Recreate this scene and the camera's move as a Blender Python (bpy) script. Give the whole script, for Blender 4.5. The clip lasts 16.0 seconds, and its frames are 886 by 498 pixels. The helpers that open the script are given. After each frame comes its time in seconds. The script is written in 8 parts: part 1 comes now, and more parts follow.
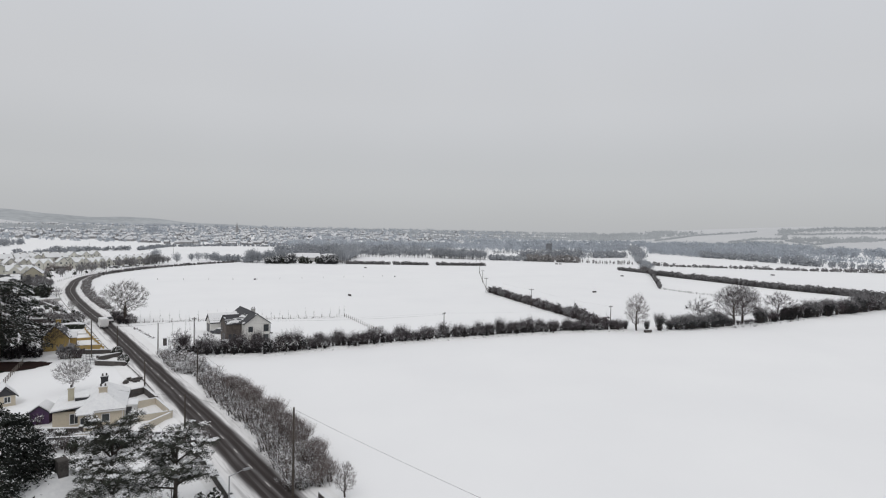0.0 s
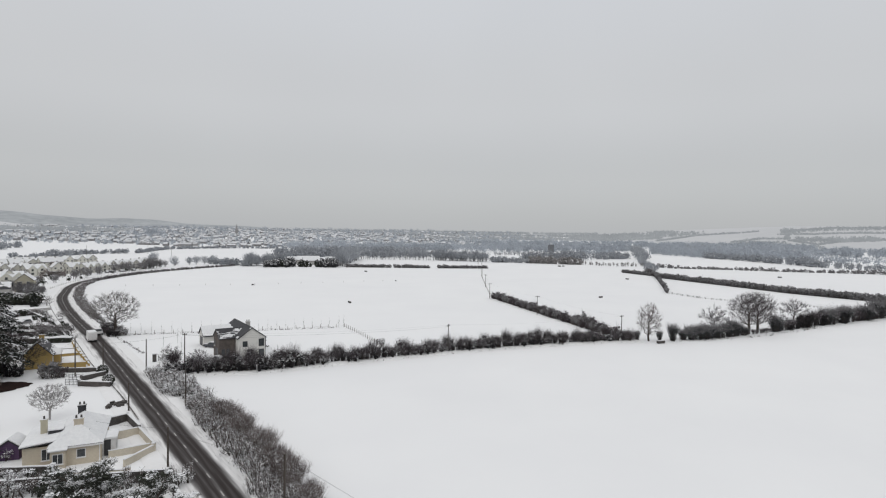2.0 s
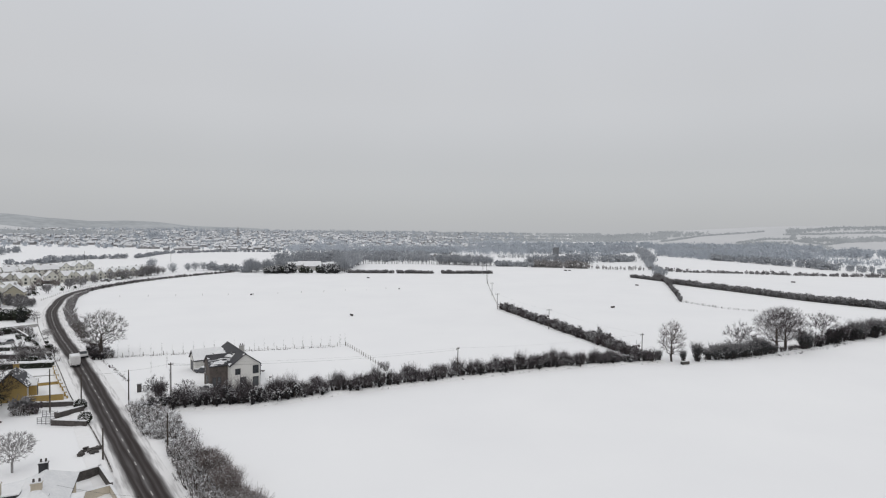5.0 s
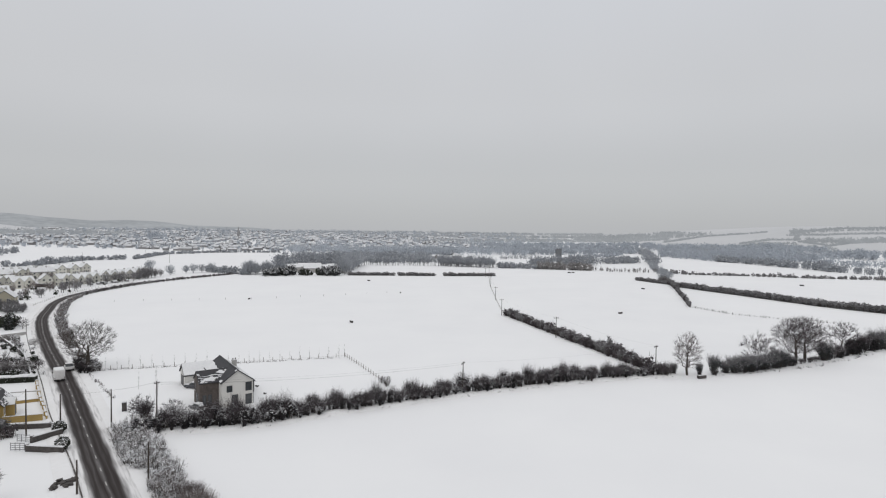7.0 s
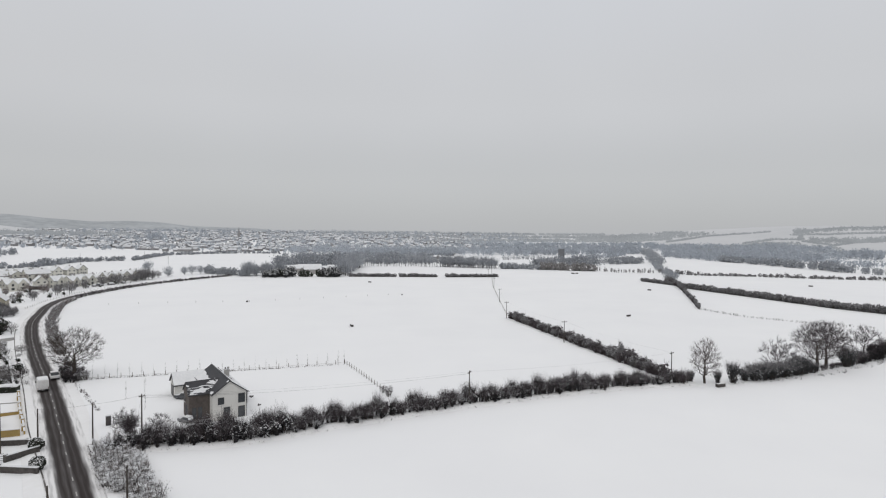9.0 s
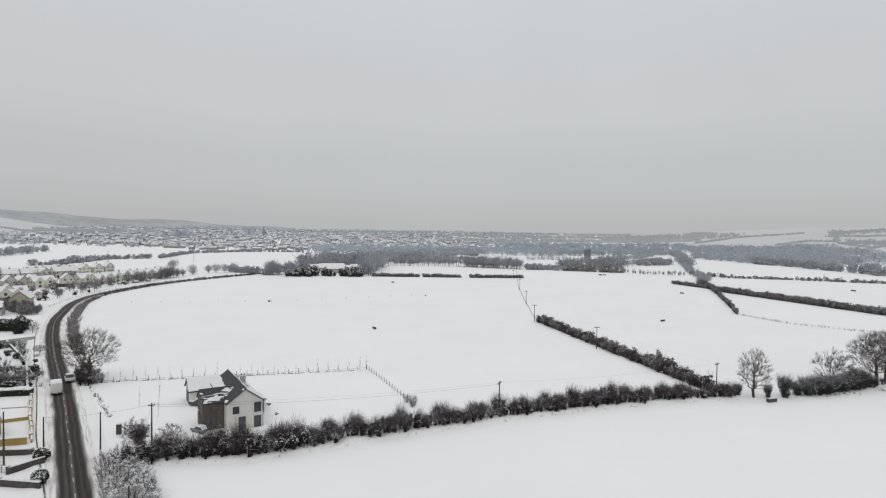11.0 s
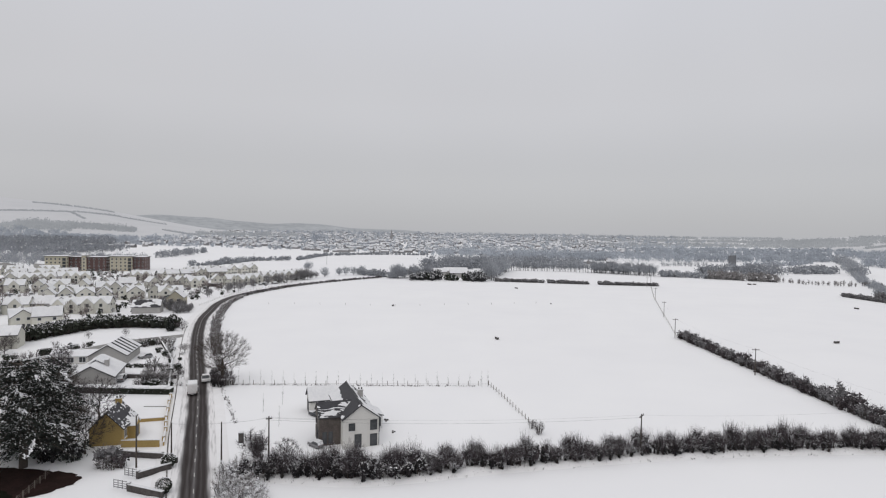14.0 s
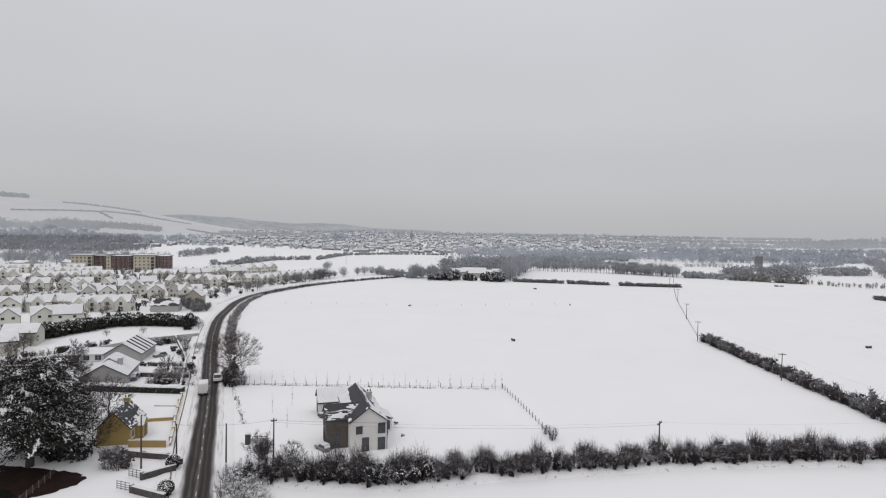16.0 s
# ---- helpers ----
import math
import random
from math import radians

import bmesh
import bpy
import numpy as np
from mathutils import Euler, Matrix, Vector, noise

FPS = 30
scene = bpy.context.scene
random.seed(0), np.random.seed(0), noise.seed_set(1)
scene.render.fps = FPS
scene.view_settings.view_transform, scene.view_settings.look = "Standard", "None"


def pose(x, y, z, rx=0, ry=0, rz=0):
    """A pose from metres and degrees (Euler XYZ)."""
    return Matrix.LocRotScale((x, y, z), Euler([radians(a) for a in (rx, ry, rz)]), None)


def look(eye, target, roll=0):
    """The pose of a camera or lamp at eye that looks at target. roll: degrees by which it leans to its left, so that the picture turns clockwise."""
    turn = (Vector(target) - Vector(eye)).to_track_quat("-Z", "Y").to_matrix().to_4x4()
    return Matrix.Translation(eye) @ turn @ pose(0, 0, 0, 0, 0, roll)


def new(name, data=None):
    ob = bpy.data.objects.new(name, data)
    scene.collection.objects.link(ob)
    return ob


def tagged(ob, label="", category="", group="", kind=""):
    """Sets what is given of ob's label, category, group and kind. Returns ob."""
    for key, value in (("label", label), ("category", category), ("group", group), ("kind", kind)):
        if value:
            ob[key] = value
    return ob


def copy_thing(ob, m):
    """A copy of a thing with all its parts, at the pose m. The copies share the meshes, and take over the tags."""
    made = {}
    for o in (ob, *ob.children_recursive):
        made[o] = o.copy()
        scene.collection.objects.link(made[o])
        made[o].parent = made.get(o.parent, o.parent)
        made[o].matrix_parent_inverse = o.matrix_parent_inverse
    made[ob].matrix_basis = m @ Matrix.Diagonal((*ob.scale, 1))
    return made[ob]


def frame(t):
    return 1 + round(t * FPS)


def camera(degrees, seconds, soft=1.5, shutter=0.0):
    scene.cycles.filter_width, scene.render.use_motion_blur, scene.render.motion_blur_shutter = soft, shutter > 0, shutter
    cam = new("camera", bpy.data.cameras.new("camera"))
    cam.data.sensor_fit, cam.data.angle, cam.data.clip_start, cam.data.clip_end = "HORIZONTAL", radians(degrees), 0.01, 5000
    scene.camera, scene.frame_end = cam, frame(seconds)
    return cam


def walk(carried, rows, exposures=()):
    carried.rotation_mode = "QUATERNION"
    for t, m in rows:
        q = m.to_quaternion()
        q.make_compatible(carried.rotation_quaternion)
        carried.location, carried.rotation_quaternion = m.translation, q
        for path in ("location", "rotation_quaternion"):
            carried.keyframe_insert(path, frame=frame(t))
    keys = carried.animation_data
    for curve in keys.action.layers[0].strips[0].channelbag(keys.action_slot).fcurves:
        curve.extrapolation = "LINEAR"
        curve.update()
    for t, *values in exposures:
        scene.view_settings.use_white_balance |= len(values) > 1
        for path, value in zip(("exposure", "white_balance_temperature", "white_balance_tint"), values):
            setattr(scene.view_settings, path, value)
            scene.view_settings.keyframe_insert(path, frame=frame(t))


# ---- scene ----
cam = camera(77.0, 16.0, soft=1.15)
PATH = [
    (0, (0.428, 7.173, 27.546), (0.673, 9.157, 27.489), 1.1),
    (0.5, (0.644, 8.742, 27.978), (0.887, 10.726, 27.922), 1.1),
    (1, (0.645, 10.436, 28.474), (0.887, 12.421, 28.417), 1.0),
    (1.5, (0.467, 12.243, 29.019), (0.709, 14.228, 28.962), 0.9),
    (2, (0.322, 14.109, 29.545), (0.566, 16.094, 29.488), 0.9),
    (2.5, (0.289, 15.839, 30.122), (0.53, 17.824, 30.065), 0.9),
    (3, (0.31, 17.595, 30.696), (0.549, 19.58, 30.64), 0.9),
    (3.5, (0.265, 19.38, 31.239), (0.505, 21.365, 31.183), 0.9),
    (4, (0.148, 21.095, 31.746), (0.387, 23.08, 31.691), 0.8),
    (6.5, (-0.028, 29.821, 34.747), (0.208, 31.806, 34.689), 0.6),
    (7, (0.095, 31.672, 34.897), (0.328, 33.658, 34.839), 0.7),
    (7.5, (0.168, 33.384, 34.94), (0.401, 35.37, 34.883), 0.6),
    (8, (0.265, 34.967, 34.955), (0.493, 36.953, 34.898), 0.7),
    (8.5, (0.174, 36.756, 35.045), (0.404, 38.742, 34.988), 0.6),
    (10.8, (-0.158, 45.389, 35.146), (0.049, 47.377, 35.085), 0.6),
    (11, (-0.235, 46.121, 35.221), (-0.087, 48.114, 35.161), 0.9),
    (11.5, (-0.306, 47.895, 35.402), (-0.309, 49.894, 35.343), 0.9),
    (12, (-0.372, 49.847, 35.429), (-0.495, 51.843, 35.371), 1.0),
    (12.5, (-0.609, 51.748, 35.46), (-0.824, 53.735, 35.402), 1.0),
    (13, (-0.876, 53.503, 35.563), (-1.132, 55.486, 35.504), 1.1),
    (13.5, (-0.968, 54.913, 35.838), (-1.242, 56.893, 35.78), 1.0),
    (14, (-0.75, 55.964, 36.112), (-1.041, 57.942, 36.056), 0.9),
    (14.5, (-0.414, 56.725, 36.13), (-0.723, 58.7, 36.074), 0.9),
    (15, (-0.12, 57.531, 36.068), (-0.446, 59.503, 36.012), 1.0),
    (15.5, (0.229, 58.087, 36.019), (-0.117, 60.056, 35.962), 1.0),
    (16, (0.582, 58.834, 35.947), (0.218, 60.799, 35.89), 1.0),
]
EXPOSURE = [(0.0, 0.0, 6500, 11), (2.2, 0.0, 6520, 10), (3.5, 0.0, 6580, 8.5), (4.1, 0.0, 6510, 11), (6.5, 0.0, 6500, 11), (8.7, 0.0, 6510, 11), (11.0, 0.0, 6560, 9.5), (12.2, 0.0, 6520, 12), (12.8, 0.0, 6520, 13), (16.0, 0.0, 6520, 13)]
walk(cam, [(t, look(eye, aim, roll)) for t, eye, aim, roll in PATH], EXPOSURE)

# ---- world and light ----
world = bpy.data.worlds.new("overcast_sky")
scene.world = world
world.use_nodes = True
wn, wl = world.node_tree.nodes, world.node_tree.links
wn.clear()
w_out = wn.new("ShaderNodeOutputWorld")
w_bg = wn.new("ShaderNodeBackground")
w_bg.inputs["Strength"].default_value = 1.0
w_sky = wn.new("ShaderNodeTexSky")
w_sky.sky_type = "NISHITA"
w_sky.sun_disc = False
w_sky.sun_elevation, w_sky.sun_rotation = radians(32), radians(200)
w_gain = wn.new("ShaderNodeVectorMath")
w_gain.operation = "SCALE"
w_gain.inputs["Scale"].default_value = 0.08
w_co = wn.new("ShaderNodeTexCoord")
w_sep = wn.new("ShaderNodeSeparateXYZ")
w_ramp = wn.new("ShaderNodeValToRGB")
w_ramp.color_ramp.interpolation = "EASE"
SKY = [(0.0, (0.47, 0.485, 0.50)), (0.10, (0.535, 0.545, 0.552)), (0.22, (0.595, 0.605, 0.615)), (0.42, (0.625, 0.645, 0.672)), (0.62, (0.78, 0.79, 0.80)), (1.0, (0.98, 0.99, 1.0))]
els = w_ramp.color_ramp.elements
while len(els) < len(SKY):
    els.new(0.5)
for e, (p, c) in zip(els, SKY):
    e.position, e.color = p, (*c, 1)
w_noise = wn.new("ShaderNodeTexNoise")
w_noise.inputs["Scale"].default_value = 1.6
w_noise.inputs["Detail"].default_value = 3
w_map = wn.new("ShaderNodeMapRange")
w_map.inputs["To Min"].default_value, w_map.inputs["To Max"].default_value = 0.93, 1.07
w_mul = wn.new("ShaderNodeVectorMath")
w_mul.operation = "SCALE"
w_mix = wn.new("ShaderNodeMix")
w_mix.data_type = "RGBA"
w_mix.inputs["Factor"].default_value = 0.94
wl.new(w_co.outputs["Generated"], w_sep.inputs[0])
wl.new(w_sep.outputs["Z"], w_ramp.inputs["Fac"])
wl.new(w_co.outputs["Generated"], w_noise.inputs["Vector"])
wl.new(w_noise.outputs["Fac"], w_map.inputs["Value"])
wl.new(w_ramp.outputs["Color"], w_mul.inputs[0])
wl.new(w_map.outputs["Result"], w_mul.inputs["Scale"])
wl.new(w_sky.outputs["Color"], w_gain.inputs[0])
wl.new(w_gain.outputs["Vector"], w_mix.inputs["A"])
wl.new(w_mul.outputs["Vector"], w_mix.inputs["B"])
wl.new(w_mix.outputs["Result"], w_bg.inputs["Color"])
wl.new(w_bg.outputs["Background"], w_out.inputs["Surface"])
sun = new("sun", bpy.data.lights.new("sun", "SUN"))
sun.data.energy, sun.data.angle, sun.data.color = 0.45, radians(25), (1.0, 0.97, 0.93)
sun.matrix_world = look((0, 0, 200), (60, 140, 0))

# ---- materials ----


def material(name, colour, rough=0.8, dark=None, scale=1.0, fine=12.0, amount=0.5, bump=0.0, bump_scale=20.0, metal=0.0, per_object=0.0, glow=None, spec=0.3):
    """A surface with blotches at one scale, grain at another and fine relief."""
    m = bpy.data.materials.new(name)
    m.use_nodes = True
    n, l = m.node_tree.nodes, m.node_tree.links
    b = n["Principled BSDF"]
    b.inputs["Roughness"].default_value, b.inputs["Metallic"].default_value = rough, metal
    b.inputs["Specular IOR Level"].default_value = spec
    dark = dark or tuple(c * 0.7 for c in colour)
    co = n.new("ShaderNodeTexCoord")
    a, f = n.new("ShaderNodeTexNoise"), n.new("ShaderNodeTexNoise")
    for t, s in ((a, scale), (f, fine)):
        t.inputs["Scale"].default_value, t.inputs["Detail"].default_value = s, 4
        l.new(co.outputs["Object"], t.inputs["Vector"])
    add = n.new("ShaderNodeMath")
    add.operation = "ADD"
    l.new(a.outputs["Fac"], add.inputs[0]), l.new(f.outputs["Fac"], add.inputs[1])
    mp = n.new("ShaderNodeMapRange")
    mp.inputs["From Min"].default_value, mp.inputs["From Max"].default_value = 0.7, 1.3
    mp.inputs["To Min"].default_value, mp.inputs["To Max"].default_value = 0.0, amount * 2
    mp.clamp = True
    l.new(add.outputs[0], mp.inputs["Value"])
    mix = n.new("ShaderNodeMix")
    mix.data_type = "RGBA"
    mix.inputs["A"].default_value, mix.inputs["B"].default_value = (*colour, 1), (*dark, 1)
    l.new(mp.outputs["Result"], mix.inputs["Factor"])
    last = mix.outputs["Result"]
    if per_object:
        info, r = n.new("ShaderNodeObjectInfo"), n.new("ShaderNodeMapRange")
        r.inputs["To Min"].default_value, r.inputs["To Max"].default_value = 1 - per_object, 1 + per_object
        l.new(info.outputs["Random"], r.inputs["Value"])
        sc = n.new("ShaderNodeVectorMath")
        sc.operation = "SCALE"
        l.new(last, sc.inputs[0]), l.new(r.outputs["Result"], sc.inputs["Scale"])
        last = sc.outputs["Vector"]
    l.new(last, b.inputs["Base Color"])
    if bump:
        t, bp = n.new("ShaderNodeTexNoise"), n.new("ShaderNodeBump")
        t.inputs["Scale"].default_value, t.inputs["Detail"].default_value = bump_scale, 5
        l.new(co.outputs["Object"], t.inputs["Vector"])
        bp.inputs["Strength"].default_value, bp.inputs["Distance"].default_value = bump, 0.05
        l.new(t.outputs["Fac"], bp.inputs["Height"]), l.new(bp.outputs["Normal"], b.inputs["Normal"])
    if glow:
        b.inputs["Emission Color"].default_value, b.inputs["Emission Strength"].default_value = (*glow, 1), 1.0
    return m


def island(m, low, high):
    """Vary a material from one loose piece of a mesh to the next."""
    n, l = m.node_tree.nodes, m.node_tree.links
    b = n["Principled BSDF"]
    src = b.inputs["Base Color"].links[0].from_socket
    geo, r, sc = n.new("ShaderNodeNewGeometry"), n.new("ShaderNodeMapRange"), n.new("ShaderNodeVectorMath")
    r.inputs["To Min"].default_value, r.inputs["To Max"].default_value = low, high
    sc.operation = "SCALE"
    l.new(geo.outputs["Random Per Island"], r.inputs["Value"])
    l.new(src, sc.inputs[0]), l.new(r.outputs["Result"], sc.inputs["Scale"])
    l.new(sc.outputs["Vector"], b.inputs["Base Color"])
    return m


SNOW = material("field_snow", (0.83, 0.835, 0.84), 0.75, (0.795, 0.80, 0.81), 0.012, 0.05, 0.5, 0.02, 0.3)
ROOF_SNOW = material("roof_snow", (0.78, 0.785, 0.79), 0.7, (0.66, 0.67, 0.685), 0.5, 3.0, 0.5, 0.3, 4.0)
TWIG_SNOW = material("snow_on_twigs", (0.84, 0.845, 0.855), 0.7, (0.72, 0.73, 0.75), 1.0, 9.0, 0.5)
VERGE = material("trodden_snow_with_grass", (0.80, 0.80, 0.805), 0.85, (0.71, 0.705, 0.695), 0.2, 0.9, 0.25, 0.03, 1.2)
GUTTER = material("dark_wet_gutter", (0.36, 0.35, 0.34), 0.8, (0.07, 0.062, 0.058), 0.18, 1.1, 0.8, 0.3, 3.0)
BARK = island(material("bark", (0.085, 0.07, 0.06), 0.9, (0.045, 0.038, 0.034), 1.5, 14, 0.5, 0.4, 30), 0.75, 1.25)
TWIG_FINE = island(material("fine_brown_twigs", (0.17, 0.145, 0.14), 0.9, (0.09, 0.075, 0.074), 0.8, 7, 0.5), 0.7, 1.3)
TWIG = island(material("bare_twigs", (0.10, 0.085, 0.09), 0.9, (0.05, 0.042, 0.045), 0.8, 7, 0.5), 0.6, 1.35)
BRAMBLE = island(material("brown_bramble_twigs", (0.25, 0.218, 0.208), 0.9, (0.125, 0.105, 0.10), 0.6, 6, 0.5), 0.6, 1.35)
# one grey for frosted near twigs and for paler far hedges and trunks
HEDGE_GREY = island(material("grey_hedge_twigs", (0.26, 0.255, 0.26), 0.9, (0.15, 0.146, 0.15), 0.4, 4, 0.5), 0.7, 1.25)
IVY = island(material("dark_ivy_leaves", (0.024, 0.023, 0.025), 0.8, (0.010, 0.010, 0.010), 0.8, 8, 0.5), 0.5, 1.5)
# ivy recoloured paler and bluer, with the haze of distance in its colour
IVY_FAR = island(material("hazed_ivy_leaves", (0.062, 0.064, 0.066), 0.85, (0.032, 0.033, 0.035), 0.8, 6, 0.5), 0.5, 1.4)
FROST = island(material("frosted_twigs", (0.36, 0.35, 0.345), 0.9, (0.20, 0.19, 0.19), 0.6, 6, 0.5), 0.75, 1.2)
NEEDLE = island(material("conifer_needles", (0.024, 0.029, 0.023), 0.8, (0.010, 0.013, 0.011), 0.7, 8, 0.5), 0.5, 1.6)
PINE = island(material("pine_needles", (0.066, 0.072, 0.056), 0.8, (0.026, 0.03, 0.024), 0.7, 8, 0.5), 0.6, 1.5)
LEYL = island(material("clipped_evergreen", (0.05, 0.056, 0.042), 0.85, (0.025, 0.03, 0.022), 0.7, 8, 0.5), 0.6, 1.4)
# bluish grey base colour paints distance haze over these woods
WOOD_FAR = island(material("hazed_woodland", (0.38, 0.40, 0.428), 0.95, (0.28, 0.295, 0.318), 0.03, 0.4, 0.5), 0.8, 1.2)
# paler still: thicker haze is painted into the base colour
WOOD_HAZE = island(material("far_hazed_woodland", (0.47, 0.505, 0.55), 0.95, (0.39, 0.42, 0.462), 0.03, 0.4, 0.5), 0.92, 1.08)
POLE_WOOD = material("creosoted_pole", (0.10, 0.085, 0.072), 0.85, (0.05, 0.042, 0.038), 0.8, 9, 0.5, 0.3, 25)
POST_WOOD = material("weathered_post", (0.20, 0.175, 0.15), 0.9, (0.09, 0.08, 0.07), 0.8, 9, 0.5, 0.3, 25)
WIRE = material("wire", (0.08, 0.08, 0.085), 0.5, metal=0.6)
STEEL = material("galvanised_steel", (0.30, 0.305, 0.31), 0.45, (0.2, 0.2, 0.21), 1, 10, 0.5, metal=0.7)
WHITE_WALL = material("white_render", (0.69, 0.68, 0.65), 0.85, (0.59, 0.58, 0.555), 0.35, 5, 0.4, 0.15, 25)
CREAM_WALL = material("cream_render", (0.60, 0.535, 0.43), 0.85, (0.50, 0.44, 0.35), 0.35, 5, 0.45, 0.2, 25)
GREY_WALL = material("grey_pebbledash", (0.42, 0.41, 0.395), 0.9, (0.33, 0.325, 0.315), 0.35, 9, 0.45, 0.3, 40)
YELLOW_WALL = material("ochre_yellow_render", (0.42, 0.30, 0.115), 0.85, (0.33, 0.235, 0.09), 0.35, 5, 0.45, 0.2, 25)
ESTATE_WALL = material("pale_yellow_render", (0.63, 0.62, 0.56), 0.85, (0.53, 0.52, 0.465), 0.1, 2, 0.45, 0.1, 10, per_object=0.12)
PURPLE = material("purple_painted_boards", (0.095, 0.055, 0.115), 0.7, (0.06, 0.035, 0.075), 0.8, 8, 0.5, 0.2, 15)
STONE = material("dark_stone_cladding", (0.145, 0.125, 0.112), 0.9, (0.07, 0.06, 0.056), 1.1, 5, 0.5, 0.7, 5)
DARK_STONE = material("dark_rubble_stone", (0.105, 0.095, 0.09), 0.9, (0.05, 0.046, 0.044), 1.5, 6, 0.5, 0.8, 6)
TOWER_STONE = material("grey_tower_stone", (0.19, 0.198, 0.21), 0.9, (0.13, 0.136, 0.145), 0.5, 3, 0.5, 0.5, 4)
BLOCK = material("cream_painted_blockwork", (0.62, 0.565, 0.47), 0.85, (0.50, 0.455, 0.38), 0.5, 6, 0.5, 0.2, 20)
SLATE = material("blue_black_slate", (0.052, 0.052, 0.058), 0.6, (0.032, 0.032, 0.036), 1.2, 9, 0.5, 0.3, 8)
BRICK_RED = material("dark_red_brick", (0.135, 0.085, 0.08), 0.9, (0.10, 0.065, 0.06), 0.1, 2, 0.5)
STRAW_WALL = material("sand_render", (0.50, 0.465, 0.365), 0.85, (0.42, 0.39, 0.30), 0.1, 2, 0.5)
GLASS = material("dark_window_glass", (0.075, 0.08, 0.085), 0.06, (0.045, 0.05, 0.055), 1, 6, 0.5, spec=0.5)
FRAME_WHITE = material("white_upvc", (0.75, 0.75, 0.75), 0.4, (0.68, 0.68, 0.68), 1, 8, 0.4)
FRAME_DARK = material("dark_grey_frame", (0.07, 0.07, 0.075), 0.5, (0.05, 0.05, 0.055), 1, 8, 0.4)
PAINT_WHITE = material("white_vehicle_paint", (0.74, 0.74, 0.74), 0.3, (0.62, 0.61, 0.6), 0.8, 6, 0.5, spec=0.5)
PAINT_DARK = material("dark_vehicle_paint", (0.07, 0.075, 0.085), 0.3, (0.05, 0.05, 0.06), 0.8, 6, 0.5, spec=0.5)
PAINT_GREY = material("silver_vehicle_paint", (0.22, 0.22, 0.225), 0.35, (0.16, 0.16, 0.165), 0.8, 6, 0.5, spec=0.5)
LANE_PAINT = material("worn_road_paint", (0.62, 0.61, 0.59), 0.8, (0.16, 0.15, 0.14), 0.6, 5, 0.6)
RUBBER = material("tyre_rubber", (0.03, 0.03, 0.03), 0.9, (0.05, 0.048, 0.045), 3, 20, 0.5)
LAMP_RED = material("red_lamp_lens", (0.10, 0.02, 0.02), 0.3, (0.06, 0.015, 0.015), 3, 20, 0.5)
LAMP_CLEAR = material("clear_lamp_lens", (0.7, 0.7, 0.7), 0.2, (0.6, 0.6, 0.6), 3, 20, 0.5)
GRASS = material("bare_grass", (0.012, 0.015, 0.009), 0.95, (0.006, 0.007, 0.005), 0.5, 4, 0.5, 0.5, 10, spec=0.05)
EARTH = material("dark_wet_earth", (0.034, 0.02, 0.018), 0.95, (0.016, 0.011, 0.010), 0.5, 4, 0.5, 0.5, 8, spec=0.05)
# roof snow greyed so that its colour carries the far haze
TOWN_ROOF = island(material("town_roof_snow", (0.70, 0.71, 0.725), 0.8, (0.58, 0.59, 0.61), 0.02, 0.2, 0.5), 0.85, 1.05)
TOWN_WALL = island(material("town_walls", (0.30, 0.295, 0.295), 0.9, (0.22, 0.22, 0.225), 0.02, 0.2, 0.5), 0.7, 1.3)
# haze over the hills is painted: greyed base colours and added emission
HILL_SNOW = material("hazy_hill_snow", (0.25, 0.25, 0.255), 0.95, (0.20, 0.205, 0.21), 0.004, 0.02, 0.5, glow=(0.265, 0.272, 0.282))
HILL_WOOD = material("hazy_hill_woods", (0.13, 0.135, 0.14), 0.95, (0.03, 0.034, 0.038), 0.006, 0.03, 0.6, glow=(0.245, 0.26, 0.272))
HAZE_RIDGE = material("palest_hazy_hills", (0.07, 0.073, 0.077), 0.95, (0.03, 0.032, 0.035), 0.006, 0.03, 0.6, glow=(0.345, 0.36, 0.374))


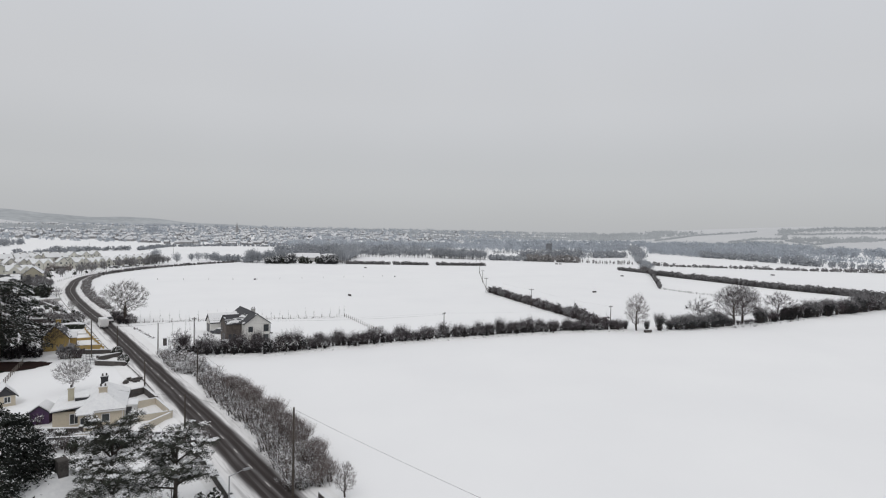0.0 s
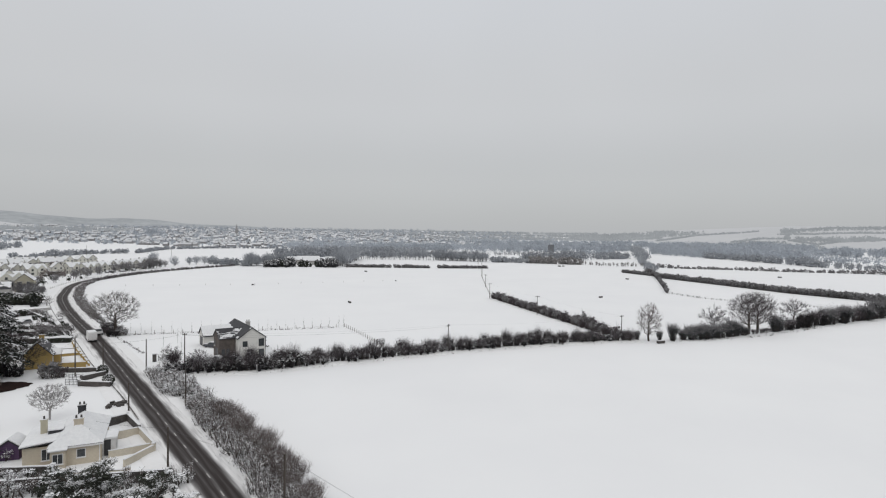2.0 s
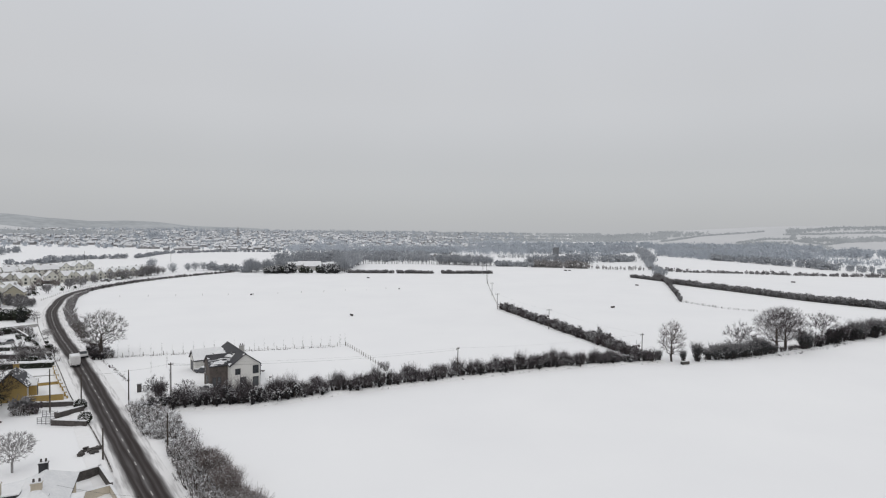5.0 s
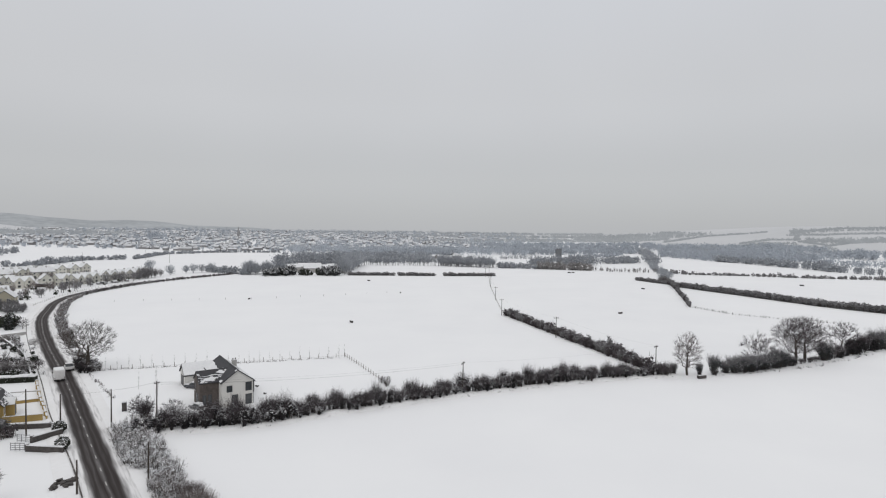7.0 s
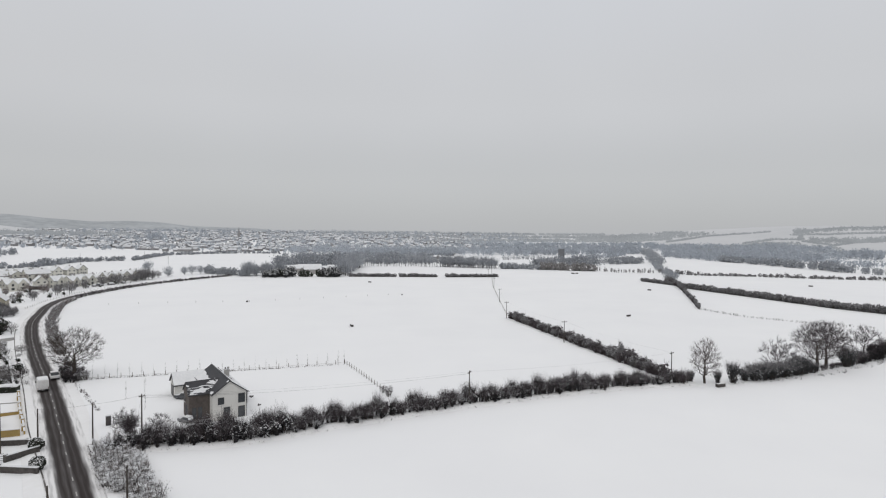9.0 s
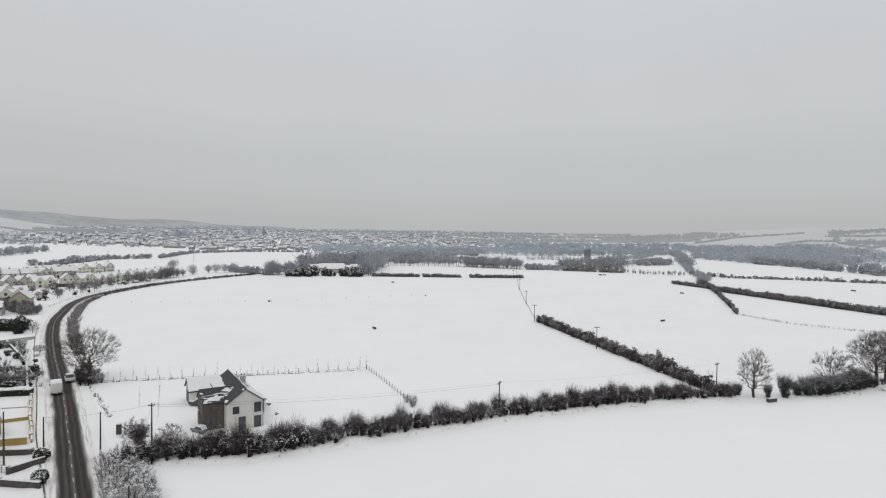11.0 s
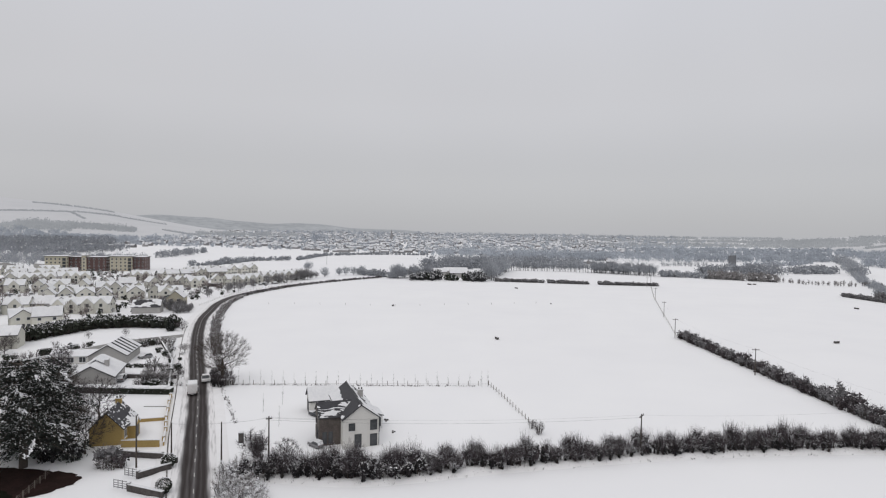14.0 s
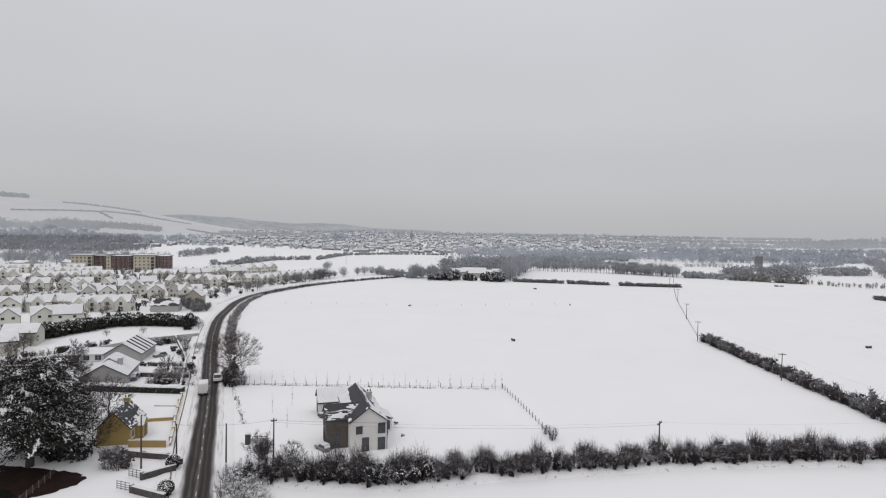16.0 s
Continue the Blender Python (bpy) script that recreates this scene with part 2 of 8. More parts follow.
def road_material():
    """Wet asphalt, with ridges of slush left between the wheel tracks and along both edges."""
    m = bpy.data.materials.new("wet_asphalt_with_slush")
    m.use_nodes = True
    n, l = m.node_tree.nodes, m.node_tree.links
    b = n["Principled BSDF"]
    uv = n.new("ShaderNodeUVMap")
    sep = n.new("ShaderNodeSeparateXYZ")
    l.new(uv.outputs["UV"], sep.inputs[0])
    stretch = n.new("ShaderNodeMapping")
    stretch.inputs["Scale"].default_value = (1.0, 0.07, 1)
    l.new(uv.outputs["UV"], stretch.inputs["Vector"])
    ns, nf = n.new("ShaderNodeTexNoise"), n.new("ShaderNodeTexNoise")
    ns.inputs["Scale"].default_value, ns.inputs["Detail"].default_value = 1.5, 1.5
    nf.inputs["Scale"].default_value, nf.inputs["Detail"].default_value = 2.5, 6
    l.new(stretch.outputs["Vector"], ns.inputs["Vector"]), l.new(stretch.outputs["Vector"], nf.inputs["Vector"])
    ramp = n.new("ShaderNodeValToRGB")
    wob = n.new("ShaderNodeMath")
    wob.operation = "MULTIPLY_ADD"
    wob.inputs[1].default_value, wob.inputs[2].default_value = 0.7, -0.35
    l.new(ns.outputs["Fac"], wob.inputs[0])
    ax = n.new("ShaderNodeMath")
    ax.operation = "ADD"
    l.new(sep.outputs["X"], ax.inputs[0]), l.new(wob.outputs[0], ax.inputs[1])
    mr = n.new("ShaderNodeMapRange")
    mr.inputs["From Min"].default_value, mr.inputs["From Max"].default_value = -2.8, 2.8
    l.new(ax.outputs[0], mr.inputs["Value"])
    stops = [(0.0, 1), (0.10, 0.95), (0.16, 0.34), (0.21, 0.05), (0.27, 0.01), (0.31, 0.03), (0.345, 0.08), (0.38, 0.04), (0.42, 0.005), (0.455, 0.045), (0.505, 0.17), (0.55, 0.05), (0.59, 0.005), (0.63, 0.02), (0.66, 0.05), (0.695, 0.02), (0.74, 0.01), (0.785, 0.05), (0.84, 0.34), (0.90, 0.95), (1.0, 1)]
    e = ramp.color_ramp.elements
    while len(e) < len(stops):
        e.new(0.5)
    for q, (p, v) in zip(e, stops):
        q.position, q.color = p, (v, v, v, 1)
    l.new(mr.outputs["Result"], ramp.inputs["Fac"])
    gr = n.new("ShaderNodeMapRange")
    gr.inputs["From Min"].default_value, gr.inputs["From Max"].default_value = 0.35, 0.65
    gr.inputs["To Min"].default_value, gr.inputs["To Max"].default_value = 0.7, 1.25
    l.new(nf.outputs["Fac"], gr.inputs["Value"])
    mul = n.new("ShaderNodeMath")
    mul.operation = "MULTIPLY"
    mul.use_clamp = True
    l.new(ramp.outputs["Color"], mul.inputs[0]), l.new(gr.outputs["Result"], mul.inputs[1])
    mix = n.new("ShaderNodeMix")
    mix.data_type = "RGBA"
    mix.inputs["A"].default_value, mix.inputs["B"].default_value = (0.029, 0.0225, 0.0215, 1), (0.74, 0.735, 0.735, 1)
    l.new(mul.outputs[0], mix.inputs["Factor"]), l.new(mix.outputs["Result"], b.inputs["Base Color"])
    b.inputs["Roughness"].default_value = 0.75
    b.inputs["Specular IOR Level"].default_value = 0.12
    bp = n.new("ShaderNodeBump")
    bp.inputs["Strength"].default_value, bp.inputs["Distance"].default_value = 0.4, 0.04
    l.new(mul.outputs[0], bp.inputs["Height"]), l.new(bp.outputs["Normal"], b.inputs["Normal"])
    return m


ROAD = road_material()

# ---- mesh helpers ----


class Geo:
    """Collects faces for one mesh."""

    def __init__(self):
        self.v, self.f, self.m = [], [], []

    def add(self, verts, faces, mat=0):
        k = len(self.v)
        self.v += [tuple(p) for p in verts]
        self.f += [tuple(i + k for i in q) for q in faces]
        self.m += [mat] * len(faces)
        return self

    def box(self, x0, y0, z0, x1, y1, z1, mat=0):
        v = [(x, y, z) for z in (z0, z1) for y in (y0, y1) for x in (x0, x1)]
        return self.add(v, [(0, 2, 3, 1), (4, 5, 7, 6), (0, 1, 5, 4), (2, 6, 7, 3), (0, 4, 6, 2), (1, 3, 7, 5)], mat)

    def slab(self, quad, thick, mat=0):
        """A four-cornered plate, raised along its normal by its thickness."""
        q = [Vector(p) for p in quad]
        up = (q[1] - q[0]).cross(q[3] - q[0]).normalized() * thick
        return self.add(q + [p + up for p in q], [(3, 2, 1, 0), (4, 5, 6, 7), (0, 1, 5, 4), (1, 2, 6, 5), (2, 3, 7, 6), (3, 0, 4, 7)], mat)

    def tube(self, p, q, r0, r1, n=4, mat=0, cap=False):
        p, q = Vector(p), Vector(q)
        d = q - p
        a = d.orthogonal().normalized()
        b = d.cross(a).normalized()
        ring = [(a * math.cos(6.2832 * i / n) + b * math.sin(6.2832 * i / n)) for i in range(n)]
        f = [(i, (i + 1) % n, n + (i + 1) % n, n + i) for i in range(n)]
        if cap:
            f += [tuple(range(n - 1, -1, -1)), tuple(range(n, 2 * n))]
        return self.add([p + u * r0 for u in ring] + [q + u * r1 for u in ring], f, mat)

    def shard(self, c, long, wide, rnd, mat=0, flat=0.0, lean=None):
        """A small leaf or spray: one bent quad, flat (1) or any way up (0)."""
        d = Vector((rnd.gauss(0, 1), rnd.gauss(0, 1), rnd.gauss(0, 1) * (1 - flat)))
        if lean:
            d += Vector(lean)
        d = d.normalized() if d.length > 1e-6 else Vector((1, 0, 0))
        s = Vector((rnd.gauss(0, 1), rnd.gauss(0, 1), rnd.gauss(0, 1) * (1 - flat))).cross(d)
        if flat > 0.5:
            s = Vector((-d.y, d.x, rnd.uniform(-0.2, 0.2)))
        s = s.normalized() * wide * 0.5
        c = Vector(c)
        h = d * long * 0.5
        return self.add([c - h - s * 0.5, c - s + h * 0.1, c + h, c + s], [(0, 1, 2, 3)], mat)

    def clump(self, c, rx, rz, rnd, mat=0):
        """A small lump of twigs: a dented eight-faced lump."""
        pts = [(1.7, 0, 0), (0, 1.7, 0), (-1.7, 0, 0), (0, -1.7, 0), (0, 0, 1.7), (0, 0, -1.7)]
        tri = [(0, 1, 4), (1, 2, 4), (2, 3, 4), (3, 0, 4), (1, 0, 5), (2, 1, 5), (3, 2, 5), (0, 3, 5)]
        out = []
        for p in pts:
            k = rnd.uniform(0.6, 1.3) / 1.7
            out.append((c[0] + p[0] * rx * k, c[1] + p[1] * rx * k, c[2] + p[2] * rz * k))
        return self.add(out, tri, mat)

    def strip(self, p, q, wide, rnd, mat=0):
        """A thin shoot: one tapering quad."""
        p, q = Vector(p), Vector(q)
        s = (q - p).cross(Vector((rnd.gauss(0, 1), rnd.gauss(0, 1), rnd.gauss(0, 1)))).normalized() * wide * 0.5
        return self.add([p - s, p + s, q + s * 0.4, q - s * 0.4], [(0, 1, 2, 3)], mat)

    def mesh(self, name, mats, smooth=False):
        me = bpy.data.meshes.new(name)
        me.from_pydata(self.v, [], self.f)
        for m in mats:
            me.materials.append(m)
        me.polygons.foreach_set("material_index", self.m)
        if smooth:
            me.polygons.foreach_set("use_smooth", [True] * len(self.f))
        me.update()
        return me

    def split(self, names, mats):
        """One mesh for each material, sharing no faces."""
        out = []
        for k, name in enumerate(names):
            g, seen = Geo(), {}
            for f, m in zip(self.f, self.m):
                if m == k:
                    g.f.append(tuple(seen.setdefault(i, len(seen)) for i in f))
            g.v, g.m = [self.v[i] for i in seen], [0] * len(g.f)
            out.append(g.mesh(name, [mats[k]]))
        return out

    def ob(self, name, mats, parent=None, label="", smooth=False):
        o = new(name, self.mesh(name, mats if isinstance(mats, (list, tuple)) else [mats], smooth))
        o.parent = parent
        return tagged(o, label)


def thing(name, m, label, category, group="", kind=""):
    e = new(name)
    e.empty_display_size = 0.5
    e.matrix_basis = m
    return tagged(e, label, category, group, kind)


def part(name, geo, mat, parent, label=""):
    return geo.ob(name, mat, parent, label)


def shared(name, mesh, parent, m):
    o = new(name, mesh)
    o.parent, o.matrix_basis = parent, m
    return o


def along(pts, step):
    """Points at even steps on a broken line, with the heading there."""
    out, left = [], 0.0
    for (x0, y0), (x1, y1) in zip(pts, pts[1:]):
        d = math.hypot(x1 - x0, y1 - y0)
        s = left
        while s < d:
            out.append((x0 + (x1 - x0) * s / d, y0 + (y1 - y0) * s / d, math.atan2(y1 - y0, x1 - x0)))
            s += step
        left = s - d
    return out


def smoothstep(a, b, x):
    t = min(1.0, max(0.0, (x - a) / (b - a)))
    return t * t * (3 - 2 * t)


def land(x, y):
    """Height of the ground: flat round the fields, rising past the town."""
    d = math.hypot(x, y)
    z = 33 * smoothstep(850, 2300, d)
    return z + 1.5 * noise.noise((x * 0.004, y * 0.004, 3.1)) * smoothstep(520, 900, d)


def rise(x, y):
    """Height of the far hills above the plain."""
    d, az = math.hypot(x, y), math.degrees(math.atan2(x, y))
    z = 100 * smoothstep(27, 46, -az) * smoothstep(1450, 2350, d) * (1 + 0.2 * noise.noise((az * 0.13, d * 0.0016, 1)))
    return z + 40 * smoothstep(19, 40, az) * smoothstep(1150, 2050, d) * (1 + 0.25 * noise.noise((az * 0.13, d * 0.002, 5)))


# ---- ground ----
RINGS = [0.0] + [12 * 1.075 ** i for i in range(84)]
SECT = 220
g = Geo()
for r in RINGS:
    for k in range(SECT):
        a = 2 * math.pi * k / SECT
        x, y = r * math.sin(a), 120 + r * math.cos(a)
        g.v.append((x, y, land(x, y)))
for i in range(len(RINGS) - 1):
    for k in range(SECT):
        k2 = (k + 1) % SECT
        g.f.append((i * SECT + k, i * SECT + k2, (i + 1) * SECT + k2, (i + 1) * SECT + k))
g.m = [0] * len(g.f)
g.f = [f[::-1] for f in g.f]
tagged(g.ob("ground", [SNOW], smooth=True), "smooth white snow over flat farmland reaching the horizon", "ground", kind="structure")

ROAD_LINE = [(62, -53), (27, 6), (-8.6, 65.0), (-18.0, 81.0), (-29.2, 99.6), (-40.4, 118), (-53.2, 139), (-65.4, 159), (-76.0, 176), (-95.6, 206.5), (-113.6, 236), (-128.6, 263), (-139, 286), (-149.5, 311), (-157, 340), (-157.5, 372), (-151, 412), (-134, 458), (-118, 488), (-95, 530)]


def smooth_line(pts, n=6):
    out = []
    for i in range(len(pts) - 1):
        p = [Vector(pts[max(0, min(len(pts) - 1, i + k))]) for k in (-1, 0, 1, 2)]
        for k in range(n):
            t = k / n
            out.append(0.5 * (2 * p[1] + (p[2] - p[0]) * t + (2 * p[0] - 5 * p[1] + 4 * p[2] - p[3]) * t * t + (3 * p[1] - p[0] - 3 * p[2] + p[3]) * t ** 3))
    return [tuple(q) for q in out] + [pts[-1]]


ROAD_FINE = smooth_line(ROAD_LINE)


def offset(line, d):
    """The line moved d metres to its right."""
    out = []
    for i, (x, y) in enumerate(line):
        x0, y0 = line[max(0, i - 1)]
        x1, y1 = line[min(len(line) - 1, i + 1)]
        k = math.hypot(x1 - x0, y1 - y0)
        out.append((x + (y1 - y0) / k * d, y - (x1 - x0) / k * d))
    return out


def ribbon(name, line, cols, zs, mat, label, category):
    """A strip along a line: cols are offsets to the right, zs their heights. UVs are in metres."""
    rows = [offset(line, c) for c in cols]
    g = Geo()
    for i in range(len(line)):
        for c, z in zip(rows, zs):
            g.v.append((c[i][0], c[i][1], z))
    n = len(cols)
    for i in range(len(line) - 1):
        for k in range(n - 1):
            g.f.append((i * n + k, i * n + k + 1, (i + 1) * n + k + 1, (i + 1) * n + k))
    g.m = [0] * len(g.f)
    me = g.mesh(name, [mat], True)
    run = [0.0]
    for a, b in zip(line, line[1:]):
        run.append(run[-1] + math.hypot(b[0] - a[0], b[1] - a[1]))
    uv = me.uv_layers.new(name="UVMap")
    for lp in me.loops:
        i, k = divmod(lp.vertex_index, n)
        uv.data[lp.index].uv = (cols[k], run[i])
    return tagged(new(name, me), label, category, kind="structure")


ribbon("road", ROAD_FINE, [-3.4, -1.7, 0, 1.7, 3.4], [0.05, 0.09, 0.11, 0.09, 0.05], ROAD, "wet dark asphalt road with slush between wheel tracks", "road")
ribbon("verge_near_side", ROAD_FINE, [-5.6, -4.6, -3.1], [0.03, 0.16, 0.045], VERGE, "snowy footpath verge with trodden grass showing through", "verge")
ribbon("verge_field_side", ROAD_FINE, [3.1, 3.9, 5.0], [0.045, 0.16, 0.02], VERGE, "snowy grass verge beside the road", "verge")
gutter_line = [offset(ROAD_FINE, -3.0 - 1.45 * smoothstep(114, 150, p[1]))[i] for i, p in enumerate(ROAD_FINE) if 104 < p[1] < 250]
ribbon("gutter", gutter_line, [-0.1, 0, 0.1], [0.168, 0.175, 0.168], GUTTER, "dark wet line of a kerb showing through snow", "kerb")
# worn white dashes of the centre line
dash = Geo().box(-0.07, 0, 0, 0.07, 1.5, 0.006)
dash_mesh = dash.mesh("lane_dash", [LANE_PAINT])
markings = thing("lane_marking", pose(0, 0, 0), "worn white dashed centre line on asphalt", "road marking", kind="structure")
for x, y, a in along([p for p in ROAD_FINE if 40 < p[1] < 300], 5.6):
    shared("dash", dash_mesh, markings, Matrix.Translation((x, y, 0.118)) @ Matrix.Rotation(a - math.pi / 2, 4, "Z"))

# ---- far hills ----


def ridge(name, az0, az1, dist, heights, depth, mat, label, base=20.0, rough=6.0):
    """A range of hills between two headings (degrees from north, right positive) seen from the fields."""
    g = Geo()
    n, rows = 60, 8
    for j in range(rows + 1):
        for i in range(n + 1):
            t = i / n
            a = radians(az0 + (az1 - az0) * t)
            k = t * (len(heights) - 1)
            h = heights[int(k)] + (heights[min(len(heights) - 1, int(k) + 1)] - heights[int(k)]) * smoothstep(0, 1, k - int(k))
            s = j / rows
            d = dist + depth * s
            z = base + (h - base) * smoothstep(0, 1, min(1, s * 1.25)) + rough * noise.noise((math.sin(a) * d * 0.004, math.cos(a) * d * 0.004, s))
            g.v.append((d * math.sin(a), d * math.cos(a), z))
    for j in range(rows):
        for i in range(n):
            q = j * (n + 1) + i
            g.f.append((q, q + 1, q + n + 2, q + n + 1))
    g.m = [0] * len(g.f)
    return tagged(g.ob(name, [mat], smooth=True), label, "hill", kind="structure")


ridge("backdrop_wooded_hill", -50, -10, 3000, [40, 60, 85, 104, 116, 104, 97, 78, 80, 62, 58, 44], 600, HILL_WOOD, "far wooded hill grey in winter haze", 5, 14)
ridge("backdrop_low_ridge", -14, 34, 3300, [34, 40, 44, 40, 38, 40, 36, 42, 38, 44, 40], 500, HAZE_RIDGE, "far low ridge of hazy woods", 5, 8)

def hill(name, az0, az1, label, lift=-1.5, near=1150):
    """Far snowy slopes that rise out of the plain."""
    g = Geo()
    n, rows = 70, 26
    for j in range(rows + 1):
        for i in range(n + 1):
            a, d = radians(az0 + (az1 - az0) * i / n), near + (3050 - near) * j / rows
            x, y = d * math.sin(a), d * math.cos(a)
            g.v.append((x, y, land(x, y) + rise(x, y) + lift))
    for j in range(rows):
        for i in range(n):
            q = j * (n + 1) + i
            g.f.append((q, q + 1, q + n + 2, q + n + 1))
    g.m = [0] * len(g.f)
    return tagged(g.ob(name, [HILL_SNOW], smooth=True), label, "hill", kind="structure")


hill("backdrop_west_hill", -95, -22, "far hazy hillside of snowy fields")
# a glowing sheet laid over the far ground so its snow fades into haze
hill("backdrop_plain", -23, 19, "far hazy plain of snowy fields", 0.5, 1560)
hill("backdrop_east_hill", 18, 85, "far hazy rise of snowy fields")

# ---- vegetation ----


def shrub_mesh(name, seed, high, wide, mats, body=420, twigs=160, snow=70, long=0.42, thick=0.16, rise=0.0, lobes_n=6, shoot=0.03):
    """A bush: stems, a mass of small sprays, thin shoots on top and lumps of snow. mats: stem, body, shoot, snow."""
    rnd = random.Random(seed)
    g = Geo()
    lobes = []
    for _ in range(lobes_n):
        a, r = rnd.uniform(0, 6.28), wide * 0.5 * rnd.uniform(0.1, 0.66)
        lobes.append((r * math.cos(a), r * math.sin(a), high * rnd.uniform(0.34, 0.74), wide * rnd.uniform(0.17, 0.32), high * rnd.uniform(0.14, 0.26)))
        foot = (r * 0.55 * math.cos(a), r * 0.55 * math.sin(a), -0.1)
        g.tube(foot, lobes[-1][:3], 0.09, 0.03, 4, 0)
        for _ in range(3):
            g.strip((foot[0] + rnd.gauss(0, 0.2), foot[1] + rnd.gauss(0, 0.2), 0), (lobes[-1][0] + rnd.gauss(0, 0.3), lobes[-1][1] + rnd.gauss(0, 0.3), lobes[-1][2]), 0.09, rnd, 0)
    for _ in range(body):
        lx, ly, lz, lr, lh = rnd.choice(lobes)
        u = Vector((rnd.gauss(0, 1), rnd.gauss(0, 1), rnd.gauss(0, 1))).normalized() * rnd.uniform(0.35, 1.1)
        x, y, z = lx + u.x * lr, ly + u.y * lr, lz + u.z * lh
        if rnd.random() < 0.34:
            k = rnd.uniform(0.1, 0.9)
            x, y, z = x * (0.6 + 0.4 * k), y * (0.6 + 0.4 * k), z * k
        g.shard((x, y, max(0.06, z)), long * rnd.uniform(0.5, 1.5), thick * rnd.uniform(0.5, 1.6), rnd, 1, lean=(0, 0, rise))
    for _ in range(twigs):
        lx, ly, lz, lr, lh = rnd.choice(lobes)
        a, r = rnd.uniform(0, 6.28), lr * math.sqrt(rnd.random())
        b = Vector((lx + r * math.cos(a), ly + r * math.sin(a), lz + lh * rnd.uniform(0.0, 0.8)))
        g.strip(b, b + Vector((rnd.gauss(0, 0.25) + (b.x - lx) * 0.5, rnd.gauss(0, 0.25) + (b.y - ly) * 0.5, high * rnd.uniform(0.10, 0.34))), shoot * rnd.uniform(0.7, 1.6), rnd, 2)
    caps = [rnd.choice(lobes) for _ in range(3)]
    for _ in range(snow):
        lx, ly, lz, lr, lh = rnd.choice(caps if rnd.random() < 0.7 else lobes)
        u = Vector((rnd.gauss(0, 1), rnd.gauss(0, 1), abs(rnd.gauss(0, 1)) + 0.15)).normalized() * rnd.uniform(0.9, 1.15)
        g.shard((lx + u.x * lr, ly + u.y * lr, lz + u.z * lh), 0.36 * rnd.uniform(0.4, 1.5), 0.17 * rnd.uniform(0.5, 1.5), rnd, 3, flat=0.55)
    return g.mesh(name, mats)


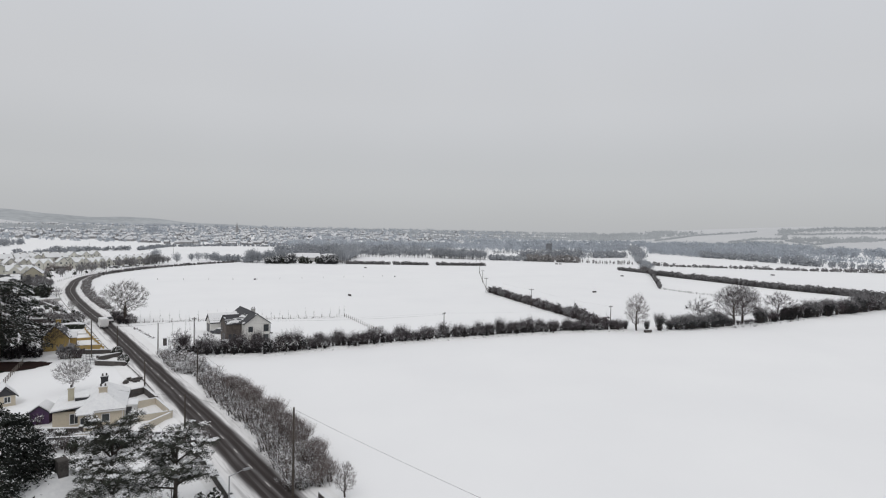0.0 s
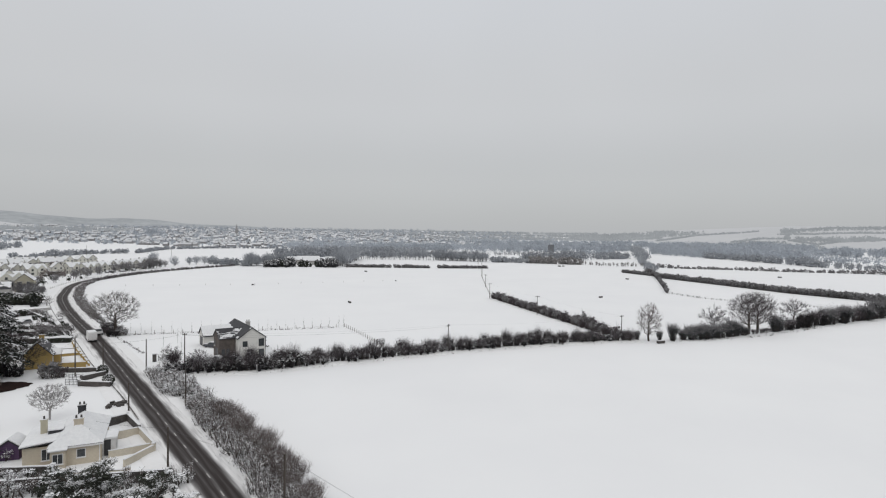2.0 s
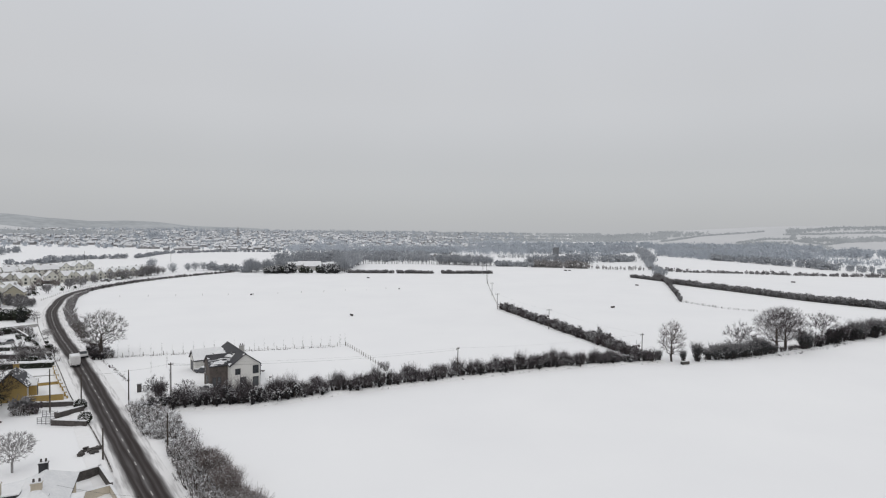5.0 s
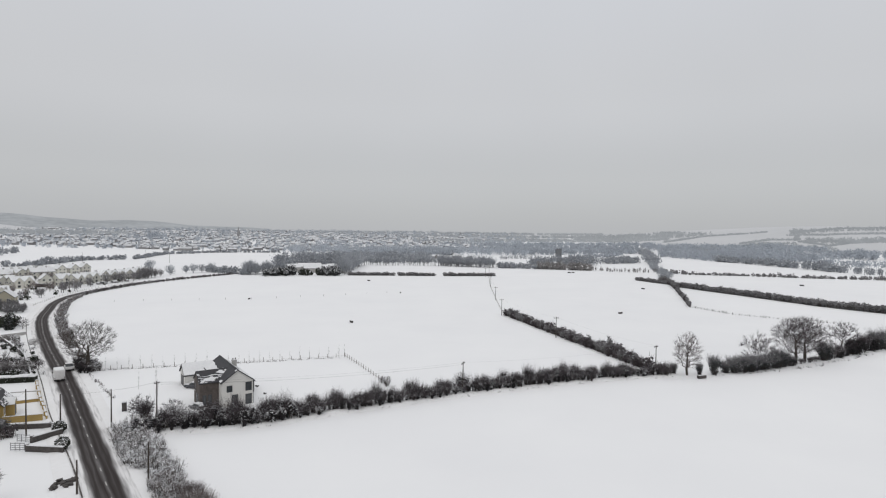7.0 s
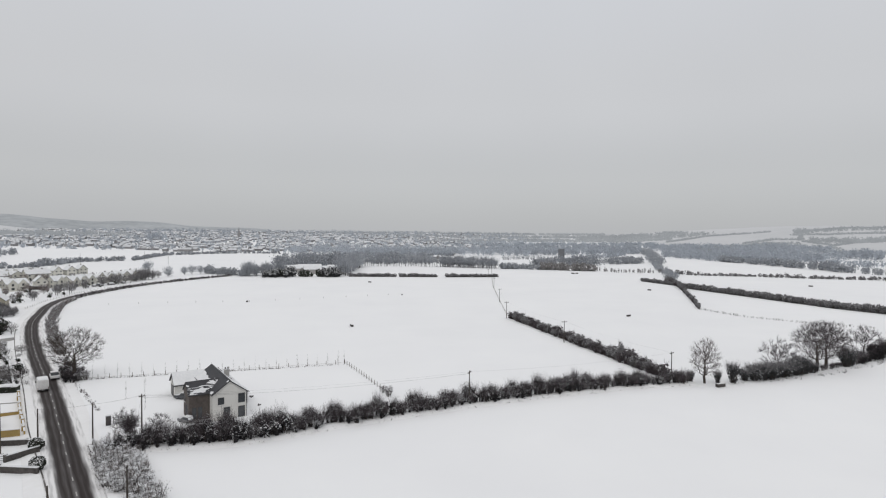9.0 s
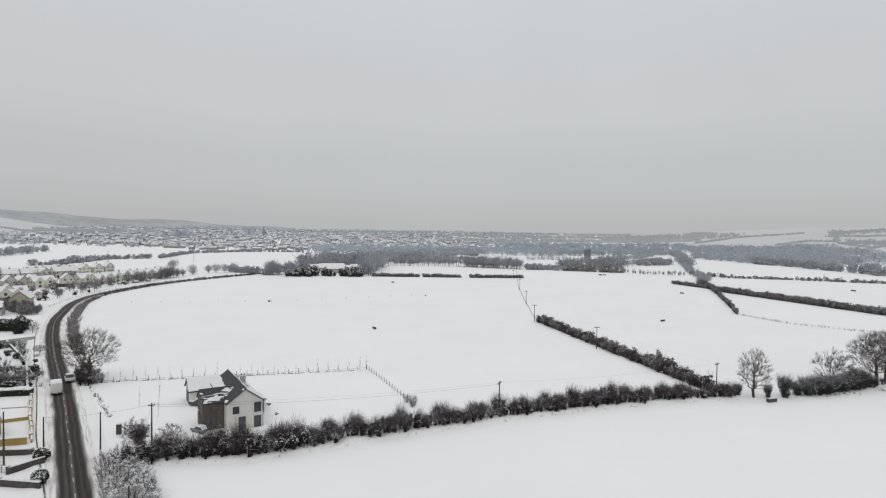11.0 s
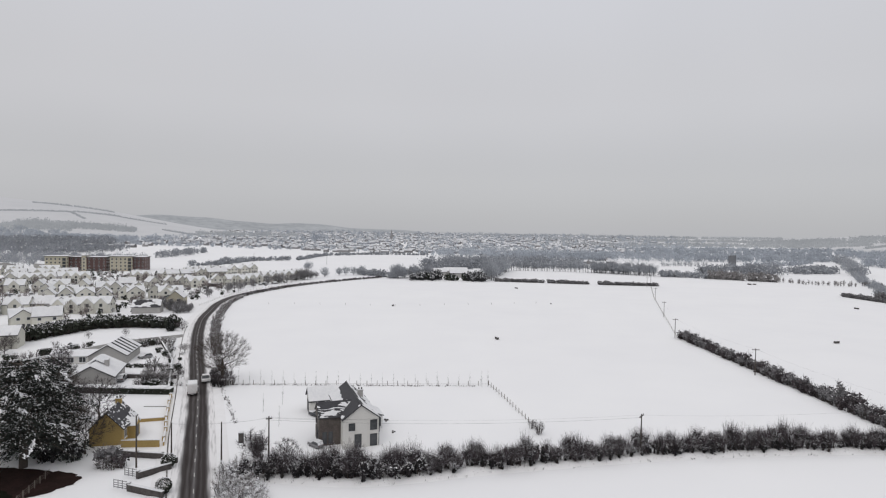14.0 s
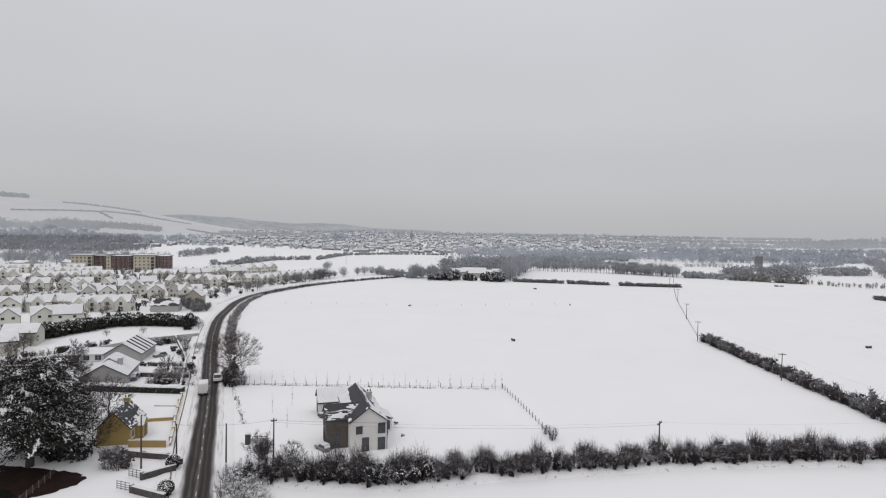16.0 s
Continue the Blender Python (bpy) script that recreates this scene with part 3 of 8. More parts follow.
def thicket_mesh(name, seed, high, wide, mats, stems=9, fans=46, clumps=9, leaves=34, snow=90, leaf=(0.24, 0.11), fleck=(0.20, 0.10), low=0.12, head=0, thin=1.0):
    """A straggling hedge bush: leaning stems that fan into fine shoots, dark ivy clumps low down and clots of snow. mats: stem, ivy, shoots, snow."""
    rnd = random.Random(seed)
    g = Geo()
    knots = []
    for k in range(stems):
        a, r = rnd.uniform(0, 6.28), wide * 0.30 * math.sqrt(rnd.random())
        foot = Vector((r * math.cos(a), r * math.sin(a), -0.1))
        lean = rnd.uniform(0.15, 0.85)
        tip = foot + Vector((math.cos(a) * lean * wide * 0.36 + rnd.gauss(0, 0.12), math.sin(a) * lean * wide * 0.36 + rnd.gauss(0, 0.12), high * rnd.uniform(0.45, 0.82)))
        mid = foot.lerp(tip, 0.5) + Vector((rnd.gauss(0, 0.1), rnd.gauss(0, 0.1), 0))
        g.tube(foot, mid, 0.075, 0.05, 4, 0).tube(mid, tip, 0.05, 0.015, 3, 0)
        for _ in range(fans):
            u = rnd.random() ** 0.7
            b = foot.lerp(mid, u * 2) if u < 0.5 else mid.lerp(tip, u * 2 - 1)
            d = Vector((math.cos(a) * 0.35 + rnd.gauss(0, 0.55), math.sin(a) * 0.35 + rnd.gauss(0, 0.55), rnd.uniform(0.3, 1.3))).normalized()
            end = b + d * high * rnd.uniform(0.10, 0.28) * (1 if thin > 0.9 else 0.65)
            g.strip(b, end, rnd.uniform(0.014, 0.034) * (1 if thin > 0.97 else 0.8), rnd, 2)
            if u > 0.3:
                d2 = (d + Vector((rnd.gauss(0, 0.4), rnd.gauss(0, 0.4), 0.3))).normalized()
                g.strip(b.lerp(end, 0.5), b.lerp(end, 0.5) + d2 * high * rnd.uniform(0.08, 0.18), 0.025 * thin, rnd, 2)
            if rnd.random() < 0.3:
                knots.append((end, 0.16))
        if head and k < 3:
            ivied = leaf[1] > 0.1
            g.tube(foot, foot.lerp(tip, 0.62), 0.20 if ivied else 0.08, 0.13 if ivied else 0.05, 6, 1 if ivied else 0)
            for _ in range(24):
                v = Vector((rnd.gauss(0, 0.17), rnd.gauss(0, 0.17), 0))
                g.shard(foot.lerp(tip, rnd.uniform(0.04, 0.62)) + v, leaf[0], leaf[1], rnd, 1)
        if head:
            c, q = foot.lerp(tip, 0.82), high * rnd.uniform(0.12, 0.19)
            for _ in range(head):
                v = Vector((rnd.gauss(0, 1), rnd.gauss(0, 1), rnd.gauss(0, 1))).normalized()
                g.shard(c + v * q * rnd.uniform(0.3, 1.0), leaf[0] * rnd.uniform(0.6, 1.5), leaf[1] * rnd.uniform(0.7, 1.7), rnd, 1)
                if rnd.random() < 0.45:
                    g.strip(c + v * q * 0.8, c + v * q * rnd.uniform(1.2, 1.8) + Vector((0, 0, 0.12)), 0.03, rnd, 2)
            if rnd.random() < snow / 200:
                for _ in range(34):
                    v = Vector((rnd.gauss(0, 1), rnd.gauss(0, 1), abs(rnd.gauss(0, 1)))).normalized()
                    g.shard(c + v * q * rnd.uniform(0.95, 1.1), fleck[0] * rnd.uniform(0.6, 1.8), fleck[1] * rnd.uniform(0.6, 1.8), rnd, 3, flat=0.5)
        for _ in range(clumps):
            u = rnd.uniform(low, 0.78)
            c = foot.lerp(tip, u) + Vector((rnd.gauss(0, 0.28), rnd.gauss(0, 0.28), 0))
            q = rnd.uniform(0.16, 0.36)
            for _ in range(leaves // 3):
                v = Vector((rnd.gauss(0, 1), rnd.gauss(0, 1), rnd.gauss(0, 1) * 1.5)) * q * 0.6
                g.shard(c + v, leaf[0] * rnd.uniform(0.6, 1.5), leaf[1] * rnd.uniform(0.6, 1.5), rnd, 1)
            if u > 0.3:
                knots.append((c + Vector((0, 0, q * 0.7)), q))
    for p, q in rnd.sample(knots, max(1, len(knots) // (7 if head else 3))):
        for _ in range(max(2, int(snow * 3 / len(knots)))):
            v = Vector((rnd.gauss(0, 1), rnd.gauss(0, 1), rnd.gauss(0, 0.5))) * q
            g.shard(p + v, fleck[0] * rnd.uniform(0.5, 1.6), fleck[1] * rnd.uniform(0.5, 1.6), rnd, 3, flat=0.55)
    return g.mesh(name, mats)


def hedge(name, line, meshes, step, rows, label, scale=1.0, vary=0.22, spread=0.9, z=0.0, seed=1, squash=1.0, category="hedge", gaps=0.0):
    rnd = random.Random(seed)
    x0, y0 = line[0]
    e = thing(name, pose(x0, y0, z), label, category)
    for k in range(rows):
        side = (k - (rows - 1) / 2) * spread * 2
        for x, y, a in along(offset(line, side), step):
            if rnd.random() < gaps:
                continue
            s = scale * rnd.uniform(1 - vary, 1 + vary)
            m = Matrix.LocRotScale((x - x0 + rnd.gauss(0, 0.25), y - y0 + rnd.gauss(0, 0.25), -0.05), Euler((rnd.gauss(0, 0.05), rnd.gauss(0, 0.05), rnd.uniform(0, 6.28))), (s * rnd.uniform(0.9, 1.15), s * rnd.uniform(0.9, 1.15), s * squash * rnd.uniform(0.88, 1.12)))
            shared("shrub", rnd.choice(meshes), e, m)
    return e


def column_mesh(name, seed, high, wide, mats, columns=3, ivy=170, shoots=110, clots=3, fleck=26, rime=150):
    """Overgrown hedge trees: upright ivy-clad stems with tangled heads, clots of snow on them and a haze of fine upright shoots. mats: stem, ivy, shoots, snow."""
    rnd = random.Random(seed)
    g = Geo()
    for k in range(columns):
        a, r = rnd.uniform(0, 6.28), wide * 0.46 * math.sqrt(rnd.random())
        foot = Vector((r * math.cos(a), r * math.sin(a), -0.1))
        zt = high * rnd.uniform(0.44, 0.66)
        head = foot + Vector((rnd.gauss(0, 0.16), rnd.gauss(0, 0.16), zt))
        g.tube(foot, head, 0.13, 0.08, 6, 0)
        fat = rnd.uniform(0.4, 0.68)
        for _ in range(ivy):
            u = rnd.random() ** 0.62
            q = (0.16 + fat * u ** 1.6) * math.sqrt(rnd.random())
            b = rnd.uniform(0, 6.28)
            g.shard(foot.lerp(head, u * 1.06) + Vector((q * math.cos(b), q * math.sin(b), rnd.gauss(0, 0.1))), rnd.uniform(0.14, 0.4), rnd.uniform(0.09, 0.21), rnd, 1)
        for _ in range(rnd.randint(0, clots)):
            b, q = rnd.uniform(0, 6.28), fat * rnd.uniform(0.1, 0.95)
            c = head + Vector((q * math.cos(b), q * math.sin(b), rnd.uniform(-0.55, 0.25)))
            for _ in range(fleck):
                g.shard(c + Vector((rnd.gauss(0, 0.27), rnd.gauss(0, 0.27), rnd.gauss(0, 0.16))), rnd.uniform(0.06, 0.24), rnd.uniform(0.03, 0.11), rnd, 3, flat=0.5)
        for _ in range(shoots):
            b, q = rnd.uniform(0, 6.28), fat * 1.7 * math.sqrt(rnd.random())
            p = head + Vector((q * math.cos(b), q * math.sin(b), -rnd.uniform(0.0, 0.42) * zt))
            e = p + Vector((rnd.gauss(0, 0.26) + 0.4 * q * math.cos(b), rnd.gauss(0, 0.26) + 0.4 * q * math.sin(b), high * rnd.uniform(0.14, 0.42)))
            g.strip(p, e, rnd.uniform(0.018, 0.034), rnd, 2)
            if rnd.random() < 0.7:
                m = p.lerp(e, rnd.uniform(0.3, 0.8))
                g.strip(m, m + Vector((rnd.gauss(0, 0.22), rnd.gauss(0, 0.22), rnd.uniform(0.15, 0.6))), 0.02, rnd, 2)
    for _ in range(rime):
        b, q = rnd.uniform(0, 6.28), wide * 0.55 * math.sqrt(rnd.random())
        z = high * (0.25 + 0.55 * rnd.random())
        g.shard((q * math.cos(b), q * math.sin(b), z), rnd.uniform(0.05, 0.16), rnd.uniform(0.03, 0.08), rnd, 3, flat=0.4)
    for _ in range(shoots // 4):
        b, q = rnd.uniform(0, 6.28), wide * 0.5 * math.sqrt(rnd.random())
        p = Vector((q * math.cos(b), q * math.sin(b), 0))
        g.strip(p, p + Vector((rnd.gauss(0, 0.3), rnd.gauss(0, 0.3), high * rnd.uniform(0.25, 0.7))), rnd.uniform(0.02, 0.04), rnd, 2)
    return g.mesh(name, mats)


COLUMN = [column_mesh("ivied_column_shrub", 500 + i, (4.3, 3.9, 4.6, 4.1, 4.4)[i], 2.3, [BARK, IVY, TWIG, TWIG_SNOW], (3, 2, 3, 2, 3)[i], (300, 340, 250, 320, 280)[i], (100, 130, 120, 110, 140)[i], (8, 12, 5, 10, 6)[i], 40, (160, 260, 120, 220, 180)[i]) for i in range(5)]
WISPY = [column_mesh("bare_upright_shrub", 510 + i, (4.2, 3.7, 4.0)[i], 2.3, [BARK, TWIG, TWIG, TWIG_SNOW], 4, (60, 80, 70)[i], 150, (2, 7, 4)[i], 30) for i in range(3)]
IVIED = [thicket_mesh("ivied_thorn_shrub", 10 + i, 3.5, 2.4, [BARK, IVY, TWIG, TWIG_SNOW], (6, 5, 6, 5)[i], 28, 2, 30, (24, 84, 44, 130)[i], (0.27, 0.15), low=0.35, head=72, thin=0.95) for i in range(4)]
BARE = [thicket_mesh("bare_thorn_shrub", 15 + i, 3.7, 2.5, [BARK, TWIG, TWIG, TWIG_SNOW], 7, 60, 2, 21, (20, 90, 50)[i], (0.22, 0.05), low=0.35, head=36, thin=0.92) for i in range(3)]
THORN = IVIED + BARE + [IVIED[0], IVIED[2]]
THORN_FAR = [shrub_mesh("thorn_shrub", 20 + i, 3.0, 3.2, [BARK, HEDGE_GREY if i % 2 else TWIG, HEDGE_GREY, TWIG_SNOW], 140, 24, 6, 0.6, 0.34, 0.2, 6, 0.06) for i in range(4)]
BROWN_FAR = [shrub_mesh("brown_shrub", 25 + i, 2.8, 3.1, [BARK, TWIG if i % 2 else HEDGE_GREY, TWIG, TWIG_SNOW], 96, 20, 12, 0.64, 0.32, 0.2, 5, 0.06) for i in range(4)]
BRUSH = [thicket_mesh("bramble_shrub", 30 + i, 2.6, 2.7, [BARK, HEDGE_GREY, BRAMBLE, TWIG_SNOW], 10, 30, 4, 18, (340, 240, 560, 420, 680)[i], (0.18, 0.06), (0.12, 0.06), 0.2, thin=0.6) for i in range(5)]
SNOWY = [thicket_mesh("snowy_shrub", 50 + i, 2.1, 2.7, [BARK, BRAMBLE, FROST, TWIG_SNOW], 8, 22, 3, 18, (640, 500, 720, 460)[i], (0.22, 0.06), (0.17, 0.08), 0.15) for i in range(4)]
CLIP = [shrub_mesh("clipped_shrub", 70 + i, 2.6, 3.6, [BARK, HEDGE_GREY, HEDGE_GREY, TWIG_SNOW], 190, 10, 8, 0.6, 0.32, 0, 8) for i in range(4)]
SPARSE = [shrub_mesh("thin_shrub", 90 + i, 2.0, 2.8, [FROST, FROST, FROST, TWIG_SNOW], 12, 46, 10, 0.3, 0.08, 0, 5, 0.05) for i in range(4)]
EVERG = [shrub_mesh("evergreen_shrub", 110 + i, 2.0, 2.4, [BARK, LEYL, TWIG, TWIG_SNOW], 240, 4, 60, 0.44, 0.27) for i in range(3)]

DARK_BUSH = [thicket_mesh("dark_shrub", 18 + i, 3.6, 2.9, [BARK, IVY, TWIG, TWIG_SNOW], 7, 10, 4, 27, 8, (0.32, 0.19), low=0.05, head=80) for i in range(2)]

hedge("field_hedge", [(-36.8, 133.0), (-30, 133.3), (-22.5, 134.4), (-15.5, 137.1)], COLUMN + IVIED[1:4], 1.5, 2, "black ivied hedge stems with clots of snow", 1.1, 0.24, 0.6, gaps=0.06, seed=33)
hedge("field_hedge", [(-15.0, 137.3), (-7.0, 141.0), (5.5, 145.8), (20.5, 151.4), (38, 156.5), (57, 161.1), (72.5, 162.8)], COLUMN + COLUMN + WISPY[:2] + IVIED[1:3], 1.4, 2, "overgrown field hedge of ivied stems and snow-dusted bare twigs", 0.92, 0.26, 0.6, gaps=0.12, seed=3)
ribbon("hedge_bank", smooth_line([(-41, 132.0), (-30, 132.1), (-22.5, 133.2), (-14.5, 136.3), (-7.0, 139.8), (5.5, 144.6), (20.5, 150.2), (38, 155.3), (57, 159.9), (74.5, 161.6)]), [-2.6, -1.4, -0.2, 0.9, 1.7], [-0.02, 0.30, 0.42, 0.26, -0.02], VERGE, "snowy bank under the overgrown hedge", "bank")
IVY_BUSH = [shrub_mesh("ivy_shrub", 520 + i, 4.0, 4.4, [BARK, IVY_FAR, HEDGE_GREY, TWIG_SNOW], 1500, 520, (20, 50, 34)[i], 0.30, 0.17, 0.2, 10, 0.035) for i in range(3)]
hedge("field_hedge", [(89, 163.6), (95, 164.6), (104, 167.2), (112, 169.6)], IVY_BUSH, 2.3, 1, "rounded ivy bushes in the overgrown field hedge", 1.0, 0.18, seed=4, squash=1.0)
hedge("field_hedge", [(111, 169.4), (119, 172.6), (126, 175.6)], WISPY, 1.9, 1, "thin undergrowth below bare trees in the field hedge", 0.45, 0.25, seed=54)
hedge("field_hedge", [(55.6, 264.0), (59.0, 241.0), (62.2, 221.0), (65.4, 200.0), (67.6, 185.0), (70.6, 168.5)], THORN_FAR + BROWN_FAR[:2], 1.3, 2, "dark bushy hedge running between two snowy fields", 0.98, 0.2, 0.85, seed=5)
hedge("field_hedge", [(69.0, 190.0), (70.0, 183.0)], THORN_FAR, 1.8, 1, "taller rounded bushes in the hedge between fields", 1.2, 0.15, seed=55)
hedge("field_hedge", [(126, 175.0), (130, 176.6), (139, 181.4), (150, 186.5), (166, 192.6), (184, 199.6), (204, 209)], IVY_BUSH + WISPY + DARK_BUSH, 2.6, 1, "tall dark ivied bushes in the field hedge", 1.3, 0.36, seed=45)
hedge("field_hedge", [(200, 207), (240, 226), (300, 262)], THORN_FAR, 2.2, 2, "overgrown dark field hedge beside the snowy field", 1.7, 0.25, seed=44)
TALL_BRAMBLE = [column_mesh("tall_bramble_shrub", 540 + i, 3.3, 2.2, [BARK, BRAMBLE, (BRAMBLE, TWIG_FINE)[i % 2], TWIG_SNOW], 4, 30, 150, (6, 9, 7)[i], 26, 320) for i in range(3)]
hedge("roadside_hedge", [(-6.4, 67.2), (-9.1, 74.4), (-13.0, 83.4), (-19.7, 95.0), (-26.4, 106.6), (-28.6, 110.4)], [BRUSH[0], BRUSH[2], BRUSH[4], BRUSH[3], BRUSH[1]], 1.15, 3, "brown bramble hedge beside the road, dusted with snow", 0.92, 0.24, 0.58, seed=6)
hedge("roadside_hedge", [(-4.6, 68.4), (-7.2, 75.0), (-11.1, 84.2), (-17.8, 95.8), (-23.6, 105.6)], TALL_BRAMBLE, 1.1, 1, "tall brown bramble shoots on the field side of the hedge", 0.95, 0.22, 0.5, seed=61, gaps=0.1)
hedge("roadside_hedge", [(-27.6, 110.4), (-30.8, 115.4), (-34.2, 120.4)], [SNOWY[0], SNOWY[2], BRUSH[4]], 1.0, 2, "snow-laden brambles joining two lengths of hedge", 0.95, 0.2, 0.8, seed=62)
hedge("roadside_hedge", [(-32.9, 117.6), (-36.6, 122.4), (-39.8, 128.0), (-42.8, 133.4)], SNOWY + BRUSH[2:4], 0.8, 3, "low snow-laden bramble bank beside the road", 0.95, 0.25, 0.8, seed=7)
hedge("roadside_hedge", [(-41.6, 130.6), (-38.6, 131.6), (-36.0, 132.4)], BRUSH[1:3] + IVIED[1:3], 1.0, 2, "brambles and ivied stems at the end of the hedge", 0.85, 0.25, 0.6, seed=71)
BEND = [thicket_mesh("bank_shrub", 530 + i, 2.5, 3.0, [BARK, TWIG, (HEDGE_GREY, BRAMBLE)[i % 2], TWIG_SNOW], 8, 20, 3, 18, (70, 110, 45, 90)[i], (0.24, 0.085), (0.2, 0.1), 0.2, thin=0.95) for i in range(4)]
hedge("roadside_hedge", [p for p in offset(ROAD_FINE, 5.6) if 174 < p[1] < 200], BEND, 1.5, 1, "low grey brown hedge bank below a spreading tree", 0.6, 0.25, 0.7, seed=8)
hedge("roadside_hedge", [p for p in offset(ROAD_FINE, 5.6) if 200 < p[1] < 262], BEND, 1.5, 2, "grey brown roadside hedge bank dusted with snow", 0.78, 0.25, 0.7, seed=88)
hedge("roadside_hedge", [p for p in offset(ROAD_FINE, 5.4) if 262 < p[1] < 340], BEND, 1.9, 2, "grey brown roadside hedge round the bend", 0.8, 0.2, 0.65, seed=58)
hedge("roadside_hedge", [p for p in offset(ROAD_FINE, 5.0) if 340 < p[1] < 486], BROWN_FAR, 2.0, 2, "dark brown roadside hedge following the bend", 0.62, 0.2, 0.7, seed=59)
for pts in ([(-22, 482), (13, 481)], [(17.5, 480), (46, 479)], [(54, 478), (95, 480)], [(199, 440), (207, 404)], [(203, 389), (216, 325), (223, 288), (238, 252), (262, 226)]):
    hedge("clipped_hedge", pts, CLIP, 1.4, 1, "clipped dark hedge in the snow-covered fields", 1.2 if pts[0][1] > 395 else 1.55, 0.08, seed=int(pts[0][1]))
hedge("field_hedge", [(226, 452), (217, 436), (205, 398), (193, 372)], THORN_FAR, 1.6, 2, "tall dark hedge between snowy fields", 1.1, 0.28, 0.8, seed=12)
hedge("field_hedge", [(193, 372), (187, 361), (168, 320), (152, 287)], THORN_FAR, 1.6, 1, "tapering dark hedge between snowy fields", 0.75, 0.3, seed=52)
hedge("thin_hedge", [(152, 287), (158, 262), (172, 246), (190, 232)], SPARSE, 1.2, 1, "thin line of twiggy bushes along a fence", 0.42, 0.4, seed=13)


def box_hedge_mesh(name, seed, long, wide, high, mats, leaves=620):
    """A length of clipped hedge: dense small sprays filling a soft-edged box. mats: foliage, snow."""
    rnd = random.Random(seed)
    g = Geo().box(-long / 2, -wide / 2 + 0.1, 0, long / 2, wide / 2 - 0.1, high - 0.1, 0)
    for _ in range(leaves):
        x, y, z = rnd.uniform(-long / 2, long / 2), rnd.uniform(-wide / 2, wide / 2), high * rnd.random() ** 0.8
        k = rnd.random()
        if k < 0.7:
            y = (wide / 2 - 0.04) * rnd.choice((-1, 1)) * (1 - 0.1 * (z / high) ** 4) + rnd.gauss(0, 0.04)
        else:
            z = high + rnd.gauss(-0.03, 0.04)
        g.shard((x, y, z), rnd.uniform(0.12, 0.3), rnd.uniform(0.06, 0.15), rnd, 1 if rnd.random() < 0.03 else 0)
    return g.mesh(name, mats)


BOX = [box_hedge_mesh("clipped_length", 560 + i, 1.3, 2.2, 1.3, [LEYL, TWIG_SNOW]) for i in range(3)]
box_hedge = thing("evergreen_hedge", pose(-101.5, 164.4, 0), "clipped dark evergreen hedge capped with snow", "hedge")
for i, (x, y, a) in enumerate(along([(-101.5, 164.4), (-90.5, 165.6), (-77, 167.6)], 1.2)):
    shared("hedge_length", BOX[i % 3], box_hedge, pose(x + 101.5, y - 164.4, 0, 0, 0, math.degrees(a)))
hedge("evergreen_hedge", [(-166, 203), (-157, 209.5), (-156, 224), (-154, 235), (-142.5, 241.5), (-127, 243.5)], EVERG, 1.8, 2, "tall dark evergreen hedge with snow on top", 2.4, 0.10, 1.2, seed=16)
hedge("garden_hedge", [(-121, 207.5), (-118, 210), (-112.5, 216.5)], BEND + EVERG, 1.2, 2, "dark garden hedge dusted with snow", 1.0, 0.2, 0.6, seed=63)
hedge("garden_hedge", [(-103.5, 186.4), (-98, 187.2), (-92.5, 188.6)], EVERG + BEND[:1], 1.0, 1, "low dark garden hedge dusted with snow", 0.6, 0.2, 0.6, seed=64)
hedge("garden_hedge", [(-141, 184), (-136, 190), (-131.6, 198), (-130, 207)], BEND + EVERG, 1.7, 1, "dark shrubs along a garden wall", 0.85, 0.3, 0.6, seed=65)


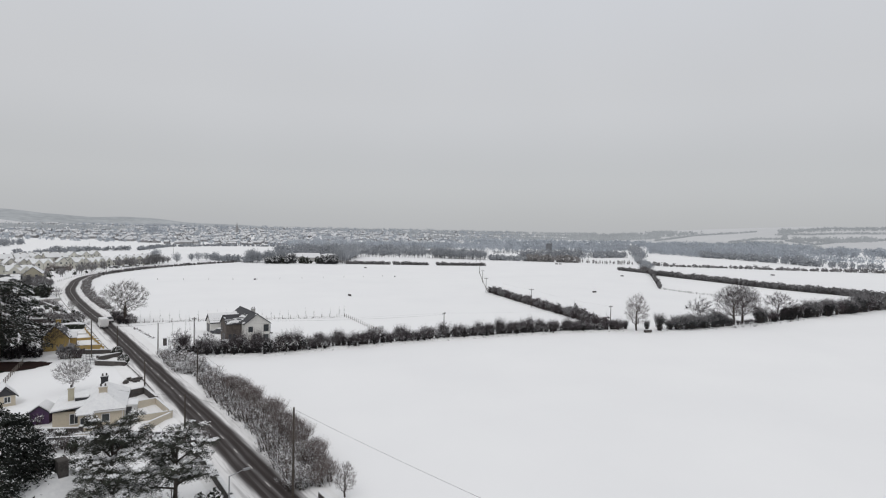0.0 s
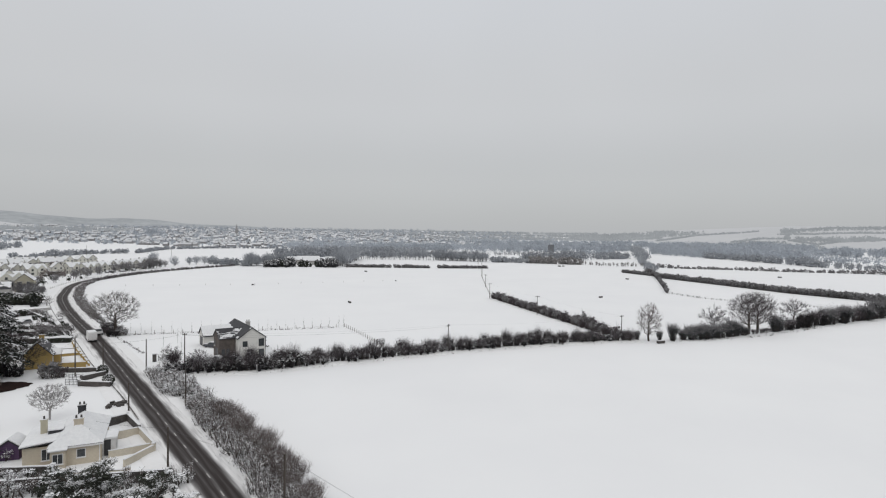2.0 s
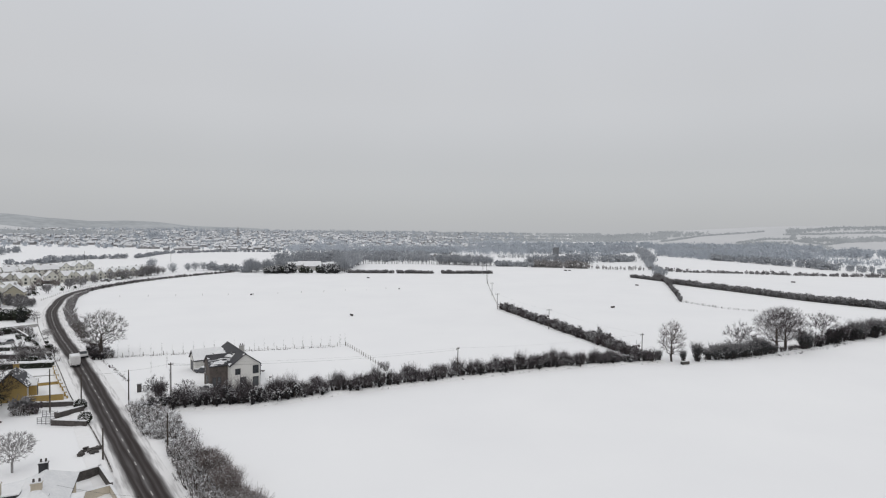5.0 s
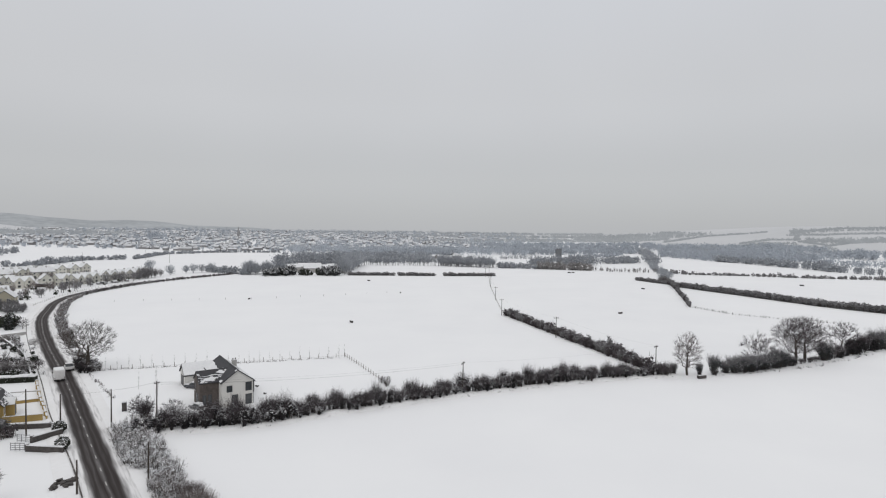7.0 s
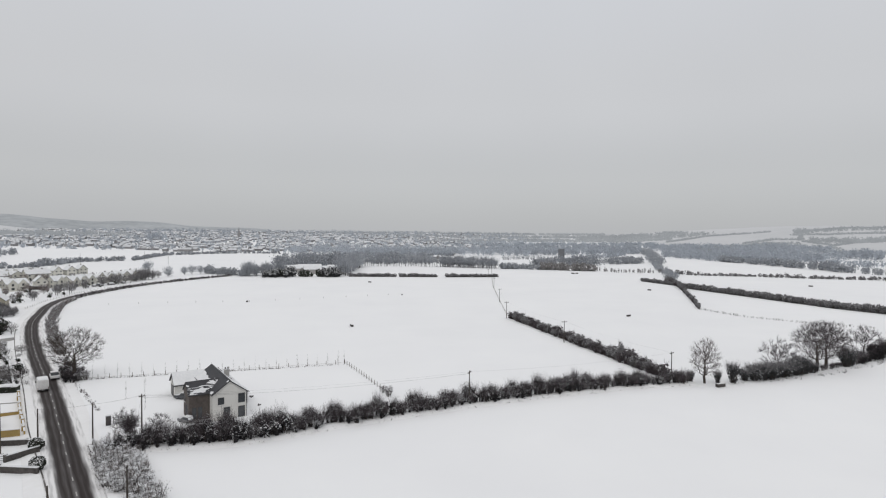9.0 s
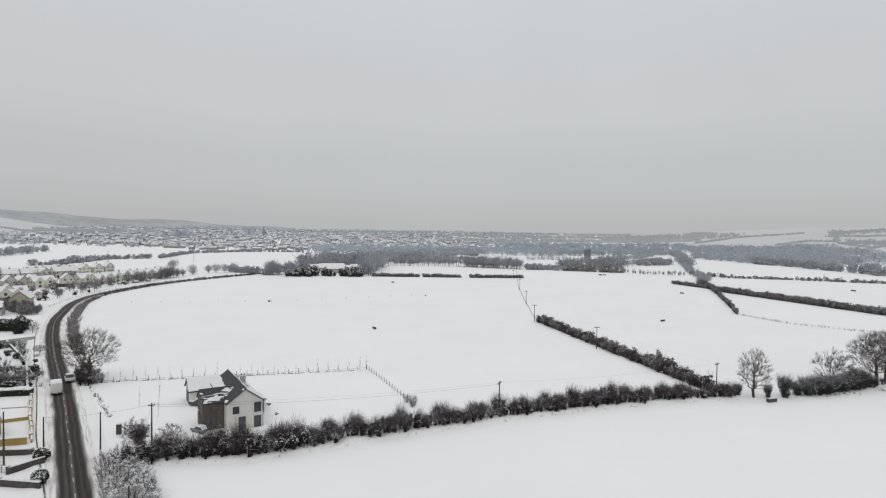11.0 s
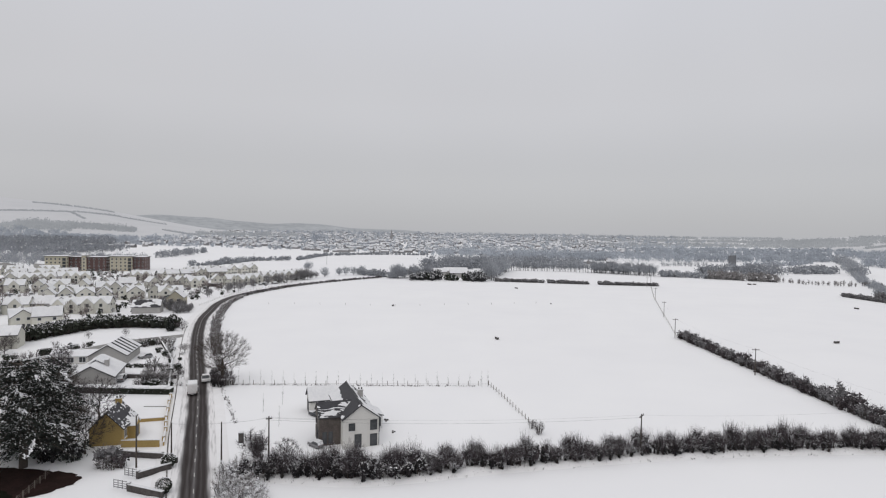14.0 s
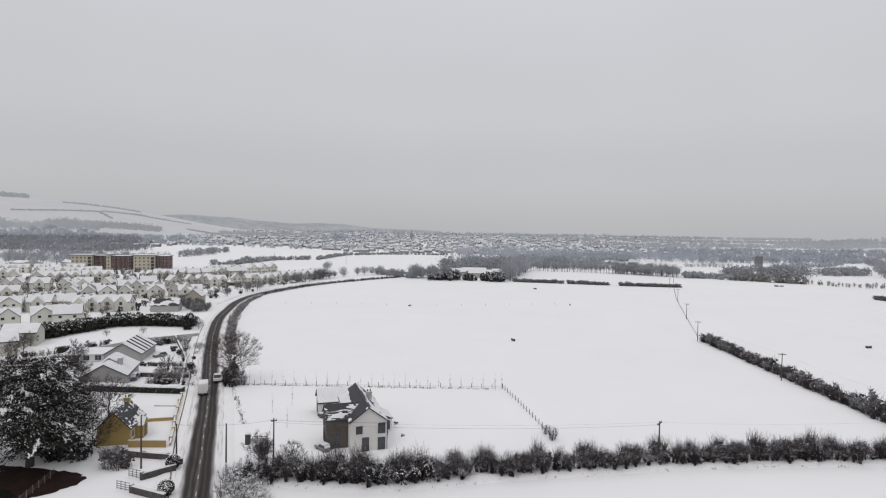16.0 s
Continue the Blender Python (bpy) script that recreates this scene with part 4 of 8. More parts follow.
def tree_mesh(name, seed, high, wide, mats, n=420, bole=0.22, low=0.25, shell=0.45, trunk=0.3, thin=0.018, twigs=5, reach=0.07, bent=0.35):
    """A bare tree: limbs that fork towards points spread through its crown, thicker where they carry more. mats: bark, twigs."""
    rnd = random.Random(seed)
    nodes, up, path = [Vector((0, 0, -0.2))], [-1], [0.0]
    for i in range(1, 7):
        nodes.append(Vector((rnd.gauss(0, 0.012) * high, rnd.gauss(0, 0.012) * high, high * (bole + 0.35 * (i - 1) / 5 if i > 1 else bole))))
        up.append(i - 1), path.append(path[-1] + (nodes[-1] - nodes[-2]).length)
    mid, rz = high * (low + 1) / 2, high * (1 - low) / 2
    want = []
    for _ in range(n):
        u = Vector((rnd.gauss(0, 1), rnd.gauss(0, 1), rnd.gauss(0, 1))).normalized() * rnd.random() ** shell
        k = 1.0 + 0.12 * noise.noise((u.x * 1.7 + seed, u.y * 1.7, u.z * 1.7))
        want.append(Vector((u.x * wide / 2 * k, u.y * wide / 2 * k, mid + u.z * rz * k)))
    start = nodes[2]
    want.sort(key=lambda p: (p - start).length)
    arr = np.array([tuple(q) for q in nodes])
    run = np.array(path)
    for p in want:
        d = np.linalg.norm(arr - np.array(p), axis=1)
        cost = d + bent * run
        cost[0] = 1e9
        cost[arr[:, 2] > p.z + 0.25 * d] += 2.0
        k = int(np.argmin(cost))
        base = Vector(arr[k])
        if d[k] > high * 0.09:
            m = base.lerp(p, 0.5) + Vector((rnd.gauss(0, 0.07), rnd.gauss(0, 0.07), rnd.gauss(0, 0.05) + 0.06)) * d[k]
            nodes.append(m), up.append(k), path.append(run[k] + d[k] * 0.5)
            arr, run = np.vstack([arr, tuple(m)]), np.append(run, path[-1])
            k = len(nodes) - 1
        nodes.append(p), up.append(k), path.append(run[k] + (p - nodes[k]).length)
        arr, run = np.vstack([arr, tuple(p)]), np.append(run, path[-1])
    load = [0] * len(nodes)
    for i in range(len(nodes) - 1, 0, -1):
        load[i] += 1
        load[up[i]] += load[i]
    size = [trunk * (c / load[0]) ** 0.60 for c in load]
    g = Geo()
    for i in range(1, len(nodes)):
        r = max(thin, size[i])
        g.tube(nodes[up[i]], nodes[i], max(thin, min(size[up[i]], size[i] * 1.35)), r, 6 if r > 0.1 else 4 if r > 0.04 else 3, 0 if r > 0.03 else 1)
        if load[i] < 4:
            out = (nodes[i] - Vector((0, 0, mid - rz * 0.5))).normalized()
            for _ in range(twigs):
                b = nodes[up[i]].lerp(nodes[i], rnd.uniform(0.2, 1))
                d = (out + Vector((rnd.gauss(0, 0.6), rnd.gauss(0, 0.6), rnd.gauss(0, 0.5) + 0.25))).normalized()
                g.strip(b, b + d * high * reach * rnd.uniform(0.5, 1.4), thin * 1.7, rnd, 1)
    return g.split(("trunk", "crown"), mats)


def tree(mesh, x, y, label, s=1.0, turn=0.0, z=0.0, group="", name="bare_tree", squash=1.0):
    e = thing(name, pose(x, y, z), label, "tree", group)
    for me in mesh:
        shared(me.name.split(".")[0], me, e, Matrix.LocRotScale((0, 0, 0), Euler((0, 0, turn)), (s, s, s * squash)))
    return e


OAK = tree_mesh("spreading_tree", 200, 12.2, 12.8, [BARK, BARK], 1150, 0.20, 0.24, 0.34, 0.44, 0.017, 8, 0.075, 0.22)
ASH = tree_mesh("slender_tree", 210, 10.6, 6.6, [BARK, TWIG_FINE], 620, 0.16, 0.16, 0.45, 0.30, 0.018, 8, 0.08, 0.25)
DOME = [tree_mesh("domed_tree", 214 + i, 11.0, (10.4, 9.6)[i], [BARK, TWIG], 1500, (0.16, 0.2)[i], 0.22, 0.34, 0.34, 0.012, 9, 0.075, 0.22) for i in range(2)]
SMALL = [tree_mesh("small_tree", 220 + i, 5.0, 5.0, [BARK, TWIG], 320, 0.12, 0.14, 0.5, 0.13, 0.014, 8, 0.10) for i in range(2)]
BUSHY = tree_mesh("garden_tree", 230, 4.6, 5.7, [FROST, FROST], 760, 0.25, 0.30, 0.5, 0.15, 0.012, 9, 0.08)
GNARL = [tree_mesh("gnarled_tree", 225 + i, 7.0, 7.4, [BARK, BARK], 520, 0.14, 0.16, 0.45, 0.2, 0.016, 8, 0.09, 0.3) for i in range(2)]
SAPLING = [tree_mesh("sapling", 240 + i, 3.2, 0.34, [HEDGE_GREY, FROST], 24, 0.06, 0.10, 0.7, 0.026, 0.008, 3, 0.09) for i in range(3)]
tree(OAK, -70.8, 177.6, "spreading bare tree in the roadside hedge", 0.97, 0.5)
tree(DOME[0], 115.2, 172.4, "wide domed bare tree rising from the field hedge", 1.12, 1.9)
tree(DOME[1], 119.8, 174.6, "wide domed bare tree rising from the field hedge", 1.12, 0.6)
tree(SMALL[0], 102.5, 170.5, "low bare tree in the field hedge", 1.75, 0.9)
tree(SMALL[1], 139.0, 183.0, "low bare tree in the field hedge", 1.85, 0.1)
tree(ASH, 77.4, 162.2, "slender bare tree beside a field gap", 1.0, 0.4)
for x, y, sx, sz in ((80.6, 161.9, 0.5, 0.8), (84.4, 162.0, 0.9, 1.2), (74.6, 163.4, 0.55, 0.75)):
    e = thing("bush", pose(x, y, 0), "dark ivied bush standing beside the slender tree", "bush")
    shared("foliage", IVY_BUSH[int(x) % 3], e, Matrix.Diagonal((sx, sx, sz, 1)))
tree(BUSHY, -48.8, 105.4, "small frosted garden tree in the snow", 0.98, 1.0, squash=1.18)
for x, y, sx in ((-41.9, 136.6, 1.0),):
    e = thing("bush", pose(x, y, 0), "dark bare bush beside the roadside pole", "bush")
    shared("foliage", WISPY[int(-x * 10) % 3], e, Matrix.Diagonal((sx * 1.1, sx * 1.1, sx * 1.05, 1)))
for i, (x, y, s) in enumerate(((-70.4, 175.8, 0.7), (-72.4, 179.8, 0.75), (-74.4, 183.0, 0.75), (-69.2, 173.8, 0.6), (-71.8, 176.8, 0.7), (-68.8, 178.4, 0.6), (-73.6, 181.2, 0.7), (-75.8, 186.0, 0.75), (-77.6, 188.4, 0.7), (-67.6, 176.4, 0.5), (-70.2, 178.8, 0.75), (-71.0, 174.2, 0.7), (-73.0, 177.8, 0.8), (-69.0, 175.6, 0.6), (-72.2, 182.2, 0.7), (-74.6, 180.4, 0.8), (-76.4, 184.2, 0.8))):
    e = thing("bush", pose(x, y, 0), "dark leafless bush in the roadside hedge", "bush")
    shared("foliage", (BARE + IVIED[:1])[i % 4], e, Matrix.LocRotScale((0, 0, 0), Euler((0, 0, x)), (s * 1.2, s * 1.2, s)))
for i, (x, y, s) in enumerate(((-40.4, 135.4, 0.8), (2.4, 157.4, 0.7), (1.2, 160.4, 0.55))):
    e = thing("bush", pose(x, y, 0), "leafless purple-brown bush at the end of the hedge", "bush")
    shared("foliage", BARE[i % 3], e, Matrix.LocRotScale((0, 0, 0), Euler((0, 0, x)), (s, s, s)))
tree(SMALL[0], -42.2, 137.2, "open twiggy purple-brown bush at the end of the hedge", 0.98, 0.3)
tree(SMALL[1], -36.4, 136.2, "open twiggy purple-brown bush at the end of the hedge", 0.85, 1.3)
tree(ASH, -2.2, 64.9, "slender bare tree beside the end of the hedge", 0.34, 1.1)
tree(GNARL[0], -76.5, 136.8, "bare twisted tree beside the ochre house", 1.15, 2.7)
tree(GNARL[1], -69.6, 134.8, "bare tree in front of the ochre gable", 1.05, 0.7)
for x, y, s, k in ((-86.5, 172.6, 0.55, 0), (-84, 174.5, 0.6, 1), (-89, 176.5, 0.7, 0), (-82, 177.5, 0.55, 1), (-150, 199, 0.9, 0), (-146, 193, 1.0, 1), (-143.5, 188.5, 1.0, 0), (-141, 184, 0.8, 1), (-133, 225, 0.5, 0), (-141, 218, 0.45, 1), (-121, 238, 0.8, 0), (-106, 168, 1.15, 1), (-110, 173, 1.2, 0), (-103.5, 162, 1.1, 1), (-115, 179, 1.1, 0), (-100, 158, 1.0, 1), (-121, 186, 1.0, 1), (-94, 160.5, 0.9, 0)):
    tree(SMALL[k], x, y, "small bare garden tree in snow", s, x)
for x, y, s, k in ((-84.5, 141.0, 1.7, 0), (-88.5, 147.0, 1.8, 1), (-92.0, 153.5, 1.6, 0), (-97.0, 159.0, 1.5, 1), (-80.5, 143.5, 1.3, 1)):
    tree(GNARL[k], x, y, "dark bare tree among snowy gardens", s * 0.66, x)
rs = random.Random(5)
for i in range(24):
    t = i / 23
    tree(SAPLING[i % 3], -69 + 58.5 * t, 176.6 + 10.6 * t, "thin young tree planted along the fence", rs.uniform(0.85, 1.15), i, group="saplings along the fence", name="sapling")
for x, y in ((-51.5, 159.3), (-45.0, 152.4), (-50.0, 164.9), (-8.8, 187.0), (-10.2, 186.3)):
    tree(SAPLING[1], x, y, "thin young tree with bare shoots", 1.25, x, name="sapling")


def cedar_mesh(name, seed, high, reach, mats, tiers=17, boughs=7, sprays=130, clots=3, dome=0.28, bare=0.08, fine=1.0):
    """A spreading cedar: arching boughs that sag at their tips, thick with short sprays, with fingers of snow along them. mats: bark, needles, snow."""
    rnd = random.Random(seed)
    g = Geo()
    g.tube((0, 0, -0.3), (0.3, 0.1, high * 0.5), high * 0.036, high * 0.026, 9, 0)
    g.tube((0.3, 0.1, high * 0.5), (0, 0, high * 0.96), high * 0.026, 0.05, 6, 0)
    for i in range(tiers):
        t = bare + (0.97 - bare) * (i + rnd.uniform(0, 0.7)) / tiers
        r = reach * max(0.06, 1 - t) ** dome * (0.8 if t < 0.16 else 1.0) * rnd.uniform(0.8, 1.08)
        for k in range(boughs):
            a = 6.283 * (k + rnd.uniform(-0.4, 0.4)) / boughs + i * 0.7
            rr = r * rnd.uniform(0.6, 1.1)
            out, side = Vector((math.cos(a), math.sin(a), 0)), Vector((-math.sin(a), math.cos(a), 0))
            base = Vector((0, 0, high * t))
            knee = base + out * rr * 0.6 + Vector((0, 0, rr * rnd.uniform(-0.02, 0.14)))
            tip = base + out * rr + Vector((0, 0, -rr * rnd.uniform(0.04, 0.20)))
            g.tube(base, knee, 0.13, 0.07, 5, 0).tube(knee, tip, 0.07, 0.02, 4, 0)
            at = lambda u: base.lerp(knee, u / 0.6) if u < 0.6 else knee.lerp(tip, (u - 0.6) / 0.4)
            for _ in range(sprays):
                u = rnd.random() ** 0.55
                w = rr * 0.24 * (1.15 - u) + 0.35
                c = at(u) + side * rnd.gauss(0, w) + Vector((0, 0, rnd.gauss(-0.12, 0.16)))
                g.shard(c, rnd.uniform(0.3, 0.8) * fine, rnd.uniform(0.10, 0.24) * fine, rnd, 1, flat=0.5, lean=(out.x * 0.9, out.y * 0.9, -0.5))
            for _ in range(clots * (22 if t > 0.4 else 9)):
                u = rnd.uniform(0.35, 1.0)
                c = at(u) + side * rnd.gauss(0, rr * 0.2 * (1.15 - u) + 0.3) + Vector((0, 0, 0.08))
                g.shard(c, rnd.uniform(0.15, 0.55) * fine, rnd.uniform(0.05, 0.14) * fine, rnd, 2, flat=0.8, lean=(out.x, out.y, -0.4))
            for _ in range(clots - 1 if rnd.random() < 0.5 and t > 0.3 else 0):
                c = at(rnd.uniform(0.62, 0.98)) + side * rnd.gauss(0, 0.12 * rr) + Vector((0, 0, 0.12))
                for _ in range(rnd.randint(3, 6)):
                    d = (out + side * rnd.uniform(-0.8, 0.8) + Vector((0, 0, rnd.uniform(-0.75, -0.1)))).normalized()
                    for k2 in range(rnd.randint(4, 8)):
                        q = c + d * k2 * 0.17 * fine + Vector((rnd.gauss(0, 0.05), rnd.gauss(0, 0.05), rnd.gauss(0, 0.04)))
                        g.shard(q, rnd.uniform(0.3, 0.55) * fine, rnd.uniform(0.12, 0.26) * fine, rnd, 2, flat=0.8, lean=tuple(d * 2))
    return g.split(("trunk", "foliage", "snow_cover"), mats)


def pine_mesh(name, seed, high, reach, mats, limbs=12, pads=9, needles=150, snow=30):
    """An open pine: bare crooked limbs that carry flat pads of needles, some with snow lying on them. mats: bark, needles, snow."""
    rnd = random.Random(seed)
    g = Geo()
    fork = Vector((rnd.gauss(0, 0.2), rnd.gauss(0, 0.2), high * 0.30))
    crest = fork + Vector((rnd.gauss(0, 0.5), rnd.gauss(0, 0.5), high * 0.42))
    g.tube((0, 0, -0.3), fork, 0.26, 0.2, 8, 0).tube(fork, crest, 0.2, 0.09, 7, 0)
    for k in range(limbs):
        a = 2.4 * k + rnd.uniform(-0.4, 0.4)
        t = (k + 0.5) / limbs
        root = fork.lerp(crest, t)
        q = reach * (0.55 + 0.45 * math.sqrt(1 - t * t)) * rnd.uniform(0.75, 1.08) * (1 - 0.35 * t)
        tip = Vector((root.x + math.cos(a) * q, root.y + math.sin(a) * q, high * (0.40 + 0.56 * t) + rnd.gauss(0, 0.3)))
        knee = root.lerp(tip, 0.45) + Vector((rnd.gauss(0, 0.25), rnd.gauss(0, 0.25), 0.25))
        g.tube(root, knee, 0.11, 0.075, 6, 0).tube(knee, tip, 0.075, 0.025, 5, 0)
        for i in range(pads):
            u = 0.22 + 0.78 * (i + rnd.random()) / pads
            b = root.lerp(knee, u / 0.45) if u < 0.45 else knee.lerp(tip, (u - 0.45) / 0.55)
            out = rnd.uniform(0.3, 1.1) * (0.7 + 0.5 * u)
            w = a + rnd.choice((-1, 1)) * rnd.uniform(0.3, 1.5)
            c = b + Vector((math.cos(w) * out, math.sin(w) * out, rnd.uniform(0.0, 0.35)))
            g.tube(b, c, 0.035, 0.015, 4, 0)
            rx = rnd.uniform(0.45, 0.85)
            for _ in range(needles):
                r, h = rx * math.sqrt(rnd.random()), rnd.uniform(0, 6.283)
                p = c + Vector((r * math.cos(h), r * math.sin(h), 0.14 - 0.3 * (r / rx) ** 2 + rnd.gauss(0, 0.09)))
                d = Vector((math.cos(h) * 0.8 + rnd.gauss(0, 0.4), math.sin(h) * 0.8 + rnd.gauss(0, 0.4), rnd.gauss(0.25, 0.4))).normalized()
                g.strip(p, p + d * rnd.uniform(0.12, 0.28), rnd.uniform(0.03, 0.06), rnd, 1)
            if rnd.random() < 0.62:
                h, off = rnd.uniform(0, 6.283), rx * 0.3
                for _ in range(int(snow * rnd.uniform(0.6, 1.8))):
                    v = Vector((math.cos(h) * off + rnd.gauss(0, rx * 0.33), math.sin(h) * off + rnd.gauss(0, rx * 0.33), 0.24 + rnd.gauss(0, 0.05)))
                    g.shard(c + v, rnd.uniform(0.14, 0.36), rnd.uniform(0.09, 0.2), rnd, 2, flat=0.85)
    return g.split(("trunk", "foliage", "snow_cover"), mats)


def conifer(mesh, x, y, label, s=1.0, turn=0.0, name="conifer", z=0.0):
    e = thing(name, pose(x, y, z), label, "conifer")
    for me in mesh:
        shared(me.name.split(".")[0], me, e, pose(0, 0, 0, 0, 0, turn) @ Matrix.Diagonal((s, s, s, 1)))
    return e


CEDAR = cedar_mesh("cedar_boughs", 301, 16.4, 11.9, [BARK, NEEDLE, TWIG_SNOW], bare=0.24)
PINES = [pine_mesh("pine_boughs", 310 + i, (9.6, 9.2)[i], (4.2, 4.0)[i], [BARK, PINE, TWIG_SNOW], 14, 10, 150, (26, 34)[i]) for i in range(2)]
SPRUCE = cedar_mesh("spruce_boughs", 320, 9.8, 4.3, [BARK, NEEDLE, TWIG_SNOW], 15, 8, 96, 1, 0.5, 0.02, 0.75)
conifer(CEDAR, -74.6, 128.6, "huge dark spreading cedar with snow on its boughs", 1.0, 20, "cedar_tree")
conifer(PINES[0], -24.4, 64.0, "pine with snow-dusted grey green needles", 1.0, 0, "pine_tree")
conifer(PINES[1], -17.9, 61.4, "low bushy pine with snow-laden crown", 0.97, 70, "pine_tree")
conifer(SPRUCE, -33.6, 64.2, "dark conifer with snow on its sprays", 1.0, 140, "spruce_tree")
conifer(SPRUCE, -31.6, 58.5, "dark conifer with snow on its sprays", 1.0, 40, "spruce_tree")
conifer(SPRUCE, -28.2, 52.6, "dark conifer with snow on its sprays", 0.95, 90, "spruce_tree")
conifer(SPRUCE, -30.4, 61.0, "dark conifer with snow on its sprays", 0.95, 10, "spruce_tree")
conifer(SPRUCE, -38.0, 68.0, "dark conifer with snow on its sprays", 1.0, 250, "spruce_tree")
conifer(CEDAR, -86.5, 122.5, "dark spreading cedar with snow on its boughs", 0.85, 120, "cedar_tree")
conifer(PINES[1], -21.5, 57.5, "pine with snow-dusted grey green needles", 0.85, 210, "pine_tree")
conifer(SPRUCE, -124.5, 236.5, "small dark conifer on a snowy lawn", 0.5, 0, "spruce_tree")
conifer(SPRUCE, -80.0, 135.0, "dark conifer with snow on its sprays", 1.2, 200, "spruce_tree")


def bush(x, y, s, meshes, label, k=0, squash=1.0):
    e = thing("bush", pose(x, y, 0), label, "bush")
    shared("foliage", meshes[k % len(meshes)], e, Matrix.LocRotScale((0, 0, 0), Euler((0, 0, x)), (s, s, s * squash)))
    return e


def topiary_mesh(name, seed, r, mats):
    """A clipped round bush on a short stem with snow sifted over its top. mats: stem, leaves, snow."""
    rnd = random.Random(seed)
    g = Geo()
    g.tube((0, 0, -0.1), (0, 0, r), 0.09, 0.07, 6, 0)
    for _ in range(620):
        u = Vector((rnd.gauss(0, 1), rnd.gauss(0, 1), rnd.gauss(0, 1))).normalized()
        k = r * rnd.uniform(0.8, 1.03) * (1 + 0.06 * noise.noise(u * 2.5))
        g.shard((u.x * k, u.y * k, r * 0.98 + u.z * k * 0.98), 0.30, 0.17, rnd, 1)
    for _ in range(150):
        u = Vector((rnd.gauss(0, 1), rnd.gauss(0, 1), abs(rnd.gauss(0, 1)) + 0.15)).normalized()
        g.shard((u.x * r * 1.03, u.y * r * 1.03, r * 0.98 + u.z * r * 1.02), 0.22 * rnd.uniform(0.5, 1.4), 0.12, rnd, 2, flat=0.55)
    return g.mesh(name, mats)


ROUND = [topiary_mesh("round_bush", 130, 1.05, [BARK, LEYL, TWIG_SNOW])]
for x, y, s in ((-53.6, 132.6, 1.05), (-49.0, 124.9, 1.05)):
    bush(x, y, s * 0.95, ROUND, "round clipped evergreen bush topped with snow", 0)
for i, (x, y, s) in enumerate(((-62.0, 131.0, 1.15), (-60.6, 131.3, 1.0), (-63.8, 131.6, 1.1), (-62.8, 130.4, 0.9), (-61.2, 130.5, 0.9))):
    bush(x, y, s, THORN_FAR if i < 3 else BRUSH, "twiggy brown bush in front of the ochre house", i + 1)
for i, (x, y, s) in enumerate(((-43.0, 84.5, 0.8), (-44.8, 85.2, 0.9), (-41.0, 83.8, 0.7), (-39.0, 83.6, 0.8), (-47.0, 86.5, 0.9), (-49.5, 88.0, 0.9), (-36.8, 83.4, 0.7), (-34.8, 83.0, 0.8))):
    bush(x, y, s, EVERG if i % 2 else SNOWY, "garden shrub loaded with snow", i)
for i in range(46):
    x, y = rs.uniform(-126, -100), rs.uniform(160, 182)
    if x + 0.35 * (y - 160) < -101:
        bush(x, y, rs.uniform(0.7, 1.2), (SNOWY, EVERG, THORN)[i % 3], "overgrown garden shrub under snow", i)
for i, (x, y, s) in enumerate(((-86.8, 171.8, 0.7), (-84.5, 173.4, 0.8), (-82.6, 172.2, 0.7), (-88.8, 174.4, 0.8), (-80.6, 171.6, 0.6), (-79.0, 173.0, 0.7), (-83.5, 176.2, 0.7), (-86.3, 180.8, 0.5), (-90, 188.5, 0.5), (-94, 196, 0.6), (-98, 203, 0.6), (-102, 210, 0.5), (-122, 214, 0.5), (-118, 216, 0.5), (-113, 222, 0.6), (-136, 205, 0.8), (-139, 203, 0.7), (-143, 207, 0.9), (-128, 205, 0.5), (-104, 176, 0.8), (-107, 173, 0.8), (-110, 177, 0.9), (-115, 183, 0.7))):
    bush(x, y, s, SNOWY if i % 3 else EVERG, "garden shrub dusted with snow", i)


for i in range(15):
    t = i / 14
    x, y = -80.2 - 34 * t + rs.uniform(-0.6, 0.3), 172.0 + 50 * t
    bush(x, y, rs.uniform(0.55, 0.9), SNOWY if i % 3 else EVERG, "frosted shrub beside the footpath wall", i)
for i in range(16):
    bush(rs.uniform(-89.5, -81.5), rs.uniform(170.5, 176.5), rs.uniform(0.7, 1.1), (BEND, BEND, EVERG)[i % 3], "brown garden shrub dusted with snow", i)
for i, (x, y, s) in enumerate(((-91, 185, 1.2), (-93, 184, 1.1), (-85, 183, 1.0), (-88, 186, 1.2), (-96, 188, 1.0), (-99, 192, 1.1), (-97, 196, 0.9), (-101, 200, 1.0), (-104, 207, 1.1), (-109, 213, 1.0), (-112, 218, 0.9), (-106, 204, 0.9), (-115, 210, 0.9), (-120, 213, 1.0))):
    bush(x, y, s, (BEND, EVERG)[i % 4 == 3], "brown garden shrub beside a stone wall", i)
tree(SMALL[0], -79.5, 149.5, "bare forked tree behind the ochre house", 1.6, 1.3)
tree(SMALL[1], -82.6, 147.0, "bare forked tree behind the ochre house", 1.35, 0.2)
for i, (x, y, s) in enumerate(((-72.6, 131.4, 1.7), (-74.8, 132.6, 2.0), (-71.0, 132.6, 1.5), (-77.0, 133.4, 2.1), (-69.2, 132.2, 1.2), (-73.8, 135.2, 1.8))):
    bush(x, y, s * 0.62, DARK_BUSH, "dense dark evergreen bush beside the ochre gable", i)
